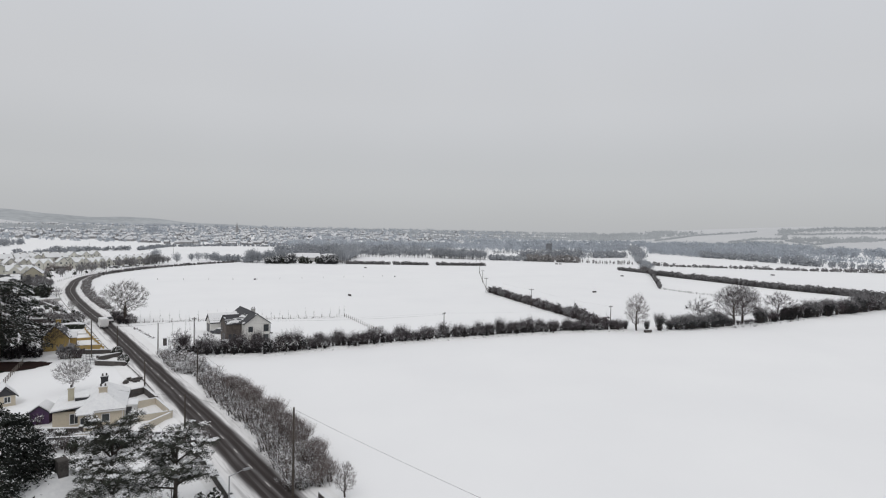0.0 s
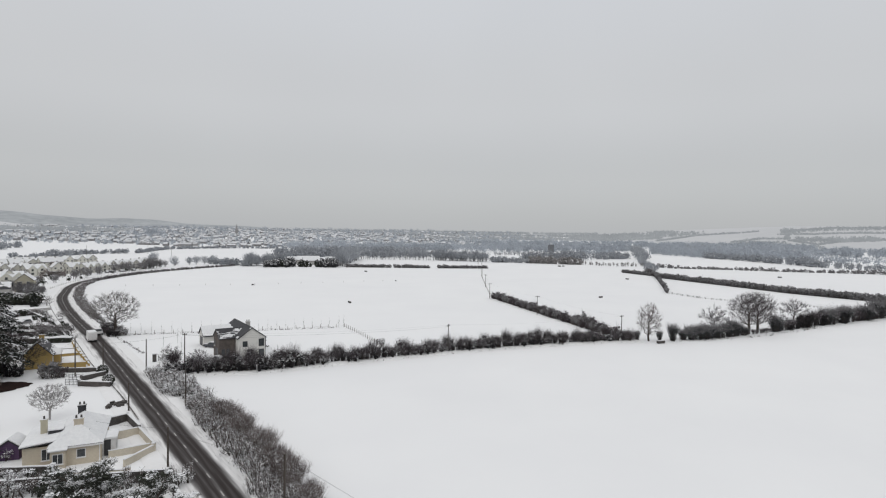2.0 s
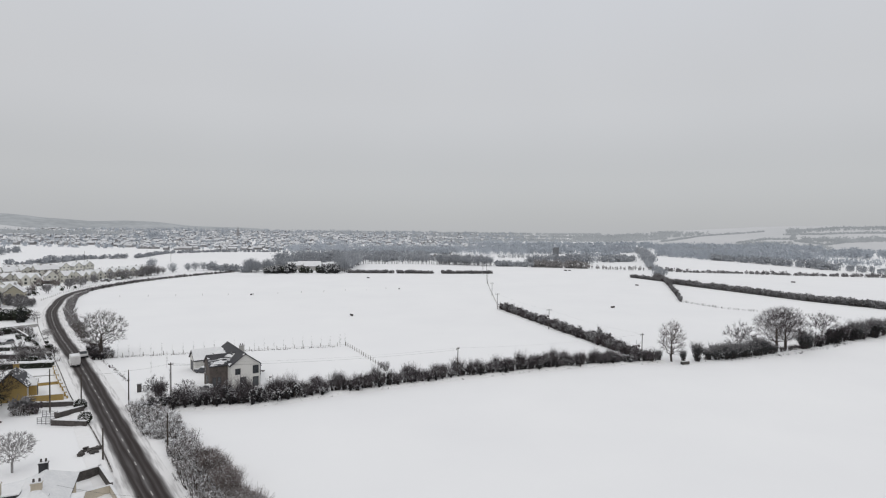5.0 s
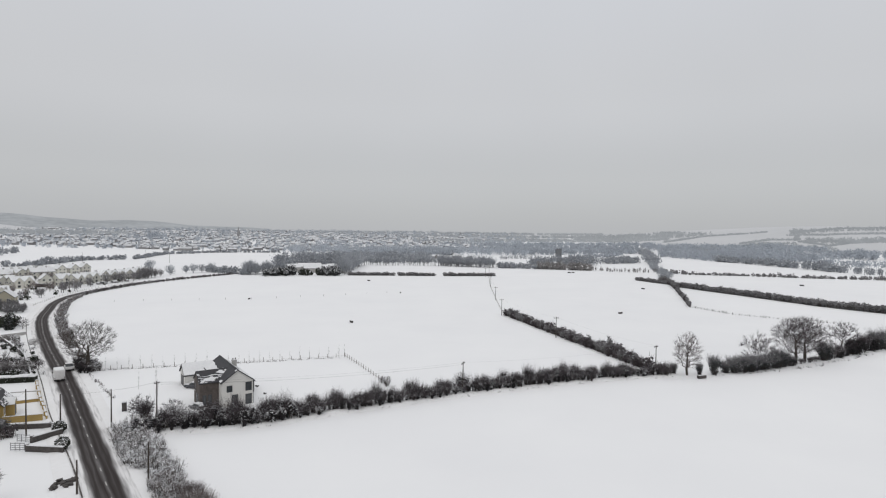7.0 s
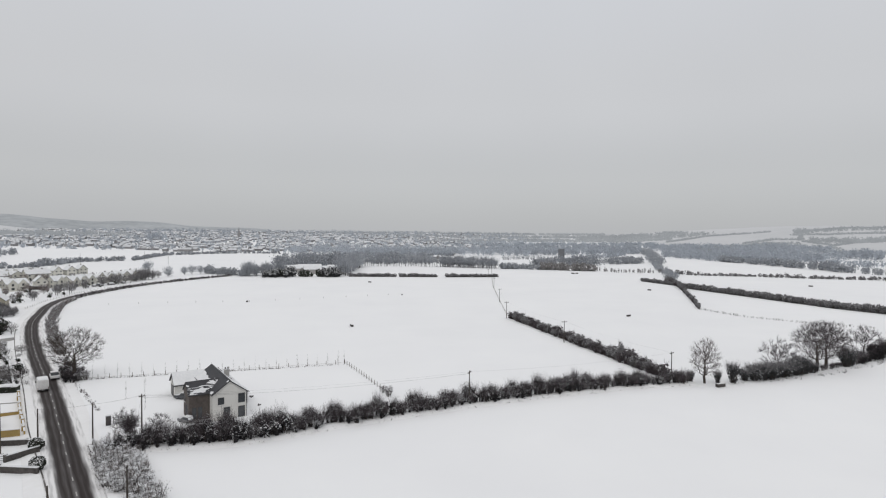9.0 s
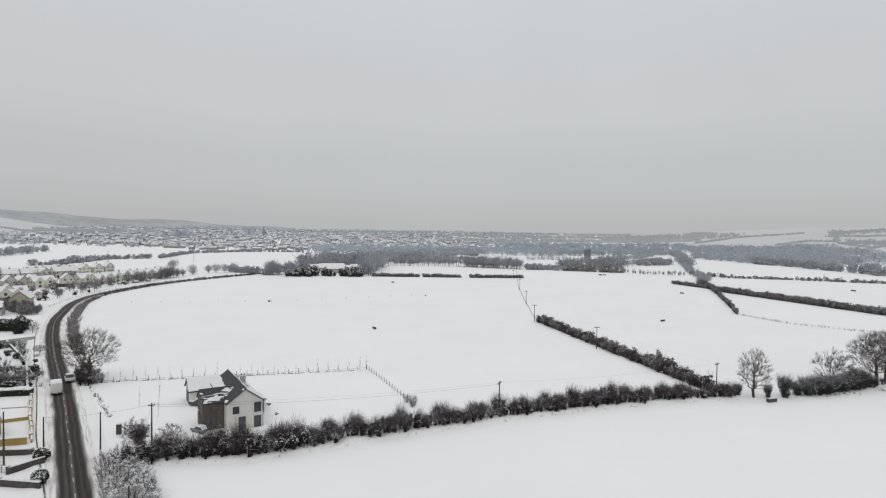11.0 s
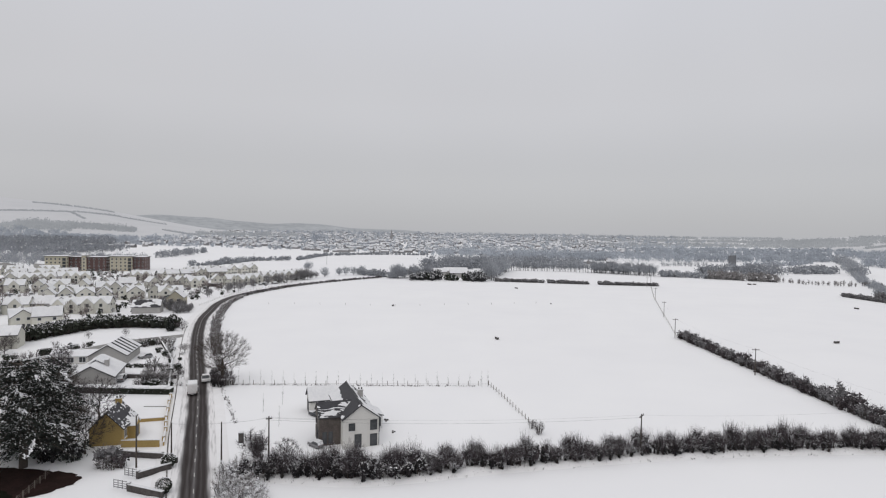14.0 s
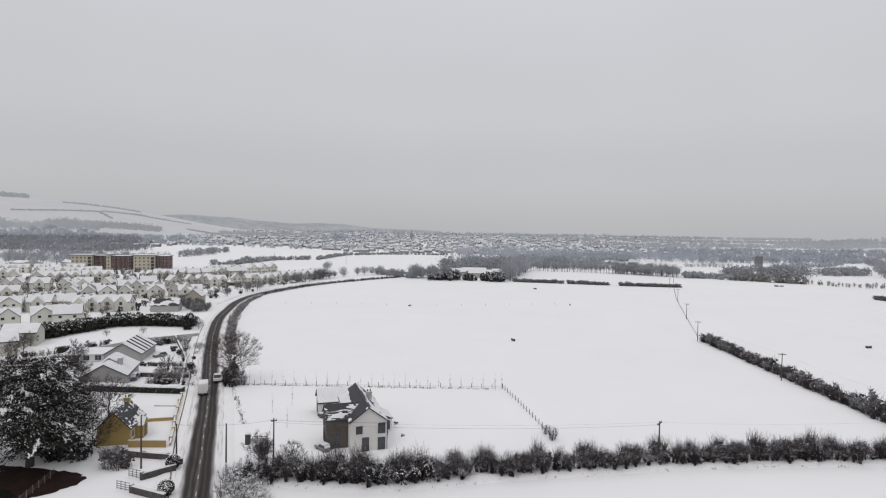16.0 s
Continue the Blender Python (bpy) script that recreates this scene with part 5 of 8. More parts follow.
for i, (x, y, s) in enumerate(((-86.6, 173.6, 0.62), (-83.2, 174.6, 0.7), (-88.6, 175.6, 0.6), (-98.5, 205.0, 0.6))):
    tree(BUSHY, x, y, "small frosted garden tree in the snow", s, x)
# unseen shrubs added to darken the white ground in the pines' shade
for i, (x, y) in enumerate(((-18.6, 60.2), (-20.4, 58.6), (-16.4, 59.4), (-22.6, 61.0), (-25.6, 62.4), (-14.8, 61.6), (-19.2, 63.0), (-23.4, 58.0))):
    bush(x, y, 1.15 + 0.12 * (i % 3), EVERG if i % 3 else BRUSH, "dark shrubs added for shade beneath the pines", i)
for i in range(14):
    bush(rs.uniform(-54, -45.5), rs.uniform(83.5, 91), rs.uniform(0.8, 1.25), (EVERG, SNOWY)[i % 2], "dark garden shrub loaded with snow", i)
for i in range(15):
    t = i / 14
    bush(-46 + 24.5 * t, 78.6 + 2.4 * t + rs.uniform(-0.8, 0.4), rs.uniform(0.95, 1.4), (EVERG, SNOWY, BRUSH)[i % 3], "overgrown snowy shrub along the stone wall", i)


def woodland(name, spots, label, seed, mats, high=(7, 12), pieces=60, snow=0.02, clear=0.15, size=1.0, wide=(0.36, 0.58), leafy=None, category="trees"):
    """Many far trees in one mesh: a trunk and a crown of fine shoots (or small leafy sprays); heights swell and sink along the wood. mats: bark, crown, snow."""
    rng = np.random.default_rng(seed)
    k = len(spots)
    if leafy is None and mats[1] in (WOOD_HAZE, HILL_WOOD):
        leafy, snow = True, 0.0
    xy = np.array(spots, dtype=float)
    z = np.array([land(x, y) + max(0.0, rise(x, y) - 1.5) for x, y in spots])
    swell = np.array([0.5 + 0.5 * noise.noise((x * 0.022, y * 0.022, seed)) for x, y in spots])
    h = high[0] + (high[1] - high[0]) * np.clip(swell * 0.75 + rng.uniform(-0.25, 0.5, k), 0, 1)
    w = h * rng.uniform(*wide, k)
    lo = h * clear
    if leafy:
        pieces = int(pieces * 0.6)
    i = np.repeat(np.arange(k), pieces)
    n = len(i)
    u = rng.normal(size=(n, 3)) + (0, 0, 0.15)
    u /= np.linalg.norm(u, axis=1)[:, None]
    lobe = 1 + 0.28 * np.sin(3 * np.arctan2(u[:, 1], u[:, 0]) + (seed + i) * 1.7) * np.cos(2.5 * u[:, 2] + i)
    r = rng.random(n) ** 0.38 * lobe
    hub = np.stack([xy[i, 0], xy[i, 1], z[i] + lo[i] + (h[i] - lo[i]) * 0.2], 1)
    tip = np.stack([xy[i, 0] + u[:, 0] * r * w[i], xy[i, 1] + u[:, 1] * r * w[i], z[i] + (lo[i] + h[i]) / 2 + u[:, 2] * r * (h[i] - lo[i]) / 2], 1)
    way = (0, 0, 1.0) + rng.normal(size=(n, 3)) * 0.3 if leafy else (tip - hub) / np.maximum(0.5, np.linalg.norm(tip - hub, axis=1))[:, None] + rng.normal(size=(n, 3)) * 0.28 + (0, 0, 0.25)
    way /= np.linalg.norm(way, axis=1)[:, None]
    length = (rng.uniform(0.35, 1.1, n) * size * 1.2 if leafy else h[i] * rng.uniform(0.10, 0.26, n))[:, None]
    side = np.cross(way, rng.normal(size=(n, 3)))
    side *= (size * (rng.uniform(0.38, 0.8, n) if leafy else rng.uniform(0.07, 0.17, n)) / np.maximum(0.05, np.linalg.norm(side, axis=1)))[:, None]
    base = tip - way * length
    quads = np.stack([base - side * 0.8, base + side, tip + side * 0.6, tip - side * 0.6], 1)
    foot = np.stack([xy[:, 0], xy[:, 1], z - 0.3], 1)
    top = foot + np.stack([rng.normal(size=k) * 0.3, rng.normal(size=k) * 0.3, h * 0.72], 1)
    girth = (0.016 * h + 0.07)[:, None]
    bole = []
    for d in ((1, 0, 0), (0, 1, 0)):
        s = np.array(d) * girth
        bole.append(np.stack([foot - s, foot + s, top + s * 0.35, top - s * 0.35], 1))
    v = np.concatenate(bole + [quads]).reshape(-1, 3)
    f = np.arange(len(v)).reshape(-1, 4)
    me = bpy.data.meshes.new(name)
    me.from_pydata(v.tolist(), [], f.tolist())
    for m in mats:
        me.materials.append(m)
    me.polygons.foreach_set("material_index", np.concatenate([np.zeros(2 * k, int), np.where((rng.random(n) < snow) & (u[:, 2] > -0.2), 2, 1)]).astype(np.int32))
    me.update()
    return tagged(new(name, me), label, category, kind="stuff")


def polar(az, d):
    return d * math.sin(radians(az)), d * math.cos(radians(az))


def strip(rnd, line, n, wide):
    pts = along(line, 1.0)
    out = []
    for _ in range(n):
        x, y, a = rnd.choice(pts)
        d = rnd.uniform(-wide, wide)
        out.append((x - math.sin(a) * d + rnd.gauss(0, 1), y + math.cos(a) * d + rnd.gauss(0, 1)))
    return out


def row(rnd, line, step, wide=0.6):
    """Spots at about even steps along a line."""
    return [(x + rnd.gauss(0, wide), y + rnd.gauss(0, wide)) for x, y, a in along(line, step)]


def patch(rnd, x0, x1, y0, y1, n):
    return [(rnd.uniform(x0, x1), rnd.uniform(y0, y1)) for _ in range(n)]


rw = random.Random(77)
# both crown colours have distance haze painted in
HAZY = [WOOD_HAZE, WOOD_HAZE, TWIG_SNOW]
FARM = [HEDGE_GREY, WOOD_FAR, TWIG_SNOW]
# the farm clump beyond the big field
woodland("tree_row", row(rw, [(-140, 514), (-118, 497), (-103, 484)], 2.6, 1.4), "rounded frosted trees at the corner of the field", 1, FARM, (3.5, 8), 260, 0.04, 0.0, 0.8, (0.4, 0.55), True)
woodland("tree_clump", strip(rw, [(-104, 492), (-92, 497), (-78, 503)], 26, 8), "tall bare trees at the end of the farm clump", 2, FARM, (6, 12.5), 380, 0.02, 0.08, 0.9, (0.42, 0.6))
woodland("evergreen_row", strip(rw, [(-86, 474), (-74, 477), (-66, 479)], 20, 4.5) + strip(rw, [(-46, 480), (-38, 480), (-31, 479)], 16, 4.5), "dark evergreens heavy with snow in front of farm roofs", 31, [BARK, IVY_FAR, TWIG_SNOW], (4, 9), 420, 0.30, 0.0, 0.62, (0.3, 0.45), True)
woodland("evergreen_row", strip(rw, [(-82, 478), (-70, 481)], 9, 3.0) + strip(rw, [(-48, 482), (-32, 482)], 9, 3.0) + patch(rw, -63, -48, 477, 485, 7), "dark evergreens in front of farm roofs", 53, [BARK, LEYL, TWIG_SNOW], (3.5, 8), 300, 0.12, 0.0, 0.7, (0.3, 0.45), True)
woodland("tree_clump", strip(rw, [(-92, 556), (-54, 590), (-26, 630)], 90, 16), "grey bare trees behind the farm", 3, FARM, (9, 17), 200, leafy=True)
woodland("tree_clump", strip(rw, [(-27, 489), (-24, 540), (-21, 606)], 46, 3.5), "line of tall bare trees running back from the farm", 4, FARM, (11, 18), 170, 0.02, 0.1)
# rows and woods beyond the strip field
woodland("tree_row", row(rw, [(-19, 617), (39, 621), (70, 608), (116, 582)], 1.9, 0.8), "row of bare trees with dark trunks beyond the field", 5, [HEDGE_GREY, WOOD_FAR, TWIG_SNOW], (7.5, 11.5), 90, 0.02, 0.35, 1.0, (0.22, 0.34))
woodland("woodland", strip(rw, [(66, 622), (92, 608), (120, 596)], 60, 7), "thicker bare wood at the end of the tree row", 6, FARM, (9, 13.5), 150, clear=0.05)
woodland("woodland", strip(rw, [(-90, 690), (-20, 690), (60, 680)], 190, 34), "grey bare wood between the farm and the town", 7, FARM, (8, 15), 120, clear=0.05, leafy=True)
woodland("woodland", strip(rw, [(-40, 815), (58, 880), (120, 930)], 240, 20), "grey bare woodland paled by haze", 8, HAZY, (8, 15), 60, size=1.3)
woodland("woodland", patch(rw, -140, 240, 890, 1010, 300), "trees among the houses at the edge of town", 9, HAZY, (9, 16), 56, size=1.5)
# around the tower
woodland("tree_row", strip(rw, [(119, 584), (140, 579), (157, 570)], 34, 3), "low frosted bushes on the far field edge", 10, [BARK, WOOD_FAR, TWIG_SNOW], (4, 7), 150, 0.06, 0.0, 0.9, (0.4, 0.6), True)
woodland("woodland", strip(rw, [(160, 572), (182, 562), (207, 553)], 60, 5), "frosted bare wood below a ruined tower", 11, [BARK, FROST, TWIG_SNOW], (5, 9), 200, 0.05, 0.0, 0.9, (0.4, 0.6), True)
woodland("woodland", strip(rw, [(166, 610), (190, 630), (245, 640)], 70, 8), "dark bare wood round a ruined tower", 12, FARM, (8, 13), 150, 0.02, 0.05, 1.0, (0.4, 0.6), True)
woodland("tree_row", row(rw, [(208, 553), (224, 530), (253, 522)], 1.9, 1.2), "thin frosted young trees on the far field edge", 13, [FROST, FROST, TWIG_SNOW], (2.2, 5.5), 60, 0.03, 0.0, 1.0, (0.2, 0.34))
woodland("woodland", strip(rw, [(268, 668), (292, 680), (320, 695)], 60, 10), "grey bushes between white fields", 14, FARM, (6, 10), 120, 0.05, 0.0, 1.0, (0.4, 0.6), True)
woodland("hedge_row", row(rw, [(166, 775), (196, 788), (226, 798)], 3.0, 1.0), "low line of grey bushes between far snowy fields", 15, FARM, (4, 7), 60, 0.02, 0.0, 1.2)
woodland("hedge_row", row(rw, [(284, 832), (348, 852), (404, 925)], 3.0, 1.4), "low line of grey bushes between far snowy fields", 16, HAZY, (4, 8), 60, 0.02, 0.0, 1.3)
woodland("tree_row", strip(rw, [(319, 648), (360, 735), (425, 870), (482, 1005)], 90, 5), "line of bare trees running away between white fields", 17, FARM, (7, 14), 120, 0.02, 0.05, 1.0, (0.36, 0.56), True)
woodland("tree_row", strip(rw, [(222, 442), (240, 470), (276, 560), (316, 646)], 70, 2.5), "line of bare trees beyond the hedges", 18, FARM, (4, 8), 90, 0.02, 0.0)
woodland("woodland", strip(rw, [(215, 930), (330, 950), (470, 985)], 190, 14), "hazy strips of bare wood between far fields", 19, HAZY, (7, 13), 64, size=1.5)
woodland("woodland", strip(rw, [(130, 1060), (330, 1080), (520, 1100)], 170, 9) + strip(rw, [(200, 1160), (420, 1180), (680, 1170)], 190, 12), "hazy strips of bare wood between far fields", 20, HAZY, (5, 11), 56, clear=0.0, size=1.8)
# east of the hedges
woodland("hedge_row", row(rw, [(262, 532), (279, 500), (323, 488), (365, 465), (400, 454), (470, 425), (560, 400)], 2.1, 0.9), "low line of grey bushes between far snowy fields", 21, [BARK, HEDGE_GREY, TWIG_SNOW], (1.3, 4.4), 80, 0.02, 0.0, 0.8, (0.45, 0.75), True)
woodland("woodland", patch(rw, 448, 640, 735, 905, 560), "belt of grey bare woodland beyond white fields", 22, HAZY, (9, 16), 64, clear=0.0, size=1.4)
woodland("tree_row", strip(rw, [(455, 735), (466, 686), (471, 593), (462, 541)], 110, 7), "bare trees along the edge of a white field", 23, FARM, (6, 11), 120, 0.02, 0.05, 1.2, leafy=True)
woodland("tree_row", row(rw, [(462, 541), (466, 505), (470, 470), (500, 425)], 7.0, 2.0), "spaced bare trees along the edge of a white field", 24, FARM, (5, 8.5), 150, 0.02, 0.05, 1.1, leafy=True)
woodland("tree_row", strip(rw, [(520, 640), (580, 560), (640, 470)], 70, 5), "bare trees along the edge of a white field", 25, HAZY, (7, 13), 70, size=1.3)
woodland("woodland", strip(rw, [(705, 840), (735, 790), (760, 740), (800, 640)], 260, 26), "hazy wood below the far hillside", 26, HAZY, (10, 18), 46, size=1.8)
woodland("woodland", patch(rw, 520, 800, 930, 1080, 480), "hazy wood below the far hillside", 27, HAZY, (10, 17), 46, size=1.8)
# fields before the town
woodland("hedge_row", row(rw, [(-330, 566), (-312, 581), (-317, 623), (-317, 674), (-286, 703)], 3.0, 1.2), "line of rounded bushes and bare trees between white fields", 28, FARM, (2.5, 6.5), 110, 0.03, 0.0, 1.1, (0.4, 0.6), leafy=True)
woodland("tree_clump", patch(rw, -322, -308, 604, 632, 16), "taller rounded trees in the field hedge", 29, FARM, (6, 9), 150, 0.03, 0.0, leafy=True)
woodland("hedge_row", row(rw, [(-277, 708), (-283, 754), (-294, 846), (-257, 905), (-208, 932), (-154, 942)], 3.6, 1.5), "dark bushes along the edge of the town gardens", 30, FARM, (3, 6.5), 80, 0.03, 0.0, 1.3, (0.4, 0.65), leafy=True)
woodland("tree_row", row(rw, [(-452, 689), (-463, 782)], 8.0, 1.0), "row of rounded bare trees in a white field", 32, FARM, (8, 11), 200, 0.03, 0.0, 1.1, (0.42, 0.52), leafy=True)
woodland("tree_row", patch(rw, -500, -478, 760, 850, 12), "rounded bare trees at the edge of a white field", 33, FARM, (8, 11), 150, 0.03, 0.0, 1.2, (0.42, 0.52), leafy=True)
woodland("bare_trees", [(-202, 551), (-198, 546), (-152, 497), (-148, 503), (-143, 508), (-158, 480)], "round bare trees between the estate and the field", 34, FARM, (6, 9.5), 320, 0.03, 0.1)
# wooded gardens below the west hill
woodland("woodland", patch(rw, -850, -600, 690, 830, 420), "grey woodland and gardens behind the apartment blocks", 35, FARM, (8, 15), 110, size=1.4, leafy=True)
woodland("woodland", strip(rw, [(-1000, 830), (-860, 860), (-740, 970)], 520, 50), "dark hazy wood between houses below the hill", 36, FARM, (10, 19), 90, size=1.6, leafy=True)
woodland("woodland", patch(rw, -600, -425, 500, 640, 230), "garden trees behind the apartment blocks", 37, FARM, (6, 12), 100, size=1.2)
woodland("town_trees", patch(rw, -1150, -740, 960, 1180, 460), "hazy garden trees between houses below the hill", 38, HAZY, (8, 16), 50, size=1.7)
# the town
woodland("town_trees", [(rw.uniform(-900, 420), 1000 + 1100 * rw.random() ** 1.3) for _ in range(2900)], "hazy garden trees between town roofs", 39, HAZY, (4, 9), 28, clear=0.0, size=1.6)
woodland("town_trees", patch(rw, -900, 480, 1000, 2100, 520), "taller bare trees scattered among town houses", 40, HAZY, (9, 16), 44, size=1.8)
# extra tree strips grey down bright far snow that haze would veil
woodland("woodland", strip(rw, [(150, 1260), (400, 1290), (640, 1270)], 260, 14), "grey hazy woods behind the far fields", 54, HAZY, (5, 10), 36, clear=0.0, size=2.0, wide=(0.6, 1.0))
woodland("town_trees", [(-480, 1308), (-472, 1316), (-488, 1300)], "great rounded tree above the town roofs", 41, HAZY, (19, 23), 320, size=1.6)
# the road bend and the estate
woodland("tree_row", strip(rw, [(-167, 320), (-174, 398), (-167, 430), (-160, 486)], 40, 4), "bare street trees along the road bend", 42, [BARK, HEDGE_GREY, TWIG_SNOW], (3.5, 7.5), 170, 0.03, 0.15, 0.7)
woodland("tree_row", strip(rw, [(-146, 276), (-156, 288), (-170, 296)], 40, 4), "dark leafless bushes at the road bend", 43, [BARK, HEDGE_GREY, TWIG_SNOW], (2.5, 5.5), 420, 0.05, 0.0, 0.5)
woodland("tree_row", strip(rw, [(-168, 440), (-164, 456)], 6, 3), "taller bare trees beside the estate", 44, [BARK, HEDGE_GREY, TWIG_SNOW], (7, 10), 260, 0.02, 0.1, 0.8)
woodland("estate_trees", patch(rw, -345, -172, 236, 455, 320), "small bare street trees in the housing estate", 45, [BARK, BRAMBLE, TWIG_SNOW], (3, 6.5), 130, 0.03, 0.1, 0.6)
woodland("estate_shrubs", patch(rw, -400, -166, 228, 470, 480), "dark garden shrubs and small evergreens in the housing estate", 46, [BARK, LEYL, TWIG_SNOW], (1.2, 3.4), 70, 0.2, 0.0, 0.6, (0.3, 0.5), True)
woodland("garden_scrub", strip(rw, [(-141, 176), (-124, 172), (-112, 168)], 40, 5) + strip(rw, [(-118, 158), (-104, 156), (-94, 158)], 40, 4), "dark overgrown scrub round the bungalow gardens", 47, [BARK, TWIG, TWIG_SNOW], (2, 4.5), 300, 0.12, 0.0, 0.45)


def far_rows(rows):
    return [p for az0, d0, az1, d1, n, wide in rows for p in strip(rw, [polar(az0, d0), polar((az0 + az1) / 2, (d0 + d1) / 2), polar(az1, d1)], n, wide)]


# trees on the hills reuse the glowing haze colours
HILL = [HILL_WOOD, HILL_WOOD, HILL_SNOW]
# more strips added to grey the far skyline as haze does
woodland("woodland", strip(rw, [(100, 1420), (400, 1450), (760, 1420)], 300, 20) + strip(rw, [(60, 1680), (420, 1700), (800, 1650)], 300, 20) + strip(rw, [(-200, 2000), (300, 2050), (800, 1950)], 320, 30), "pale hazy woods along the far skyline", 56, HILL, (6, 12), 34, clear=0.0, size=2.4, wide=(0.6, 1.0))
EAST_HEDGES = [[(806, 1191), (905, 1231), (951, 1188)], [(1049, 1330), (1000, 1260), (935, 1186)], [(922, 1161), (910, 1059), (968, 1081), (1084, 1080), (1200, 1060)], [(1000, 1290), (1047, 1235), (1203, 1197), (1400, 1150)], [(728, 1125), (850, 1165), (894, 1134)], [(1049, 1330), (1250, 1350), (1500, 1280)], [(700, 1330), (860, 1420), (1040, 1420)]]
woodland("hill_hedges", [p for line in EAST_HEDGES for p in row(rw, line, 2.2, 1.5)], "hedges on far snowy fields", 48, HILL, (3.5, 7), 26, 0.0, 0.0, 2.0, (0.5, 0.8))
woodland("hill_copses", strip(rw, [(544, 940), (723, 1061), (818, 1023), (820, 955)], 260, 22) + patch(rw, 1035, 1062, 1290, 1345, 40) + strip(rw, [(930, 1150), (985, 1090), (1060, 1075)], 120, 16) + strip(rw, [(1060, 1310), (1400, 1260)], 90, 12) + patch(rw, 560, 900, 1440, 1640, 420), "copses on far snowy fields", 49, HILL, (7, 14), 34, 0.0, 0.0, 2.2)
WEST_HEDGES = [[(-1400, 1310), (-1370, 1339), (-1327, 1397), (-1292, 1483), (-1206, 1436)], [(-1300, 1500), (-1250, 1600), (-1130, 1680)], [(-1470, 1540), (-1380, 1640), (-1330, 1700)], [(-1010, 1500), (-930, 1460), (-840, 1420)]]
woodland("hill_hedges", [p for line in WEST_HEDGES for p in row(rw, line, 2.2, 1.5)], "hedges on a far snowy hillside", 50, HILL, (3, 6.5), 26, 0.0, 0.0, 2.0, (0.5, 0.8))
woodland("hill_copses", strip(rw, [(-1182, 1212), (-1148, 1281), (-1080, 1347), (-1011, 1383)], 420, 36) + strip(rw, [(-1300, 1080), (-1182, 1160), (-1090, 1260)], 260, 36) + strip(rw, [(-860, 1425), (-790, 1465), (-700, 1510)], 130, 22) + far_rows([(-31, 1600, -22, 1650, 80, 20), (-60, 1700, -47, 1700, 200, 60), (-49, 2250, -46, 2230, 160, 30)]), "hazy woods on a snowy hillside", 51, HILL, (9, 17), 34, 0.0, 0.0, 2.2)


def tufts(name, line, n, wide, label, seed, mats, high=0.45):
    """Dead grass and fallen twigs that poke out of the snow along a bank."""
    rnd = random.Random(seed)
    g = Geo()
    pts = along(line, 0.5)
    for _ in range(n):
        x, y, a = rnd.choice(pts)
        d = rnd.gauss(0, wide)
        x, y = x - math.sin(a) * d, y + math.cos(a) * d
        for _ in range(rnd.randint(2, 7)):
            b = Vector((x + rnd.gauss(0, 0.12), y + rnd.gauss(0, 0.12), -0.02))
            g.strip(b, b + Vector((rnd.gauss(0, 0.3), rnd.gauss(0, 0.3), rnd.uniform(0.15, 1.0))) * high, rnd.uniform(0.03, 0.09), rnd, 0 if rnd.random() < 0.7 else 1)
    return tagged(g.ob(name, mats), label, "grass", kind="stuff")


MAIN_HEDGE = [(-38.5, 131.6), (-30, 131.6), (-22.5, 132.7), (-14.5, 135.8), (-7.0, 139.3), (5.5, 144.1), (20.5, 149.7), (38, 154.8), (57, 159.4), (72.5, 161.1)]
tufts("bank_grass", MAIN_HEDGE, 620, 0.5, "dead grass and twigs along the hedge bank", 41, [TWIG, GRASS])
# sparse dark tufts kept where only slight shade lies under this hedge
tufts("bank_grass", [(83.5, 161.6), (95, 162.4), (117, 168.2), (148, 182.0)], 70, 0.5, "dead grass and twigs along the hedge bank", 42, [TWIG, GRASS], 0.6)
tufts("fence_grass", [(-70, 176.2), (-11, 186.9)], 260, 0.25, "dead grass along the fence line", 46, [TWIG, BRAMBLE], 0.4)
tufts("drive_grass", [(-68, 172.6), (-61, 163), (-53.2, 151.8)], 90, 0.25, "dead grass along the driveway edge", 47, [TWIG, BRAMBLE], 0.4)

# ---- town ----


TOWN_EDGE = [(-1100, 1180), (-760, 1100), (-630, 1050), (-503, 1060), (-317, 945), (-154, 965), (0, 1010), (200, 1090), (500, 1180)]


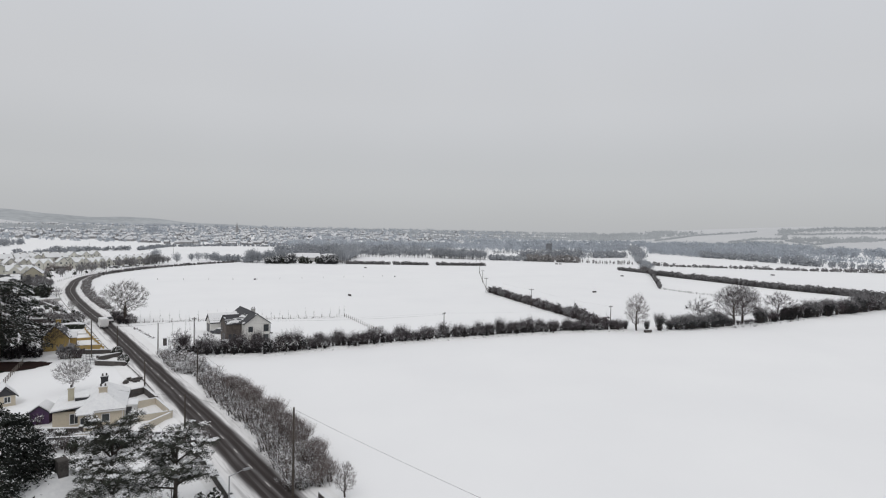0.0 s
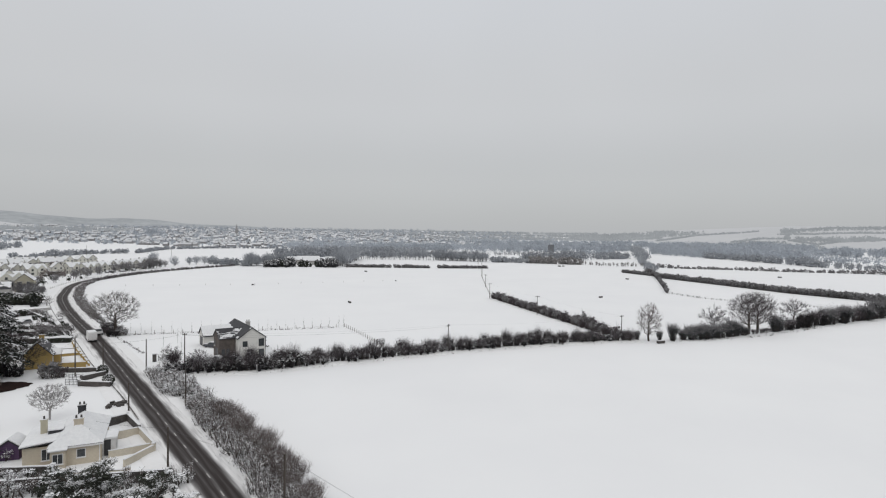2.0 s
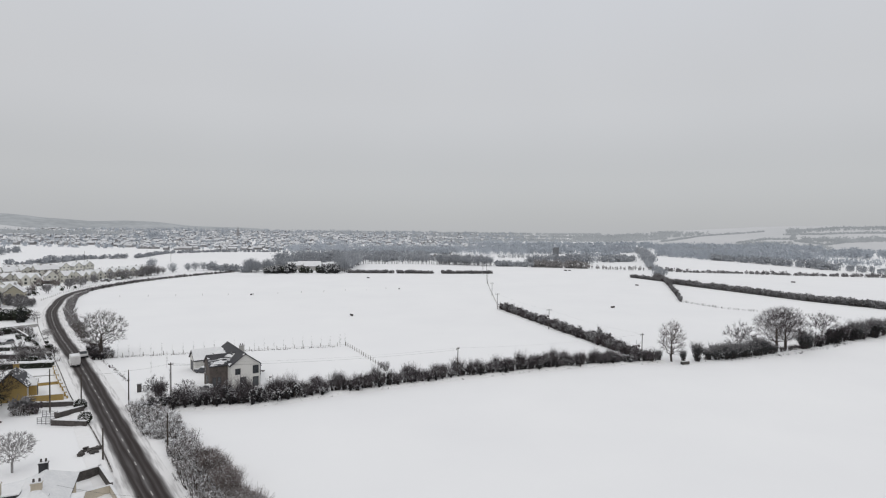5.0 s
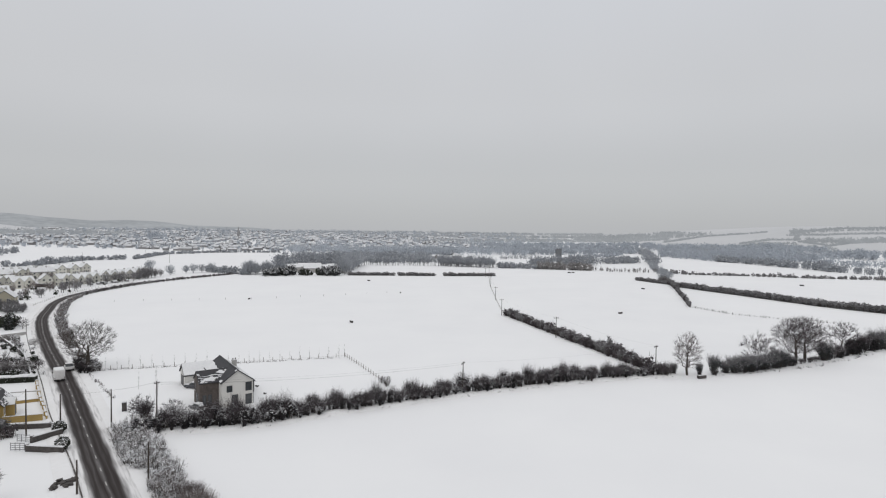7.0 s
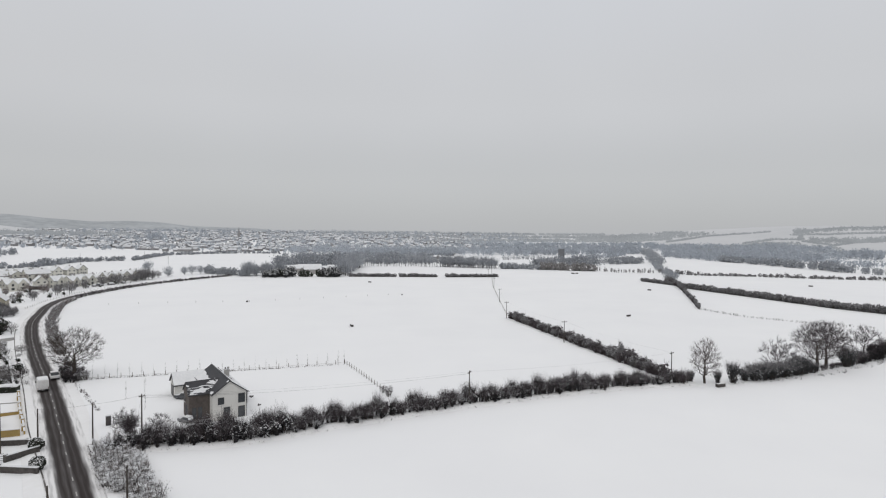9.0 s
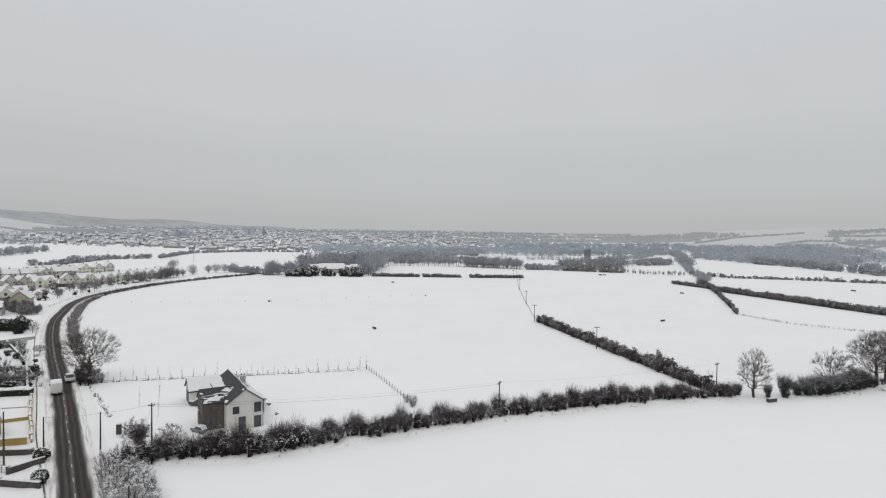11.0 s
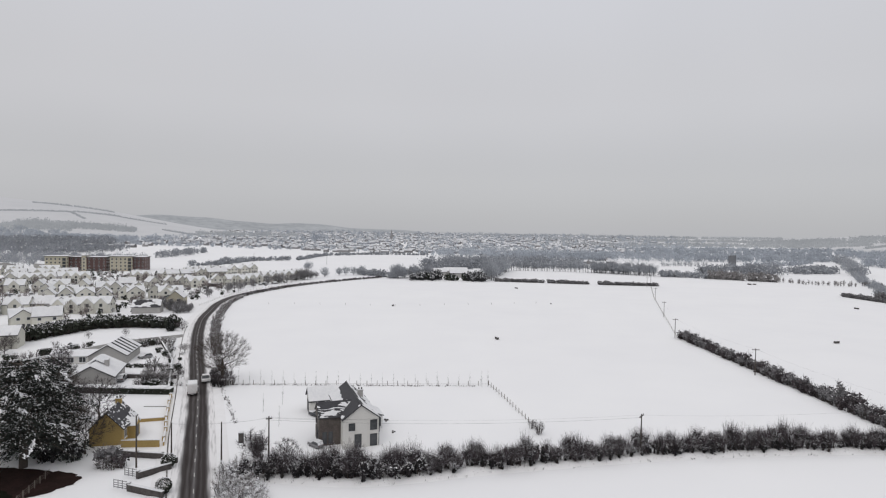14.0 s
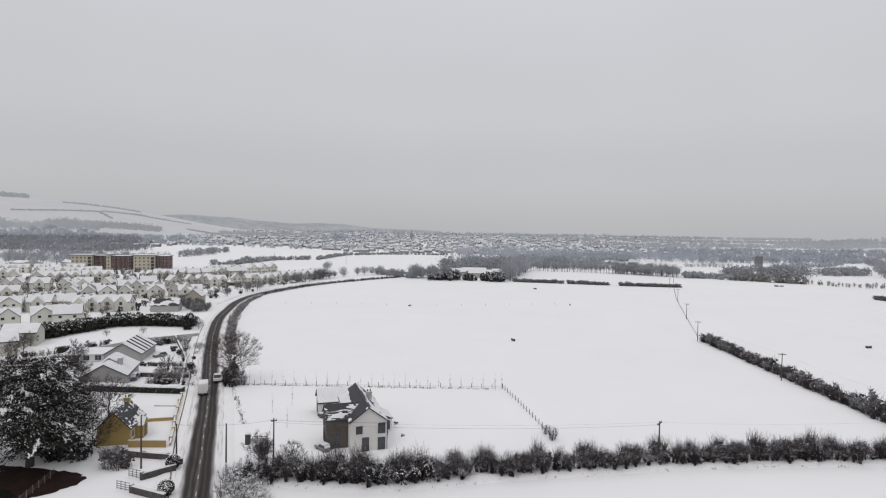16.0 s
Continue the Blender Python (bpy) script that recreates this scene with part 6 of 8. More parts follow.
def town(name, n, label, seed, area, rows=True):
    """Hundreds of far houses and terraces in one mesh: walls, snowy gable roofs and chimneys."""
    rnd = random.Random(seed)
    g = Geo()
    x0, x1, y0, y1 = area
    for i in range(n):
        x, y = rnd.uniform(x0, x1), y0 + (y1 - y0) * rnd.random() ** 1.3
        if rows:
            y = y0 + round((y - y0) / 30) * 30 + rnd.gauss(0, 1.5) + 16 * math.sin(x * 0.009)
            if y < np.interp(x, [p[0] for p in TOWN_EDGE], [p[1] for p in TOWN_EDGE]):
                continue
        a = rnd.choice((0.12, 0.12, -0.15, 0.45, 1.69)) + 0.25 * math.sin(x * 0.004)
        w, d, h, r = rnd.choice((7, 7, 8, 10, 16)) * rnd.uniform(0.85, 1.2), rnd.uniform(6, 8), rnd.uniform(2.8, 4.4), rnd.uniform(1.9, 2.8)
        z = land(x, y) - 0.3
        m = Matrix.Translation((x, y, z)) @ Matrix.Rotation(a, 4, "Z")
        w2, d2 = w / 2, d / 2
        v = [(-w2, -d2, 0), (w2, -d2, 0), (w2, d2, 0), (-w2, d2, 0), (-w2, -d2, h), (w2, -d2, h), (w2, d2, h), (-w2, d2, h), (-w2, 0, h + r), (w2, 0, h + r)]
        g.add([m @ Vector(p) for p in v], [(0, 1, 5, 4), (1, 2, 6, 9, 5), (2, 3, 7, 6), (3, 0, 4, 8, 7)], 0)
        o = 0.4
        v = [(-w2 - o, -d2 - o, h - 0.1), (w2 + o, -d2 - o, h - 0.1), (w2 + o, 0, h + r + 0.2), (-w2 - o, 0, h + r + 0.2), (w2 + o, d2 + o, h - 0.1), (-w2 - o, d2 + o, h - 0.1)]
        g.add([m @ Vector(p) for p in v], [(0, 1, 2, 3), (3, 2, 4, 5)], 1)
        for c in [-w2 + 0.8 + q * 8.5 for q in range(max(1, int(w / 8.5)))]:
            v = [(c + dx, dy, h + r + dz) for dz in (-0.5, 1.3) for dx, dy in ((-0.5, -0.5), (0.5, -0.5), (0.5, 0.5), (-0.5, 0.5))]
            g.add([m @ Vector(p) for p in v], [(0, 1, 5, 4), (1, 2, 6, 5), (2, 3, 7, 6), (3, 0, 4, 7), (4, 5, 6, 7)], 0)
    return tagged(g.ob(name, [TOWN_WALL, TOWN_ROOF]), label, "houses", kind="stuff")


town("town_houses", 1150, "town of small houses and terraces with snow-covered roofs", 1, (-820, 210, 940, 1750))
town("town_houses", 460, "far town terraces under snow", 2, (-1050, 360, 1500, 2350))
town("town_houses", 150, "scattered snowy houses among trees below the hill", 3, (-1120, -660, 780, 1200), False)
town("town_houses", 24, "scattered snowy houses beyond the fields", 4, (-60, 120, 780, 1010), False)

# ---- buildings ----


def window(parent, m, w, h, frame_mat, bars=1, name="window", sill=True):
    """A window on a wall: m puts its middle on the wall's face, x along the wall, y outwards."""
    e = new(name)
    e.parent, e.matrix_basis, e.empty_display_size = parent, m, 0.2
    g = Geo()
    t, o = 0.07, 0.06
    g.box(-w / 2 - t, 0, -h / 2 - t, -w / 2, o, h / 2 + t).box(w / 2, 0, -h / 2 - t, w / 2 + t, o, h / 2 + t)
    g.box(-w / 2, 0, h / 2, w / 2, o, h / 2 + t).box(-w / 2, 0, -h / 2 - t, w / 2, o, -h / 2)
    for i in range(bars):
        x = -w / 2 + w * (i + 1) / (bars + 1)
        g.box(x - 0.03, 0.005, -h / 2, x + 0.03, o - 0.01, h / 2)
    part("frame", g, frame_mat, e)
    part("pane", Geo().box(-w / 2, -0.03, -h / 2, w / 2, 0.018, h / 2), GLASS, e)
    if sill:
        part("sill", Geo().box(-w / 2 - 0.12, 0, -h / 2 - t - 0.07, w / 2 + 0.12, 0.14, -h / 2 - t), FRAME_WHITE, e)
    return e


def face(x, y, z, turn):
    """A wall's face: turn is the heading, in degrees, of its outward normal from -y."""
    return pose(x, y, z, 0, 0, turn) @ pose(0, 0, 0, 0, 0, 180)


def gable_walls(w, d, eave, top, y0=0.0):
    """A closed shell with a gable at y0 and at y0 + d."""
    w2 = w / 2
    v = []
    for y in (y0, y0 + d):
        v += [(-w2, y, -0.2), (w2, y, -0.2), (w2, y, eave), (0, y, top), (-w2, y, eave)]
    return Geo().add(v, [(0, 1, 2, 3, 4), (9, 8, 7, 6, 5), (1, 6, 7, 2), (0, 4, 9, 5), (2, 7, 8, 3), (4, 3, 8, 9)])


def roof_slope(w, d, eave, top, side, y0=0.0, over=0.3, lift=0.0, inset=0.0):
    """The four corners of one slope of a gable roof; side 1 is +x."""
    w2 = w / 2
    k = (top - eave) / w2
    xo = w2 + over - inset
    ze, zt = eave - k * (over - inset) + lift, top + lift
    a, b = y0 - over + inset, y0 + d + over - inset
    q = [(side * xo, a, ze), (side * xo, b, ze), (0, b, zt), (0, a, zt)]
    return q if side > 0 else q[::-1]


def snow_patches(quad, seed, keep, cells=(16, 22), thick=0.07, scale=0.55, veins=0.0):
    """A broken layer of snow on a slope, in cells that a noise leaves standing."""
    q = [Vector(p) for p in quad]
    g = Geo()
    nx, ny = cells
    at = lambda u, v: q[0].lerp(q[1], u).lerp(q[3].lerp(q[2], u), v)
    up = (q[1] - q[0]).cross(q[3] - q[0]).normalized() * thick
    for i in range(nx):
        for j in range(ny):
            c = at((i + 0.5) / nx, (j + 0.5) / ny)
            n = noise.noise((c.x * scale + seed, c.y * scale, c.z * scale * 2.2))
            if veins:
                a, b = i / nx, j / ny
                w = noise.noise((a * 2.5, b * 2.5, seed))
                n = 0.75 * noise.noise((a * 2.4 + 0.9 * w, b * 9.5 + 4.2 * a + 3.4 * w, seed + 4)) + 0.35 * noise.noise((a * 9, b * 14, seed)) + veins
            if n + keep(i / nx, j / ny) > 0:
                p = [at(u / nx, v / ny) for u, v in ((i, j), (i + 1, j), (i + 1, j + 1), (i, j + 1))]
                g.add(p + [x + up for x in p], [(4, 5, 6, 7), (0, 1, 5, 4), (1, 2, 6, 5), (2, 3, 7, 6), (3, 0, 4, 7)])
    return g


def broken_snow(geo, parent):
    return tagged(part("roof_snow", geo, ROOF_SNOW, parent), kind="stuff")


def chimney(parent, x, y, z0, z1, w, d, mat, pots=2, cap=True):
    e = part("chimney", Geo().box(x - w / 2, y - d / 2, z0, x + w / 2, y + d / 2, z1).box(x - w / 2 - 0.06, y - d / 2 - 0.06, z1 - 0.16, x + w / 2 + 0.06, y + d / 2 + 0.06, z1 - 0.02), mat, parent)
    for i in range(pots):
        px = x + (i - (pots - 1) / 2) * w * 0.55
        part("chimney_pot", Geo().tube((px, y, z1 - 0.02), (px, y, z1 + 0.42), 0.13, 0.10, 8, 0, True), DARK_STONE, e)
    if cap:
        part("snow_cap", Geo().box(x - w / 2 - 0.03, y - d / 2 - 0.03, z1, x + w / 2 + 0.03, y + d / 2 + 0.03, z1 + 0.07), ROOF_SNOW, e)
    return e


def gable_house(name, m, w, d, eave, top, wall_mat, label, group="", snow=1, over=0.3, category="house"):
    """Walls, two roof slopes and their snow; the front gable stands at y = 0."""
    e = thing(name, m, label, category, group)
    part("wall", gable_walls(w, d, eave, top), wall_mat, e)
    for s in (1, -1):
        r = part("roof_slope", Geo().slab(roof_slope(w, d, eave, top, s, 0, over, 0.01), 0.14), SLATE, e)
        if snow:
            part("roof_snow", Geo().slab(roof_slope(w, d, eave, top, s, 0, over, 0.20, 0.05), 0.12), ROOF_SNOW, r)
    return e


# the white house in the field
HOUSE = pose(-27.35, 145.6, 0, 0, 0, 28.0)
e = thing("white_house", HOUSE, "white two-storey house with stone wing and slate roof under patchy snow", "house")
part("main_wall", gable_walls(6.0, 15.0, 4.85, 7.05), WHITE_WALL, e)
sl = part("roof_slope", Geo().slab(roof_slope(6.0, 15.0, 4.85, 7.05, -1, 0, 0.22, 0.01), 0.15), SLATE, e)
broken_snow(snow_patches(roof_slope(6.0, 15.0, 4.85, 7.05, -1, 0, 0.18, 0.172), 4.0, lambda u, v: 9.0 * (v - 0.55 + 0.35 * (u - 0.6)) if u > 0.3 else -0.6, (80, 36)), sl)
sl = part("roof_slope", Geo().slab(roof_slope(6.0, 15.0, 4.85, 7.05, 1, 0, 0.22, 0.01), 0.15), SLATE, e)
broken_snow(snow_patches(roof_slope(6.0, 15.0, 4.85, 7.05, 1, 0, 0.18, 0.172), 9.0, lambda u, v: 0.22 - 0.5 * (v > 0.8), (70, 26)), sl)
part("ridge", Geo().box(-0.14, -0.22, 7.16, 0.14, 15.22, 7.28), SLATE, e)
# the wing runs to the left, with its own ridge across
wing = gable_walls(5.2, 3.6, 4.75, 6.6)
wing_m = pose(-3.0, 5.0, 0, 0, 0, 90)
g = Geo().add([wing_m @ Vector(p) for p in wing.v], wing.f)
part("stone_wing_wall", g, STONE, e, "stone-clad wing wall")
for s in (1, -1):
    q = [wing_m @ Vector(p) for p in roof_slope(5.2, 6.2, 4.75, 6.6, s, -2.6, 0.2, 0.01)]
    sl = part("roof_slope", Geo().slab(q, 0.14), SLATE, e)
    q = [wing_m @ Vector(p) for p in roof_slope(5.2, 6.2, 4.75, 6.6, s, -2.6, 0.16, 0.16)]
    broken_snow(snow_patches(q, 2.3 + s, lambda u, v: -0.7 * (v < 0.14) + 0.12 - 0.9 * max(0.0, abs(u - 0.5) - 0.22) - 0.5 * (v > 0.97), (120, 64), 0.05, 0.75, 0.001), sl)
for x, z, w, h, bars in ((-1.55, 3.55, 0.95, 1.15, 0), (-0.5, 1.15, 1.05, 2.15, 1), (2.15, 3.65, 1.1, 1.6, 0), (2.15, 1.1, 1.1, 1.9, 0)):
    window(e, face(x, 0, z, 0), w, h, FRAME_DARK, bars, sill=h < 1.5)
for y, z, w, h in ((0.7, 3.65, 0.9, 1.6), (0.7, 1.1, 0.9, 1.9), (6.0, 1.3, 1.4, 1.3), (11.0, 3.6, 1.1, 1.1)):
    window(e, face(3.0, y, z, 90), w, h, FRAME_DARK, 0)
for y, z, w, h in ((4.0, 1.25, 0.7, 2.2), (5.2, 1.25, 0.7, 2.2), (6.4, 3.4, 0.7, 1.2)):
    window(e, face(-6.6, y, z, 270), w, h, FRAME_DARK, 0)
for x in (-5.7, -4.7):
    window(e, face(x, 2.4, 1.3, 0), 0.6, 2.0, FRAME_DARK, 0, sill=False)
chimney(e, 1.5, 8.6, 5.6, 7.35, 0.9, 0.7, GREY_WALL, 2)
part("balcony_post", Geo().box(3.08, -0.02, 2.3, 3.2, 0.1, 4.7), FRAME_DARK, e)
part("gutter", Geo().tube((3.22, -0.2, 4.72), (3.22, 15.2, 4.72), 0.07, 0.07, 6), FRAME_DARK, e)
part("downpipe", Geo().tube((3.1, 0.05, 0), (3.1, 0.05, 4.7), 0.045, 0.045, 6), FRAME_DARK, e)
sun_e = part("sunroom_wall", Geo().box(3.0, 8.0, 0, 5.6, 12.4, 2.3), FRAME_WHITE, e, "glazed white sunroom")
part("sunroom_roof", Geo().slab([(5.8, 7.8, 2.3), (5.8, 12.6, 2.3), (2.95, 12.6, 3.5), (2.95, 7.8, 3.5)], 0.1), GLASS, sun_e)
broken_snow(snow_patches([(5.8, 7.8, 2.41), (5.8, 12.6, 2.41), (2.95, 12.6, 3.61), (2.95, 7.8, 3.61)], 3.0, lambda u, v: 0.35, (16, 12), 0.05), sun_e)
for y in (8.6, 9.7, 10.8, 11.8):
    window(sun_e, face(5.6, y, 1.2, 90), 0.8, 1.6, FRAME_WHITE, 0, "glazing", False)
window(sun_e, face(4.3, 8.0, 1.2, 0), 2.0, 1.6, FRAME_WHITE, 2, "glazing", False)

# garage behind it
e = gable_house("garage", pose(-43.2, 161.9, 0, 0, 0, -62), 5.2, 8.0, 2.7, 4.6, WHITE_WALL, "white rendered garage with thick snow on its roof", category="garage")
part("garage_door", Geo().box(-1.5, -0.07, 0, 1.2, -0.005, 2.2), FRAME_DARK, e)
window(e, face(3.3, 4.0, 1.5, 90), 0.8, 0.9, FRAME_DARK, 0)

# ochre house
e = gable_house("ochre_house", pose(-68.9, 138.4, 0, 0, 0, 22), 5.0, 7.2, 2.8, 5.4, YELLOW_WALL, "ochre yellow cottage with dark slate roof flecked with snow", snow=0)
for s in (1, -1):
    broken_snow(snow_patches(roof_slope(5.0, 7.2, 2.8, 5.4, s, 0, 0.25, 0.155), 6.0 + s, lambda u, v: -0.42 + 0.3 * (u > 0.8) + 0.45 * ((v if s < 0 else 1 - v) > 0.72), (54, 34), 0.05, 1.7), e)
chimney(e, 0, 6.4, 4.8, 6.1, 0.9, 0.6, YELLOW_WALL, 2)
window(e, face(2.5, 1.4, 1.45, 90), 1.1, 1.2, FRAME_WHITE, 1)
porch = part("porch_wall", Geo().add([(x + 2.5, y + 4.0, z) for x, y, z in [(0, -1.2, 0), (1.2, -1.2, 0), (1.2, 1.2, 0), (0, 1.2, 0), (0, -1.2, 2.2), (1.2, -1.2, 2.2), (1.2, 1.2, 2.2), (0, 1.2, 2.2), (1.2, 0, 3.2), (0, 0, 3.2)]], [(0, 1, 5, 4), (1, 2, 6, 8, 5), (2, 3, 7, 6), (4, 5, 8, 9), (6, 7, 9, 8)]), YELLOW_WALL, e)
part("porch_snow", Geo().slab([(3.85, 2.6, 2.2), (3.85, 4.0, 3.3), (1.5, 4.0, 3.3), (1.5, 2.6, 2.2)], 0.12).slab([(1.5, 5.4, 2.2), (1.5, 4.0, 3.3), (3.85, 4.0, 3.3), (3.85, 5.4, 2.2)], 0.12), ROOF_SNOW, porch)
part("porch_door", Geo().box(3.69, 3.5, 0, 3.75, 4.5, 2.05), FRAME_DARK, porch)

# its terrace and garden walls
def wall_run(name, pts, high, thick, mat, label, cap=0.09, pillars=(), z=0.0):
    """A garden wall along a line, with snow on top."""
    x0, y0 = pts[0]
    e = thing(name, pose(x0, y0, z), label, "wall")
    for (xa, ya), (xb, yb) in zip(pts, pts[1:]):
        d = math.hypot(xb - xa, yb - ya)
        m = Matrix.Translation((xa - x0, ya - y0, 0)) @ Matrix.Rotation(math.atan2(yb - ya, xb - xa), 4, "Z")
        h = thick / 2
        w = part("wall_length", Geo().box(-h, -h, -0.15, d + h - 0.004, h, high), mat, e)
        w.matrix_basis = m
        s = part("snow_cap", Geo().box(-h - 0.02, -h - 0.03, high, d + h + 0.02, h + 0.03, high + cap), ROOF_SNOW, w)
    for x, y in pillars:
        p = part("pillar", Geo().box(x - x0 - 0.2, y - y0 - 0.2, -0.1, x - x0 + 0.2, y - y0 + 0.2, high + 0.2), mat, e)
        part("snow_cap", Geo().box(x - x0 - 0.22, y - y0 - 0.22, high + 0.2, x - x0 + 0.22, y - y0 + 0.22, high + 0.34), ROOF_SNOW, p)
    return e


wall_run("terrace_wall", [(-65.9, 138.3), (-60.2, 139.6)], 1.15, 0.22, YELLOW_WALL, "ochre painted terrace wall capped with snow", 0.06)
wall_run("garden_wall", [(-59.6, 140.0), (-63.4, 146.0), (-67.2, 151.6), (-71.5, 158.6), (-75.4, 165.0)], 0.7, 0.22, YELLOW_WALL, "ochre stepped garden wall beside the footpath", 0.05, [(-60.9, 141.9), (-63.4, 146.0), (-65.3, 148.8), (-67.2, 151.6), (-70.0, 156.2), (-72.8, 160.6), (-75.2, 164.7)])
wall_run("terrace_wall", [(-71.6, 149.6), (-67.4, 151.5)], 0.6, 0.2, YELLOW_WALL, "ochre cross wall in the snowy garden", 0.05)
wall_run("terrace_wall", [(-76.5, 158.0), (-72.0, 158.9)], 0.16, 0.14, GREY_WALL, "low kerb wall in the snowy garden", 0.06)
wall_run("boundary_wall", [(-64.6, 135.2), (-60.5, 135.1), (-56.4, 135.3), (-53.4, 134.2)], 0.9, 0.35, DARK_STONE, "dark stone boundary wall topped with snow", 0.1)
wall_run("entrance_wall", [(-55.3, 128.4), (-52.9, 131.9)], 0.95, 0.4, DARK_STONE, "dark stone entrance wall with snow cap", 0.1, [(-55.4, 128.3)])
wall_run("entrance_wall", [(-53.9, 124.6), (-48.3, 123.5)], 0.95, 0.4, DARK_STONE, "dark stone entrance wall with snow cap", 0.1, [(-54.0, 124.6)])


def bar_gate(x, y, turn, w, label, mat):
    e = thing("gate", pose(x, y, 0, 0, 0, turn), label, "gate")
    for z in (0.25, 0.55, 0.85, 1.2):
        part("rail", Geo().box(0, -0.025, z - 0.04, w, 0.025, z + 0.04), mat, e)
    for k in range(4):
        part("upright", Geo().box(k * (w - 0.08) / 3, -0.03, 0.1, k * (w - 0.08) / 3 + 0.08, 0.03, 1.3), mat, e)
    return e


bar_gate(-55.7, 128.4, 170, 2.3, "open grey metal gate standing in snow", STEEL)
bar_gate(-54.4, 124.7, 172, 2.3, "open grey metal gate standing in snow", STEEL)
bar_gate(-47.2, 144.1, 20, 2.4, "metal farm gate beside a dark box", FRAME_DARK)

rc = random.Random(31)
e = thing("hedge_snow", pose(-101.5, 164.4, 1.25), "thick snow lying on a clipped hedge", "snow")
for x, y, a in along([(-101.5, 164.4), (-90.5, 165.6), (-77.4, 167.5)], 0.9):
    h = rc.uniform(0.14, 0.3)
    shared("snow_lump", Geo().add([(-0.6, -1.08, 0), (0.6, -1.02, 0), (0.6, 1.02, 0), (-0.6, 1.08, 0), (-0.5, -0.85, h), (0.5, -0.9, h * 0.9), (0.5, 0.85, h), (-0.5, 0.9, h * 0.95)], [(0, 1, 5, 4), (1, 2, 6, 5), (2, 3, 7, 6), (3, 0, 4, 7), (4, 5, 6, 7), (3, 2, 1, 0)]).mesh("snow_lump", [ROOF_SNOW]), e, pose(x + 101.5, y - 164.4, rc.uniform(-0.06, 0.06), 0, 0, math.degrees(a)))

# cream bungalow
BUNG = pose(-33.4, 88.4, 0, 0, 0, 19)
e = thing("cream_bungalow", BUNG, "cream bungalow with thick snow on its hipped roofs", "house")


def hip(g, x0, y0, x1, y1, z0, z1, o=0.35, t=0.0):
    """A hipped roof over a rectangle."""
    x0, y0, x1, y1 = x0 - o, y0 - o, x1 + o, y1 + o
    k = min(x1 - x0, y1 - y0) / 2
    if x1 - x0 > y1 - y0:
        a, b = (x0 + k, (y0 + y1) / 2, z1), (x1 - k, (y0 + y1) / 2, z1)
        f = [(0, 1, 5, 4), (1, 2, 5), (2, 3, 4, 5), (3, 0, 4), (3, 2, 1, 0)]
    else:
        a, b = ((x0 + x1) / 2, y0 + k, z1), ((x0 + x1) / 2, y1 - k, z1)
        f = [(0, 1, 4), (1, 2, 5, 4), (2, 3, 5), (3, 0, 4, 5), (3, 2, 1, 0)]
    return g.add([(x0, y0, z0), (x1, y0, z0), (x1, y1, z0), (x0, y1, z0), a, b], f)


part("wall", Geo().box(-5.6, 0.3, -0.1, -0.3, 10.6, 2.35), CREAM_WALL, e)
part("wing_wall", Geo().box(-8.7, 1.7, -0.1, -5.6, 9.6, 2.3), CREAM_WALL, e)
bay = part("bay_wall", Geo().box(-5.55, -0.35, -0.1, -3.95, 0.3, 2.2), CREAM_WALL, e)
part("bay_snow", Geo().slab([(-5.75, -0.6, 2.2), (-3.75, -0.6, 2.2), (-3.75, 0.6, 2.5), (-5.75, 0.6, 2.5)], 0.16), ROOF_SNOW, bay)
part("roof", hip(Geo(), -5.6, 0.3, -0.3, 10.6, 2.36, 4.3), SLATE, e)
part("roof_snow", hip(Geo(), -5.6, 0.3, -0.3, 10.6, 2.52, 4.52, 0.33), ROOF_SNOW, e)
part("wing_roof", Geo().slab([(-9.0, 1.4, 2.34), (-5.2, 1.4, 2.75), (-5.2, 9.9, 2.75), (-9.0, 9.9, 2.34)], 0.12), SLATE, e)
part("wing_snow", Geo().slab([(-8.97, 1.43, 2.475), (-5.2, 1.43, 2.885), (-5.2, 9.87, 2.885), (-8.97, 9.87, 2.475)], 0.14), ROOF_SNOW, e)
part("fascia", Geo().box(-5.95, -0.07, 2.25, 0.05, -0.02, 2.46), FRAME_WHITE, e)
chimney(e, -2.95, 2.9, 4.0, 5.05, 1.0, 0.6, CREAM_WALL, 2)
chimney(e, -3.3, 8.6, 3.6, 5.2, 0.9, 0.6, SLATE, 2)
chimney(e, -7.1, 5.6, 2.6, 4.6, 0.7, 0.55, STRAW_WALL, 1)
dormer = part("dormer", Geo().box(-6.5, 4.5, 2.8, -4.9, 5.6, 3.35), SLATE, e)
part("dormer_snow", Geo().box(-6.55, 4.45, 3.35, -4.85, 5.65, 3.5), ROOF_SNOW, dormer)
part("roof_light", Geo().slab([(-1.75, 1.9, 3.62), (-1.2, 1.9, 3.22), (-1.2, 2.6, 3.22), (-1.75, 2.6, 3.62)], 0.08), GLASS, e)
window(bay, face(-4.75, -0.35, 1.2, 0), 1.0, 1.15, FRAME_WHITE, 1)
window(e, face(-2.4, 0.3, 1.4, 0), 0.85, 0.95, FRAME_WHITE, 0)
window(e, face(-6.2, 1.7, 1.25, 0), 1.0, 1.3, FRAME_WHITE, 1)
part("downpipe", Geo().tube((-0.42, 0.24, 0), (-0.42, 0.24, 2.4), 0.05, 0.05, 6), FRAME_WHITE, e)
porch = part("porch_wall", Geo().box(-0.3, 2.0, -0.1, 1.2, 4.6, 2.2), FRAME_WHITE, e, "white porch")
part("porch_snow", Geo().box(-0.3, 1.8, 2.2, 1.4, 4.8, 2.42), ROOF_SNOW, porch)
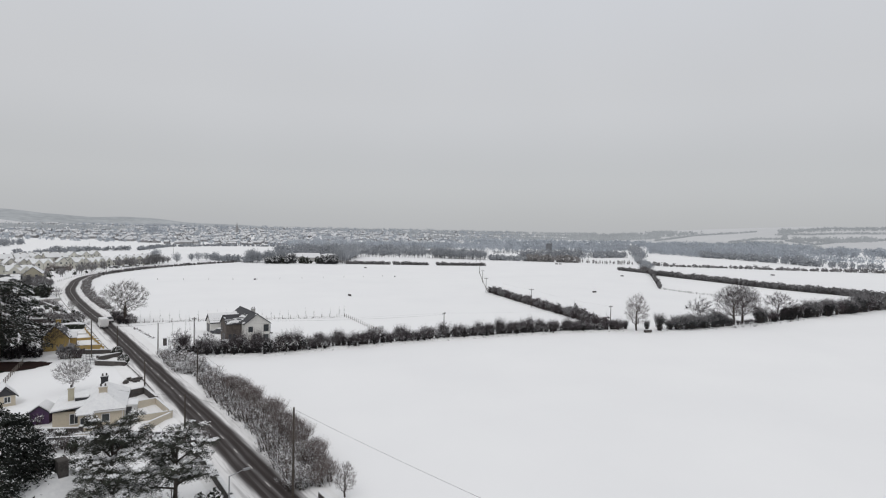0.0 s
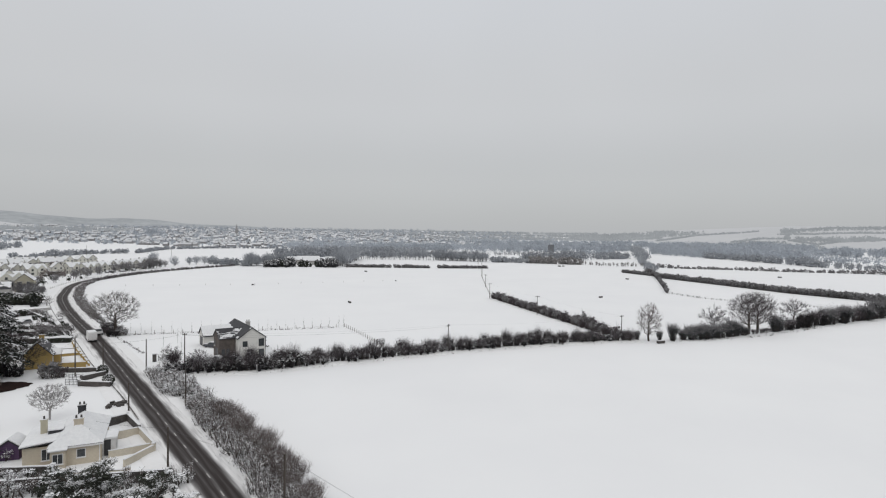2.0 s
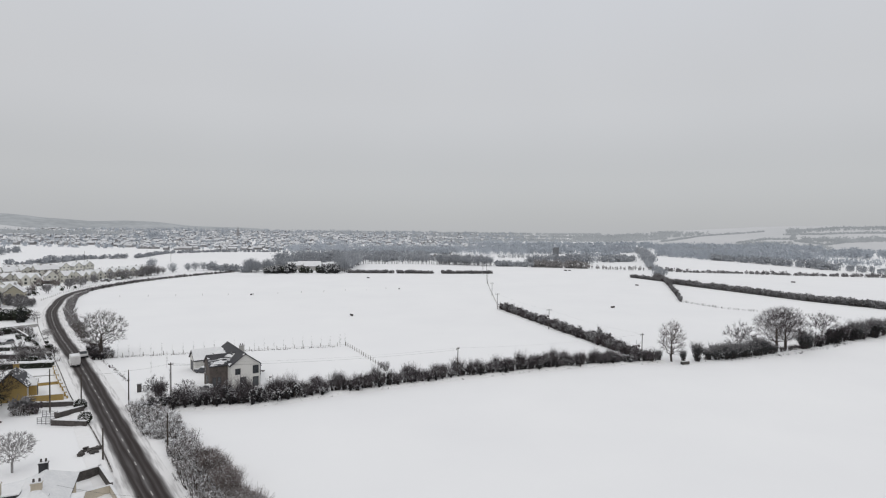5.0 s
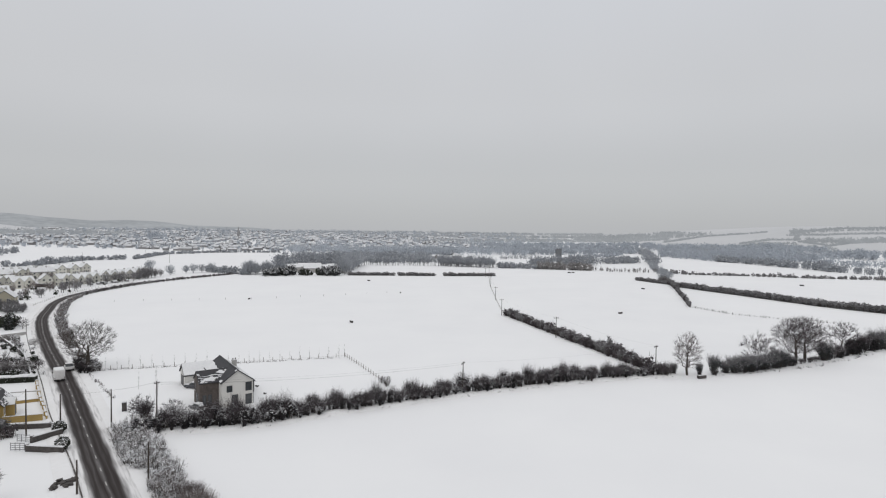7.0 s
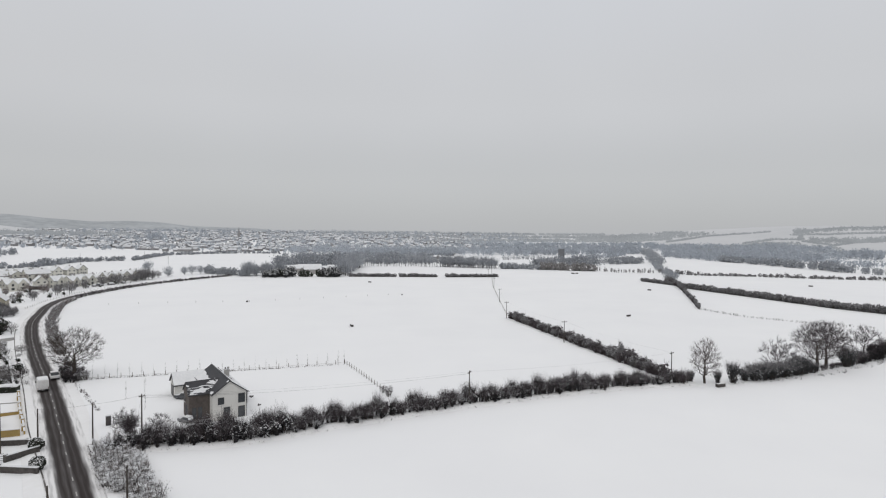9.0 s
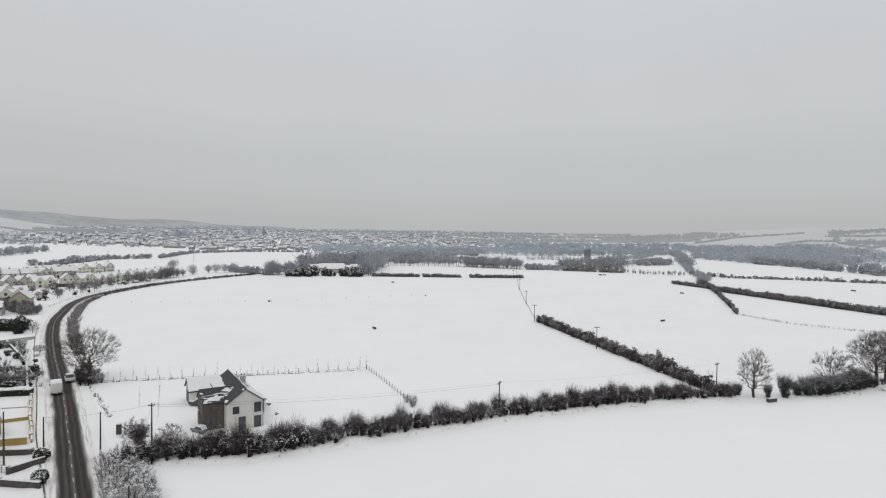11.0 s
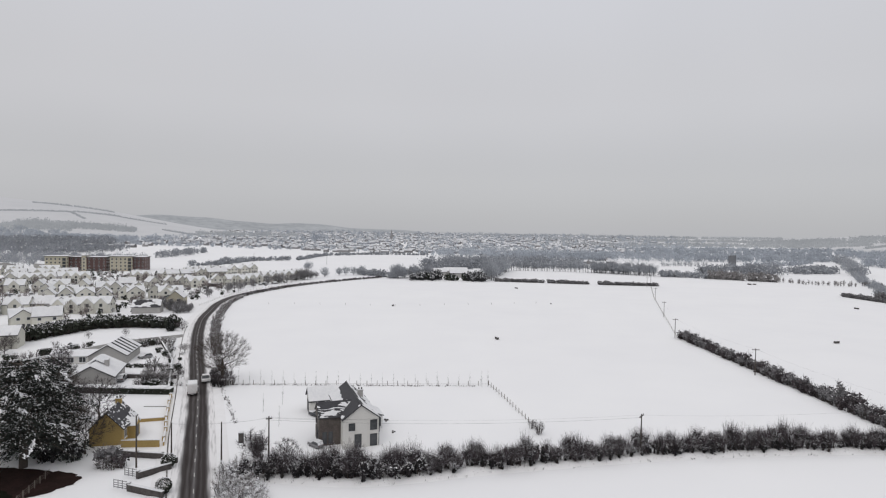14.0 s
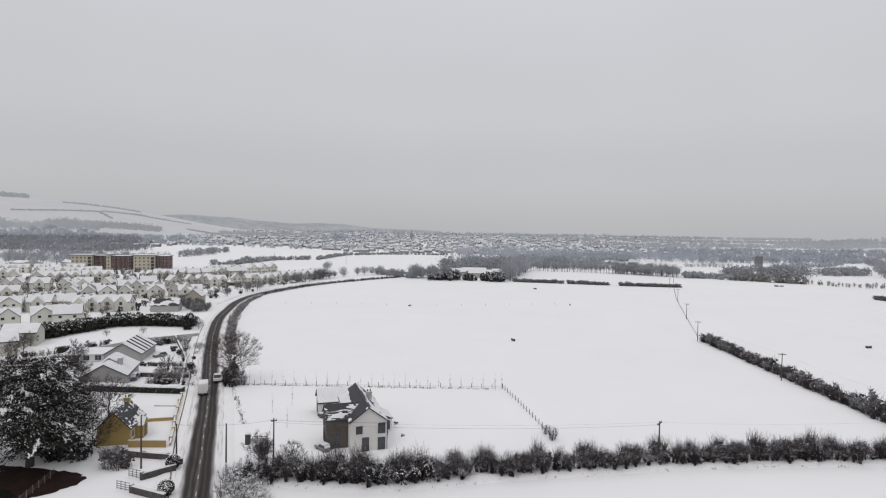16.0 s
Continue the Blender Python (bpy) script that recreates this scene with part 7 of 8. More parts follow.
part("porch_door", Geo().box(-0.1, 1.95, 0, 0.65, 2.0, 2.05), FRAME_DARK, porch)
window(porch, face(1.2, 3.3, 1.2, 90), 1.6, 1.5, FRAME_WHITE, 2)

wall_run("yard_wall", [(-33.2, 89.6), (-29.2, 91.7)], 0.9, 0.25, BLOCK, "cream painted yard wall capped with snow", 0.06)
wall_run("yard_wall", [(-28.5, 91.0), (-30.1, 86.6)], 0.9, 0.25, BLOCK, "cream painted splayed entrance wall", 0.06, [(-28.45, 91.3)])
wall_run("yard_wall", [(-28.8, 92.0), (-32.7, 97.6)], 1.1, 0.25, BLOCK, "cream yard wall beside the footpath", 0.06)
wall_run("yard_wall", [(-32.9, 97.8), (-35.4, 95.9)], 1.1, 0.25, BLOCK, "cream cross wall in the yard", 0.06)
wall_run("yard_wall", [(-33.0, 98.3), (-36.8, 103.6), (-39.9, 100.6)], 1.25, 0.3, DARK_STONE, "dark stone yard wall capped with snow", 0.09)
wall_run("yard_wall", [(-37.1, 83.0), (-28.4, 83.5)], 0.95, 0.25, BLOCK, "cream painted garden wall capped with snow", 0.06, [(-28.4, 83.5)])
wall_run("yard_wall", [(-44.0, 84.8), (-37.5, 84.8)], 1.1, 0.25, DARK_STONE, "dark stone garden wall capped with snow", 0.09, [(-37.4, 84.8)])
wall_run("boundary_wall", [(-46.0, 80.0), (-32.0, 81.4), (-23.2, 82.2), (-21.5, 78.8)], 1.35, 0.35, DARK_STONE, "dark stone boundary wall dusted with snow on top", 0.03)
wall_run("boundary_wall", [(-21.3, 78.0), (-17.2, 71.0), (-13.4, 64.0), (-9.5, 57.2)], 1.1, 0.35, DARK_STONE, "dark stone roadside wall with snow on top", 0.12)
wall_run("boundary_wall", [(-4.6, 64.5), (-1.2, 58.6)], 0.8, 0.4, DARK_STONE, "low dark stone wall at the end of the hedge", 0.1)

wall_run("garden_wall", [(-131, 181), (-128.6, 196), (-124.5, 213.5), (-113.7, 226.8)], 1.0, 0.4, GREY_WALL, "grey garden wall capped with snow", 0.05)
wall_run("garden_wall", [(-79.2, 169.8), (-95.0, 194.2), (-117.8, 221.0)], 0.9, 0.35, DARK_STONE, "dark stone wall beside the footpath", 0.12)
wall_run("garden_wall", [(-83.5, 178.6), (-93.5, 177.2), (-104.0, 176.5)], 1.0, 0.35, DARK_STONE, "dark stone wall between gardens", 0.14)
# purple shed, cottage and near roof
e = gable_house("garden_shed", pose(-45.2, 89.7, 0, 0, 0, 10), 2.3, 2.6, 1.6, 2.45, PURPLE, "purple painted garden shed with snowy roof", category="shed", over=0.15)
part("shed_door", Geo().box(-0.5, -0.05, 0, 0.4, -0.005, 1.7), PURPLE, e)
e = gable_house("small_cottage", pose(-54.6, 98.2, 0, 0, 0, 38), 2.4, 3.2, 1.6, 2.9, CREAM_WALL, "small cream cottage with dark green gable and snowy roof")
part("gable_boards", Geo().add([(-1.18, -0.05, 1.6), (1.18, -0.05, 1.6), (0, -0.05, 2.82), (-1.18, -0.01, 1.6), (1.18, -0.01, 1.6), (0, -0.01, 2.82)], [(0, 1, 2), (5, 4, 3), (0, 3, 4, 1), (1, 4, 5, 2), (2, 5, 3, 0)]), FRAME_DARK, e, "dark green gable boards")
window(e, face(0.2, 0, 1.0, 0), 0.7, 0.8, FRAME_WHITE, 1)
e = gable_house("near_bungalow", pose(-33.9, 56.2, 0, 0, 0, -48), 6.4, 9.0, 2.6, 4.6, GREY_WALL, "grey bungalow with snow-covered roof among pines", category="house")
chimney(e, 0, 8.2, 4.2, 6.1, 1.2, 0.8, DARK_STONE, 0, False)

# two grey bungalows
e = gable_house("grey_bungalow", pose(-96.9, 167.6, 0, 0, 0, 28), 9.2, 12.7, 2.25, 4.8, GREY_WALL, "grey pebbledashed bungalow with snowy roof", over=0.35)
chimney(e, 2.2, 5.2, 3.2, 5.3, 0.8, 1.4, GREY_WALL, 0)
part("upper_roof_snow", Geo().slab([(1.6, 4.6, 4.5), (1.6, 11.0, 4.5), (0.0, 11.0, 5.42), (0.0, 4.6, 5.42)], 0.16).slab([(0.0, 4.6, 5.42), (0.0, 11.0, 5.42), (-1.6, 11.0, 4.5), (-1.6, 4.6, 4.5)], 0.16), ROOF_SNOW, e)
window(e, face(4.6, 2.5, 1.25, 90), 1.4, 1.2, FRAME_WHITE, 1)
window(e, face(4.6, 8.5, 1.25, 90), 1.4, 1.2, FRAME_WHITE, 1)
lean = part("lean_to", Geo().box(-6.4, 1.5, -0.1, -4.6, 7.0, 1.8), GREY_WALL, e)
part("lean_to_snow", Geo().slab([(-6.7, 1.2, 1.8), (-4.5, 1.2, 2.3), (-4.5, 7.3, 2.3), (-6.7, 7.3, 1.8)], 0.14), ROOF_SNOW, lean)
e = gable_house("grey_bungalow", pose(-109.6, 188.2, 0, 0, 0, 23), 9.0, 13.5, 2.25, 5.0, GREY_WALL, "grey bungalow with stepped snow on its roof", over=0.35)
for k in range(4):
    step = part("roof_step", Geo().slab([(4.7, 2.6 + k * 2.6, 2.32), (4.7, 2.76 + k * 2.6, 2.32), (0.1, 2.76 + k * 2.6, 5.18), (0.1, 2.6 + k * 2.6, 5.18)], 0.34), SLATE, e)
    part("step_snow", Geo().slab([(4.7, 2.77 + k * 2.6, 2.32), (4.7, 3.6 + k * 2.6, 2.32), (0.1, 3.6 + k * 2.6, 5.18), (0.1, 2.77 + k * 2.6, 5.18)], 0.40), ROOF_SNOW, step)
ext = part("extension_wall", Geo().box(-14.6, 1.6, -0.1, -4.5, 6.6, 2.1), WHITE_WALL, e, "white glazed extension")
part("extension_snow", Geo().slab([(-14.9, 1.3, 2.1), (-4.5, 1.3, 2.1), (-4.5, 6.9, 2.8), (-14.9, 6.9, 2.8)], 0.14), ROOF_SNOW, ext)
for x in (-13.6, -11.6, -9.2, -6.4):
    window(ext, face(x, 1.6, 1.2, 0), 1.5, 1.3, FRAME_WHITE, 1)
e = gable_house("pale_house", pose(-152.0, 184.5, 0, 0, 0, -40), 7.0, 9.0, 3.8, 5.8, ESTATE_WALL, "pale rendered house with snow-covered roof")
for x in (-2.2, 2.2):
    window(e, face(x, 0, 1.4, 0), 1.2, 1.1, FRAME_WHITE, 1)
    window(e, face(x, 0, 3.6, 0), 1.2, 1.0, FRAME_WHITE, 1)
e = gable_house("pale_house", pose(-158.5, 198.5, 0, 0, 0, -60), 7.4, 9.0, 4.0, 6.2, ESTATE_WALL, "pale rendered house with snow-covered roof")
window(e, face(0, 0, 3.6, 0), 1.2, 1.0, FRAME_WHITE, 1)
e = gable_house("slate_house", pose(-166.5, 272.5, 0, 0, 0, -66), 7.0, 11.0, 2.8, 5.4, GREY_WALL, "older dark house with slate roof streaked with snow", snow=0)
for s in (1, -1):
    broken_snow(snow_patches(roof_slope(7.0, 11.0, 2.8, 5.4, s, 0, 0.25, 0.155), 16.0 + s, lambda u, v: 0.0, (24, 12), 0.07, 0.4), e)
chimney(e, 0, 2.0, 4.8, 6.4, 0.9, 0.7, GREY_WALL, 2)

e = gable_house("yellow_house", pose(-157.0, 287.0, 0, 0, 0, 24), 7.0, 10.0, 5.0, 8.0, STRAW_WALL, "yellow rendered house with snowy gable roof beside the road bend")
for x, z in ((-1.7, 1.4), (1.7, 1.4), (-1.5, 4.0), (1.5, 4.0)):
    window(e, face(x, 0, z, 0), 1.1, 1.2, FRAME_WHITE, 1)
chimney(e, 0, 5.0, 7.4, 9.0, 0.9, 0.7, GREY_WALL, 2)

# housing estate: one semi-detached house, then copies
def estate_house(m, label, kind):
    """kind 0: gable to the street; 1: ridge along the street with two small gables; 2: a pair with a cross gable."""
    w, d, ev, tp = ((6.8, 9.5, 4.5, 7.8), (7.8, 12.6, 4.5, 7.4), (7.2, 10.0, 4.5, 7.6))[kind]
    e = gable_house("estate_house", m, w, d, ev, tp, ESTATE_WALL, label, "houses of the estate", over=0.25)
    h = w / 2

    def opening(x0, y0, z0, x1, y1, z1):
        flat = abs(y1 - y0) < 0.2
        a0, a1, b0, b1 = (x0, x1, y0, y1) if flat else (y0, y1, x0, x1)
        v = []
        for b in (b0, b1):
            for k in (0.0, 0.1):
                ring = [(a0 + k, z0 + k), (a1 - k, z0 + k), (a1 - k, z1 - k), (a0 + k, z1 - k)]
                v += [(a, b, z) if flat else (b, a, z) for a, z in ring]
        f = [(q + n, q + (n + 1) % 4, q + 4 + (n + 1) % 4, q + 4 + n) for q in (0, 8) for n in range(4)]
        f += [(n, 8 + n, 8 + (n + 1) % 4, (n + 1) % 4) for n in range(4)] + [(4, 5, 6, 7), (12, 13, 14, 15)]
        g = Geo().add(v, f, 0)
        g.m[-2:] = [1, 1]
        part("window", g, [FRAME_WHITE, GLASS], e)

    for y in (-0.05, d - 0.02):
        for x, z, hh in ((-1.6, 1.4, 1.1), (1.6, 1.4, 1.1), (-1.6, 4.0, 1.0), (1.6, 4.0, 1.0)):
            opening(x - 0.65, y, z - hh / 2 - 0.1, x + 0.65, y + 0.07, z + hh / 2 + 0.1)
    for x in (-h - 0.05, h - 0.02):
        for t in (0.25, 0.75):
            for z in (1.4, 3.5):
                opening(x, d * t - 0.65, z - 0.6, x + 0.07, d * t + 0.65, z + 0.6)
    part("front_door", Geo().box(-0.45, -0.06, 0, 0.45, 0.02, 2.05), FRAME_DARK, e)
    part("chimney", Geo().box(-0.4, d * 0.45, tp - 0.3, 0.4, d * 0.45 + 0.9, tp + 1.0), GREY_WALL, e)
    if kind:
        for t in ((0.28, 0.72) if kind == 1 else (0.5,)):
            for s in (1, -1):
                gw, gd, ge, gt = (5.2, 3.7, 4.5, 7.1) if kind == 1 else (5.4, 3.5, 4.5, 7.3)
                g = gable_walls(gw, gd, ge, gt)
                cm = pose(s * (h + 0.35), d * t, 0, 0, 0, 90 * s)
                cross = part("cross_gable", Geo().add([cm @ Vector(p) for p in g.v], g.f), ESTATE_WALL, e)
                for k in (1, -1):
                    part("roof_snow", Geo().slab([cm @ Vector(p) for p in roof_slope(gw, gd, ge, gt, k, 0, 0.2, 0.01)], 0.2), ROOF_SNOW, cross)
                for hw, za, zb in ((0.6, 3.2, 4.6), (0.8, 0.9, 2.3)):
                    part("window", Geo().box(-hw, -0.05, za, hw, 0.02, zb), GLASS, cross).matrix_basis = cm
    return e


ESTATE = [estate_house(pose(-222, 233, 0, 0, 0, 25), "pale yellow house with steep snowy gable roof", 0), estate_house(pose(-232, 246, 0, 0, 0, 25), "pale yellow house with snowy roof and small gables", 1), estate_house(pose(-198, 222, 0, 0, 0, 35), "pale yellow semi-detached pair with a snowy cross gable", 2)]
re = random.Random(9)
NEAR_ROWS = [((-330, 296), (-237, 343), 14, 27), ((-230, 353), (-194, 394), 7, 50), ((-192, 398), (-166, 452), 8, 64), ((-216, 256), (-167, 274), 7, 22), ((-226, 232), (-209, 250), 3, 40), ((-228, 286), (-176, 330), 9, 40), ((-205, 198), (-167, 238), 6, 48)]
FAR_ROWS = [((-345, 340), (-289, 397), 9, 46), ((-269, 404), (-226, 462), 8, 53), ((-366, 372), (-320, 424), 7, 46), ((-262, 455), (-225, 505), 7, 56), ((-250, 312), (-212, 340), 5, 220), ((-412, 408), (-352, 440), 6, 30), ((-290, 268), (-248, 292), 4, 35)]
for (xa, ya), (xb, yb), n, turn in NEAR_ROWS + FAR_ROWS:
    for i in range(n):
        t = (i + 0.5) / n
        if math.hypot(xa + (xb - xa) * t + 161.5, ya + (yb - ya) * t - 274.8) < 11:
            continue
        kind = re.choice((0, 0, 1, 1, 2))
        flip = re.choice((0, 0, 90)) if kind == 0 else re.choice((90, 90, 0))
        copy_thing(ESTATE[kind], pose(xa + (xb - xa) * t + re.gauss(0, 1.0), ya + (yb - ya) * t + re.gauss(0, 1.6), re.uniform(-0.5, 0.1), 0, 0, turn + flip + re.gauss(0, 5)) @ Matrix.Diagonal((0.93, 0.93, 0.93, 1)))

# estate streets
wall_run("boundary_wall", [(-206, 385), (-190, 383)], 2.0, 0.5, DARK_STONE, "long dark boundary wall with snow on top", 0.12)
ribbon("estate_street", [(-205, 300), (-240, 330), (-268, 365), (-296, 412)], [-2.6, 0, 2.6], [0.03, 0.06, 0.03], VERGE, "trodden snowy estate street", "street")
ribbon("estate_street", [(-150, 300), (-176, 318), (-205, 340), (-236, 352)], [-2.6, 0, 2.6], [0.034, 0.064, 0.034], VERGE, "trodden snowy estate street", "street")

# apartment blocks
def apartment(x, y, turn, w, d, floors, wall_mat, label, balconies=0, lift=0.0):
    """A flat-roofed block with oversailing snowy roof, rows of windows and a column of recessed balconies at one side."""
    e = thing("apartment_block", pose(x, y, 0, 0, 0, turn), label, "apartment block")
    fl = 2.85
    h = floors * fl + 0.9 + lift
    part("wall", Geo().box(0, 0, -0.2, w, d, h), wall_mat, e)
    part("roof", Geo().box(-0.8, -0.9, h, w + 0.8, d + 0.6, h + 0.28), SLATE, e)
    part("roof_snow", Geo().box(-0.7, -0.8, h + 0.28, w + 0.7, d + 0.5, h + 0.55), ROOF_SNOW, e)
    b0 = w - 3.4 if balconies else w
    n = max(1, int(b0 / 3.0))
    for f in range(floors):
        z = f * fl
        for i in range(n):
            cx = (i + 0.5) * b0 / n
            win = part("window", Geo().box(cx - 0.65, -0.05, z + 0.8, cx + 0.65, 0.02, z + 2.3), FRAME_WHITE, e)
            part("pane", Geo().box(cx - 0.57, -0.06, z + 0.88, cx + 0.57, -0.05, z + 2.22), GLASS, win)
        if balconies:
            b = part("balcony", Geo().box(b0 + 0.3, -0.9, z + 0.02, w - 0.3, 0.02, z + 0.2), GREY_WALL, e)
            part("balcony_door", Geo().box(b0 + 0.5, -0.05, z + 0.2, w - 0.5, 0.02, z + 2.35), GLASS, b)
            part("railing", Geo().box(b0 + 0.3, -0.9, z + 1.1, w - 0.3, -0.84, z + 1.18).box(b0 + 0.3, -0.9, z + 0.2, b0 + 0.36, -0.84, z + 1.1).box(w - 0.36, -0.9, z + 0.2, w - 0.3, -0.84, z + 1.1), STEEL, b)
        for i in range(3):
            cy = (i + 0.5) * d / 3
            win = part("window", Geo().box(w - 0.02, cy - 0.65, z + 0.8, w + 0.05, cy + 0.65, z + 2.3), FRAME_WHITE, e)
            part("pane", Geo().box(w + 0.05, cy - 0.57, z + 0.88, w + 0.06, cy + 0.57, z + 2.22), GLASS, win)
    return e


for u, v, w, d, mat, bal, label in ((0, 0, 15.5, 13, STRAW_WALL, 1, "sand-coloured apartment tower with balconies and flat snowy roof"), (15.6, 5.0, 10.5, 11, BRICK_RED, 0, "dark red brick apartment block set back between towers"), (26.2, 1.0, 3.4, 9, STRAW_WALL, 0, "narrow pale stair tower between red brick blocks"), (29.7, 1.8, 14.5, 11, BRICK_RED, 0, "dark red brick apartment block with flat snowy roof"), (47.4, 0, 16.5, 13, STRAW_WALL, 1, "sand-coloured apartment tower with balconies and flat snowy roof"), (64.0, 3.4, 9.0, 20, BRICK_RED, 0, "dark red brick apartment block with flat snowy roof")):
    a = radians(24)
    x, y = -388.5 + u * math.cos(a) - v * math.sin(a), 458 + u * math.sin(a) + v * math.cos(a)
    apartment(x, y, 24, w, d, 4, mat, label, bal, 0.0 if bal else -0.8 if w > 4 else 0.5)
for x, y, s in ((-412, 492, 1.2), (-440, 470, 1.4), (-455, 430, 1.5), (-425, 425, 1.4), (-395, 520, 1.2)):
    gable_house("low_hall", pose(x, y, 0, 0, 0, 70), 11 * s, 16 * s, 3.6, 5.2, GREY_WALL, "low hall with wide snow-covered roof", category="hall")

# farm buildings in the clump, and a tower
for x, y, w, d, a in ((-84, 520, 9, 18, -72), (-62, 512, 8, 22, -80), (-44, 528, 9, 16, -70), (-40, 508, 7, 12, -80), (-70, 536, 9, 20, -78)):
    gable_house("farm_building", pose(x, y, 0, 0, 0, a), w, d, 3.6, 6.4, GREY_WALL, "farm building with snowy roof among trees", category="farm building")
e = thing("stone_tower", pose(231, 725, 0), "dark square stone tower among trees", "tower")
part("shaft", Geo().box(-3.1, -3.1, -0.3, 3.1, 3.1, 16), TOWER_STONE, e)
for x in (-3.1, -0.7, 1.7):
    part("merlon", Geo().box(x, -3.1, 16, x + 1.4, -2.6, 16.9), TOWER_STONE, e)
e = thing("church_spire", pose(-352, 1500, land(-352, 1500)), "thin grey church spire above the town roofs", "church")
part("tower", Geo().box(-3, -3, -1, 3, 3, 14), TOWN_WALL, e)
part("spire", Geo().tube((0, 0, 14), (0, 0, 29), 3.4, 0.1, 8), TOWN_WALL, e)

# ---- poles, wires, fences ----


def pole(x, y, h, label, arm=0.0, turn=0.0, name="utility_pole", z=0.0):
    e = thing(name, pose(x, y, z, 0, 0, turn), label, "pole")
    part("shaft", Geo().tube((0, 0, -0.3), (0, 0, h), 0.14, 0.09, 8, 0, True), POLE_WOOD, e)
    if arm:
        part("crossarm", Geo().box(-arm / 2, -0.06, h - 0.45, arm / 2, 0.06, h - 0.3), POLE_WOOD, e)
        for i in (-1, 0, 1):
            part("insulator", Geo().tube((i * arm * 0.44, 0, h - 0.3), (i * arm * 0.44, 0, h - 0.08), 0.045, 0.035, 6, 0, True), STEEL, e)
    return e


e = thing("street_lamp", pose(-10.8, 52.9, 0, 0, 0, 30), "grey galvanised street lamp with a short arm over the road", "street lamp")
part("shaft", Geo().tube((0, 0, -0.2), (0, 0, 7.8), 0.09, 0.05, 8, 0, True), STEEL, e)
part("arm", Geo().tube((0, 0, 7.75), (1.2, 0, 8.05), 0.04, 0.03, 6, 0, True), STEEL, e)
part("lantern", Geo().box(1.1, -0.1, 7.97, 1.65, 0.1, 8.12), STEEL, e)

WOODPOLE = "creosoted wooden pole with wires beside snow"
pole(-38.65, 135.0, 8.0, WOODPOLE, 0.9, 35)
pole(-45.9, 134.2, 6.9, WOODPOLE)
pole(-7.45, 64.9, 9.5, WOODPOLE)
pole(-30.6, 110.6, 6.0, WOODPOLE)
pole(-58.2, 131.6, 7.9, "creosoted wooden pole in a snowy garden")
pole(-54.2, 134.2, 6.2, WOODPOLE)
pole(-38.8, 108.8, 4.6, WOODPOLE)
pole(-24.8, 86.0, 5.0, WOODPOLE)
for x, y, h, t in ((18.75, 150.5, 7.0, 60), (70.9, 165.7, 6.9, 35), (60.0, 212.6, 7.1, 5), (53.0, 264.5, 7.0, 5), (61.8, 318, 7.0, 5), (73.5, 388, 7.0, 5), (86, 470, 7.0, 5)):
    pole(x, y, h, "wooden power pole with crossarm in a snowy field", 1.9, t)
for x, y, h in ((-300, 640, 11), (-262, 700, 11), (-440, 700, 11), (-215, 640, 11), (95, 500, 8)):
    pole(x, y, h, "far wooden power pole in a white field")


def wire(name, a, b, sag, label, r=0.012):
    cu = bpy.data.curves.new(name, "CURVE")
    cu.dimensions, cu.bevel_depth, cu.bevel_resolution = "3D", r, 0
    sp = cu.splines.new("POLY")
    n = 12
    sp.points.add(n)
    for i in range(n + 1):
        t = i / n
        p = Vector(a).lerp(Vector(b), t)
        sp.points[i].co = (p.x, p.y, p.z - sag * 4 * t * (1 - t), 1)
    cu.materials.append(WIRE)
    return tagged(new(name, cu), label, "wire")


CABLE = "thin dark overhead cable between poles"
wire("overhead_cable", (-7.45, 64.9, 9.3), (-30.6, 110.6, 5.8), 0.5, CABLE)
wire("overhead_cable", (-30.6, 110.6, 5.8), (-38.65, 135.0, 7.8), 0.3, CABLE)
wire("overhead_cable", (-7.45, 64.9, 9.3), (22, 30, 8.5), 0.4, CABLE)
wire("overhead_cable", (-7.45, 64.9, 9.2), (-24.8, 86.0, 4.9), 0.6, CABLE)
wire("overhead_cable", (-24.8, 86.0, 4.9), (-35.5, 91.0, 4.3), 0.2, CABLE)
wire("overhead_cable", (-38.65, 135.0, 7.7), (-24.2, 147.0, 4.6), 0.2, CABLE)
wire("overhead_cable", (-38.65, 135.0, 7.8), (-45.9, 134.2, 6.7), 0.15, CABLE)
wire("overhead_cable", (-45.9, 134.2, 6.7), (-54.2, 134.2, 6.1), 0.15, CABLE)
wire("overhead_cable", (-58.2, 131.6, 7.6), (-66.0, 141.5, 3.6), 0.2, CABLE)
for a, b in (((18.75, 150.5, 6.8), (70.9, 165.7, 6.7)), ((70.9, 165.7, 6.7), (60.0, 212.6, 6.9)), ((60.0, 212.6, 6.9), (53, 264.5, 6.8)), ((53, 264.5, 6.8), (61.8, 318, 6.8)), ((61.8, 318, 6.8), (73.5, 388, 6.8)), ((-38.65, 135.0, 7.8), (18.75, 150.5, 6.8))):
    wire("power_line", a, b, 0.7, "thin power line between poles", 0.006)
wire("power_line", (-38.65, 135.0, 7.4), (18.75, 150.5, 6.4), 0.8, "thin power line between poles", 0.012)


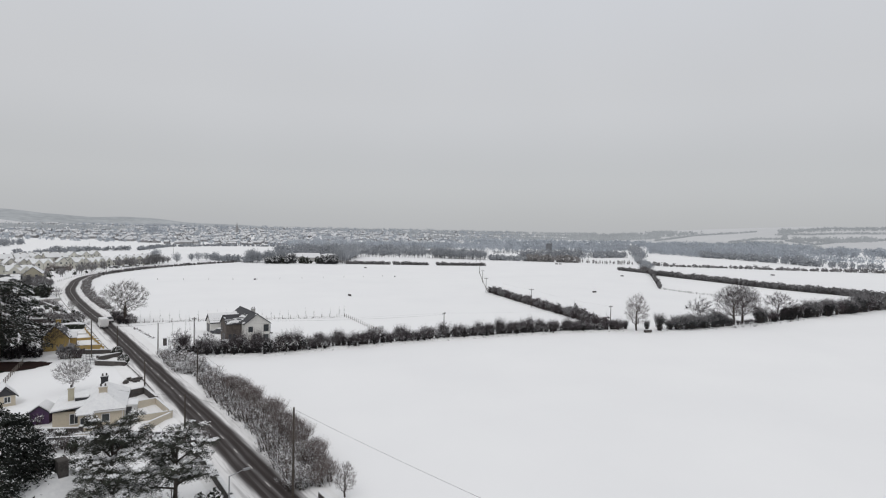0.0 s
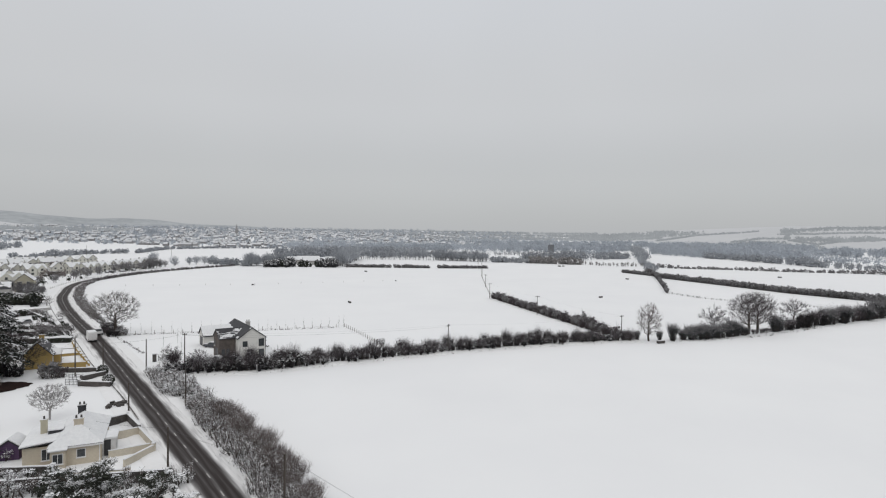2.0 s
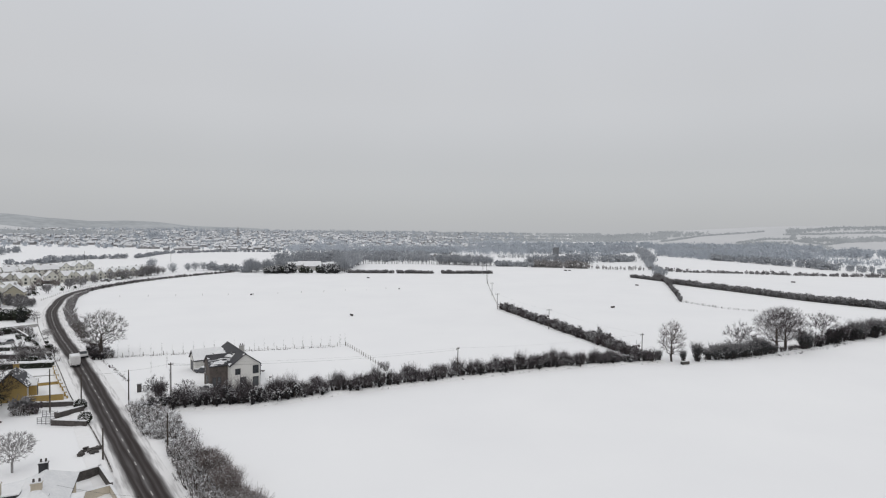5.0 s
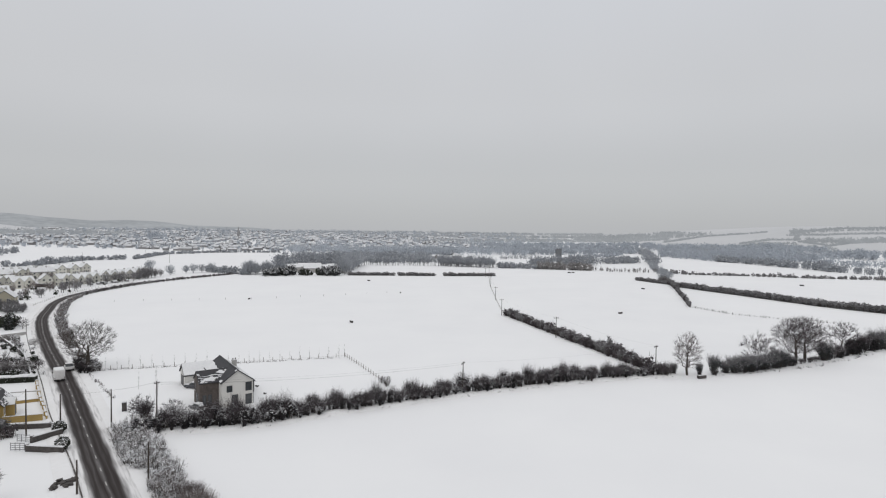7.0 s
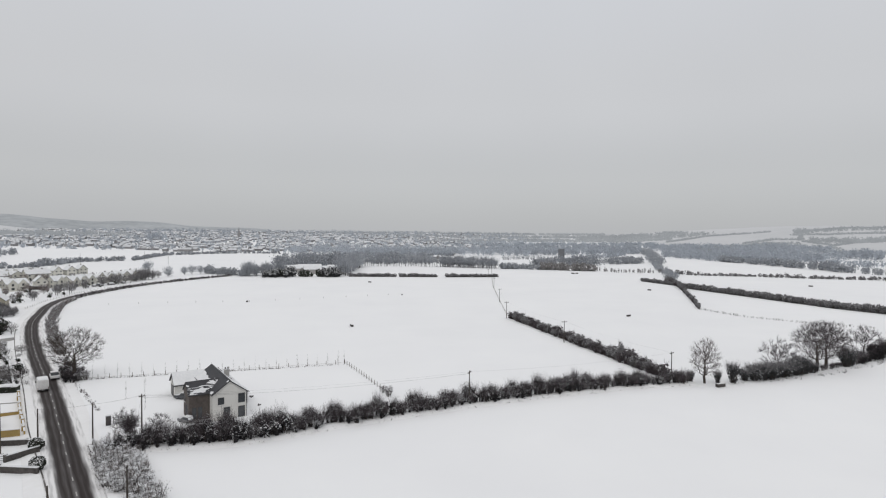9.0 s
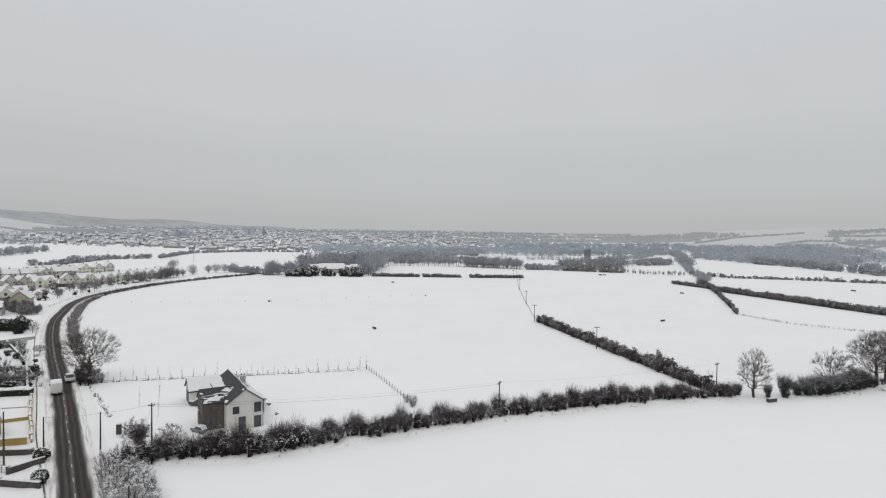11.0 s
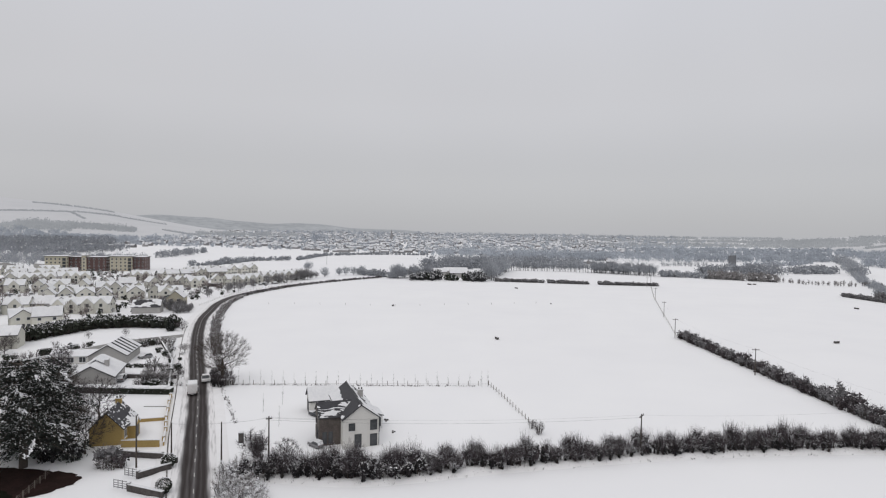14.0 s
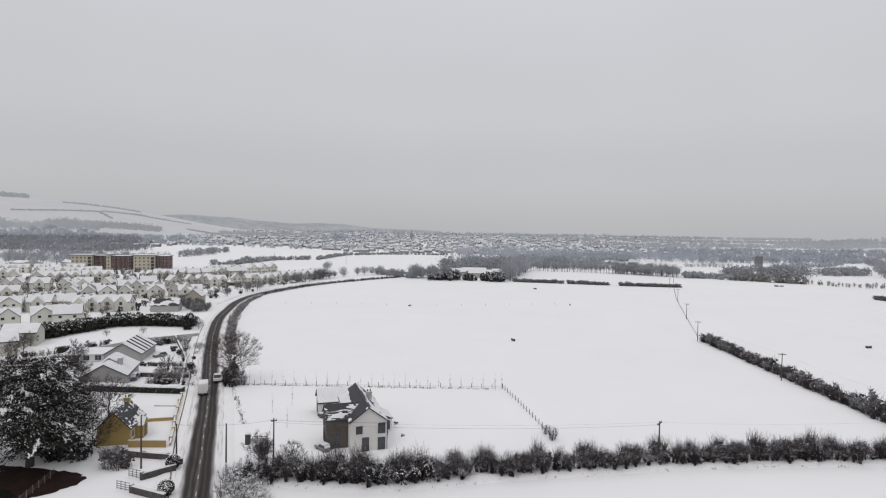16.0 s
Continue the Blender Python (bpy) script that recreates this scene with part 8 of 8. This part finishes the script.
def post_fence(name, line, step, label, rails=0, high=1.1):
    x0, y0 = line[0]
    e = thing(name, pose(x0, y0, 0), label, "fence")
    me = Geo().tube((0, 0, -0.2), (0, 0, high), 0.07, 0.06, 6, 0, True).mesh("post", [POST_WOOD])
    for i, (x, y, a) in enumerate(along(line, step)):
        shared("post", me, e, pose(x - x0, y - y0, 0, 0, 0, i * 40))
    for (xa, ya), (xb, yb) in zip(line, line[1:]):
        for k in range(rails):
            z = high * (0.35 + 0.5 * k / max(1, rails - 1))
            part("rail", Geo().tube((xa - x0, ya - y0, z), (xb - x0, yb - y0, z), 0.02, 0.02, 4), POST_WOOD, e)
    return e


post_fence("post_fence", [(-70, 176.2), (-11, 187.6), (-8.7, 188.4)], 2.4, "post and wire fence half buried in snow", 1)
post_fence("post_fence", [(-8.7, 188.4), (-4.6, 178.0), (2.8, 157.4)], 1.9, "timber post and rail fence in snow", 1)
post_fence("garden_fence", [(-62.3, 110.4), (-65.0, 117.2), (-68.6, 127.0)], 1.5, "white timber rail fence across the lawn", 3, 1.1)
post_fence("post_fence", [(-28.8, 115.6), (-26.8, 112.4)], 3.7, "lone wooden posts at the field corner", 0, 1.3)
post_fence("post_fence", [(54, 266), (64, 330), (75, 398), (90, 476)], 5.0, "line of posts crossing a snowy field", 1, 1.0)
post_fence("goal_markers", [(-125, 314), (-89, 321), (-65, 322), (-10, 345), (14, 356)], 12.5, "small marker posts in a snowy field", 0, 0.9)
post_fence("post_fence", [(-153, 300), (-160, 330), (-164, 372), (-157, 415)], 3.0, "low fence along the outer road bend", 1, 1.0)

# ---- small things ----


def trough(x, y, turn, s, label):
    e = thing("feed_trough", pose(x, y, 0, 0, 0, turn), label, "trough")
    part("tub", Geo().box(-1.1 * s, -0.35 * s, 0.1, 1.1 * s, 0.35 * s, 0.75 * s).box(-0.9 * s, -0.25 * s, 0, -0.7 * s, 0.25 * s, 0.1).box(0.7 * s, -0.25 * s, 0, 0.9 * s, 0.25 * s, 0.1), DARK_STONE, e)
    part("snow", Geo().box(-1.0 * s, -0.27 * s, 0.75 * s, 1.0 * s, 0.27 * s, 0.82 * s), ROOF_SNOW, e)
    return e


for x, y, s in ((-9.7, 247.5, 1.0), (107.3, 267, 1.0), (302, 397, 1.2), (-6, 431, 1.0), (171, 374, 1.0), (172, 517, 1.3), (176, 518, 1.1), (13.3, 352, 0.8), (79.2, 158.8, 1.05), (-64.5, 323, 0.9)):
    trough(x, y, x * 7, s, "dark feed trough standing in a snowy field")
e = thing("utility_box", pose(-47.9, 143.9, 0, 0, 0, 20), "dark green utility box beside a gate", "utility box")
part("cabinet", Geo().box(-0.4, -0.35, 0, 0.4, 0.35, 1.7).box(-0.44, -0.39, 1.62, 0.44, 0.39, 1.7), FRAME_DARK, e)
part("door", Geo().box(-0.34, -0.37, 0.2, 0.34, -0.352, 1.55), DARK_STONE, e)
part("snow_cap", Geo().box(-0.42, -0.37, 1.7, 0.42, 0.37, 1.84), ROOF_SNOW, e)
rb = random.Random(3)
for x, y in ((-41.6, 111.4), (-42.6, 112.4), (-41.0, 112.6), (-23.8, 153.9), (-26.7, 159.2), (-43.2, 111.2)):
    e = thing("rubble_heap", pose(x, y, 0, 0, 0, rb.uniform(0, 90)), "dark stones poking out of the snow", "stones")
    for _ in range(4):
        a, b, s = rb.uniform(-0.7, 0.7), rb.uniform(-0.7, 0.7), rb.uniform(0.18, 0.38) * (0.5 if x > -30 else 1)
        v = [Vector((a + s * px * rb.uniform(0.7, 1.2), b + s * py * rb.uniform(0.7, 1.2), s * (pz + 0.6) * rb.uniform(0.7, 1.1))) for pz in (-1, 0.4, 0.9) for px, py in ((-1, -0.9), (1, -1), (0.9, 1), (-1, 1))]
        part("stone", Geo().add(v, [(0, 1, 5, 4), (1, 2, 6, 5), (2, 3, 7, 6), (3, 0, 4, 7), (4, 5, 9, 8), (5, 6, 10, 9), (6, 7, 11, 10), (7, 4, 8, 11), (8, 9, 10, 11)]), DARK_STONE, e)


def ground_patch(name, pts, mat, label, z):
    """A flat patch with a ragged outline."""
    line = smooth_line(pts + [pts[0]], 12)[:-1]
    edge = [(x + 0.9 * noise.noise((x * 0.7, y * 0.7, 2)) + 0.4 * noise.noise((x * 2.2, y * 2.2, 7)), y + 0.7 * noise.noise((x * 0.7, y * 0.7, 9)) + 0.3 * noise.noise((x * 2.2, y * 2.2, 4)), z) for x, y in line]
    return tagged(Geo().add(edge, [tuple(range(len(edge)))]).ob(name, [mat]), label, "ground patch", kind="structure")


ground_patch("bare_earth", [(-95, 126.5), (-78, 127.9), (-67.0, 128.3), (-63.6, 127.0), (-63.6, 123.4), (-67.5, 119.6), (-80, 116), (-95, 112)], EARTH, "dark wet earth bare of snow under the cedar", 0.03)
ground_patch("bare_lawn", [(-96, 121.0), (-80, 121.8), (-70.5, 121.6), (-67.8, 119.4), (-71, 115.6), (-82, 111), (-96, 107)], GRASS, "dark lawn bare of snow under the cedar", 0.04)

# ---- vehicles ----


def profile(g, pts, half, mat=0, inset=0.0):
    """Extrude a side outline (y, z) to both sides of x = 0."""
    n = len(pts)
    g.add([(-half, y, z) for y, z in pts] + [(half, y, z) for y, z in pts], [tuple(range(n)), tuple(range(2 * n - 1, n - 1, -1))] + [(i, i + n, (i + 1) % n + n, (i + 1) % n) for i in range(n)], mat)
    return g


def wheels(e, ys, half, r):
    for y in ys:
        for s in (-1, 1):
            w = part("wheel", Geo().tube((s * (half - 0.2), y, r), (s * (half + 0.01), y, r), r, r, 14, 0, True), RUBBER, e)
            part("rim", Geo().tube((s * (half + 0.01), y, r), (s * (half + 0.02), y, r), r * 0.6, r * 0.55, 12, 0, True), STEEL, w)


def soft_box(x0, y0, z0, x1, y1, z1, r, top=True):
    """A box with rounded upright edges and shoulders."""
    g = Geo()
    rings = [(z0, 0.0), (z1 - r, 0.0)] + [(z1 - r + r * math.sin(a), r * (1 - math.cos(a))) for a in (0.5, 1.0, 1.4)]
    n = 0
    for z, d in rings:
        pts = []
        for cx, cy, a0 in ((x1 - r, y1 - r, 0), (x0 + r, y1 - r, 90), (x0 + r, y0 + r, 180), (x1 - r, y0 + r, 270)):
            for k in range(4):
                a = radians(a0 + 30 * k)
                pts.append((cx + (r - d) * math.cos(a), cy + (r - d) * math.sin(a), z))
        n = len(pts)
        g.v += pts
    for i in range(len(rings) - 1):
        for k in range(n):
            g.f.append((i * n + k, i * n + (k + 1) % n, (i + 1) * n + (k + 1) % n, (i + 1) * n + k))
    g.f += [tuple(range(n - 1, -1, -1)), tuple(range((len(rings) - 1) * n, len(rings) * n))]
    g.m = [0] * len(g.f)
    return g


def van(m, label):
    e = thing("van", m, label, "van")
    part("load_box", soft_box(-1.02, -2.75, 0.5, 1.02, 0.75, 2.62, 0.16), PAINT_WHITE, e)
    part("cab", profile(Geo(), [(0.7, 0.45), (0.7, 2.0), (1.2, 2.02), (1.95, 1.3), (2.6, 1.1), (2.7, 0.45)], 0.94), PAINT_WHITE, e)
    part("roof_snow", soft_box(-0.96, -2.68, 2.5, 0.96, 0.68, 2.72, 0.14), ROOF_SNOW, e)
    for s in (-1, 1):
        part("rear_door", Geo().box(min(s * 0.02, s * 0.84), -2.775, 0.7, max(s * 0.02, s * 0.84), -2.72, 2.3), PAINT_WHITE, e)
        part("rear_lamp", Geo().box(s * 0.92 - 0.05, -2.80, 0.62, s * 0.92 + 0.05, -2.70, 1.0), LAMP_RED, e)
        part("headlight", Geo().box(s * 0.75 - 0.18, 2.55, 0.85, s * 0.75 + 0.18, 2.70, 1.05), LAMP_CLEAR, e)
        part("side_window", Geo().box(s * 0.945 - 0.01, 0.85, 1.3, s * 0.945 + 0.01, 1.6, 1.85), GLASS, e)
        part("door_mirror", Geo().box(s * 1.1 - 0.12, 1.35, 1.25, s * 1.1 + 0.12, 1.45, 1.6), RUBBER, e)
    part("windscreen", Geo().slab([(-0.82, 1.93, 1.36), (0.82, 1.93, 1.36), (0.78, 1.26, 2.0), (-0.78, 1.26, 2.0)][::-1], -0.03), GLASS, e)
    part("rear_bumper", Geo().box(-1.0, -2.88, 0.36, 1.0, -2.70, 0.56), RUBBER, e)
    part("number_plate", Geo().box(-0.26, -2.90, 0.42, 0.26, -2.875, 0.52), LAMP_CLEAR, e)
    wheels(e, (-1.7, 1.75), 0.97, 0.34)
    return e


def car(m, label, paint, snow=False):
    e = thing("car", m, label, "car")
    part("body", profile(Geo(), [(-2.0, 0.3), (-2.05, 0.85), (2.0, 0.8), (2.1, 0.3)], 0.86).box(-0.82, 0.9, 0.78, 0.82, 2.0, 0.9), paint, e)
    part("cabin", profile(Geo(), [(-1.9, 0.84), (-1.55, 1.42), (0.1, 1.46), (0.9, 0.84)], 0.76), GLASS, e)
    part("roof", Geo().box(-0.74, -1.5, 1.40, 0.74, 0.1, 1.49), paint, e)
    if snow:
        part("roof_snow", Geo().box(-0.76, -1.55, 1.49, 0.76, 0.2, 1.64).box(-0.82, 0.92, 0.9, 0.82, 2.05, 1.02).slab([(-0.74, 0.86, 0.92), (0.74, 0.86, 0.92), (0.74, 0.18, 1.46), (-0.74, 0.18, 1.46)], 0.06).slab([(0.74, -1.9, 0.9), (-0.74, -1.9, 0.9), (-0.74, -1.56, 1.44), (0.74, -1.56, 1.44)], 0.06), ROOF_SNOW, e)
    for s in (-1, 1):
        part("headlight", Geo().box(s * 0.62 - 0.16, 1.98, 0.6, s * 0.62 + 0.16, 2.08, 0.75), LAMP_CLEAR, e)
        part("rear_lamp", Geo().box(s * 0.65 - 0.14, -2.08, 0.65, s * 0.65 + 0.14, -1.98, 0.85), LAMP_RED, e)
    part("bumper", Geo().box(-0.86, 2.0, 0.28, 0.86, 2.14, 0.5), RUBBER, e)
    wheels(e, (-1.25, 1.3), 0.84, 0.31)
    return e


van(pose(-72.7, 168.6, 0.09, 0, 0, 32), "white delivery van with snow on its roof driving away")
car(pose(-75.2, 177.8, 0.09, 0, 0, 212), "white car driving on the wet road", PAINT_WHITE)
car(pose(-34.8, 144.4, 0.02, 0, 0, 58) @ Matrix.Diagonal((0.72, 0.72, 0.72, 1)), "parked car covered in snow beside the white house", PAINT_GREY, True)
car(pose(-40.0, 159.2, 0.02, 0, 0, 70) @ Matrix.Diagonal((0.9, 0.9, 0.9, 1)), "dark parked car behind the white house", PAINT_DARK, True)
car(pose(-94.9, 174.7, 0.02, 0, 0, 25), "parked car with snow in a bungalow drive", PAINT_GREY, True)
car(pose(-105.0, 196.9, 0.02, 0, 0, 150) @ Matrix.Diagonal((0.85, 0.85, 0.85, 1)), "snow-covered car parked in a white garden", PAINT_GREY, True)
car(pose(-133.0, 203.0, 0.02, 0, 0, 70), "snow-covered car parked beside shrubs", PAINT_GREY, True)
first_car = car(pose(-262, 306, 0.02, 0, 0, 130), "snow-covered car parked in the estate", PAINT_GREY, True)
for i in range(26):
    t = re.random()
    (xa, ya), (xb, yb) = re.choice([((-284, 304), (-240, 342)), ((-222, 350), (-186, 376)), ((-186, 376), (-164, 436)), ((-350, 472), (-300, 492))])
    copy_thing(first_car, pose(xa + (xb - xa) * t + 2, ya + (yb - ya) * t - 3, 0.02, 0, 0, re.choice((40, 130, 220)) + re.gauss(0, 6)))
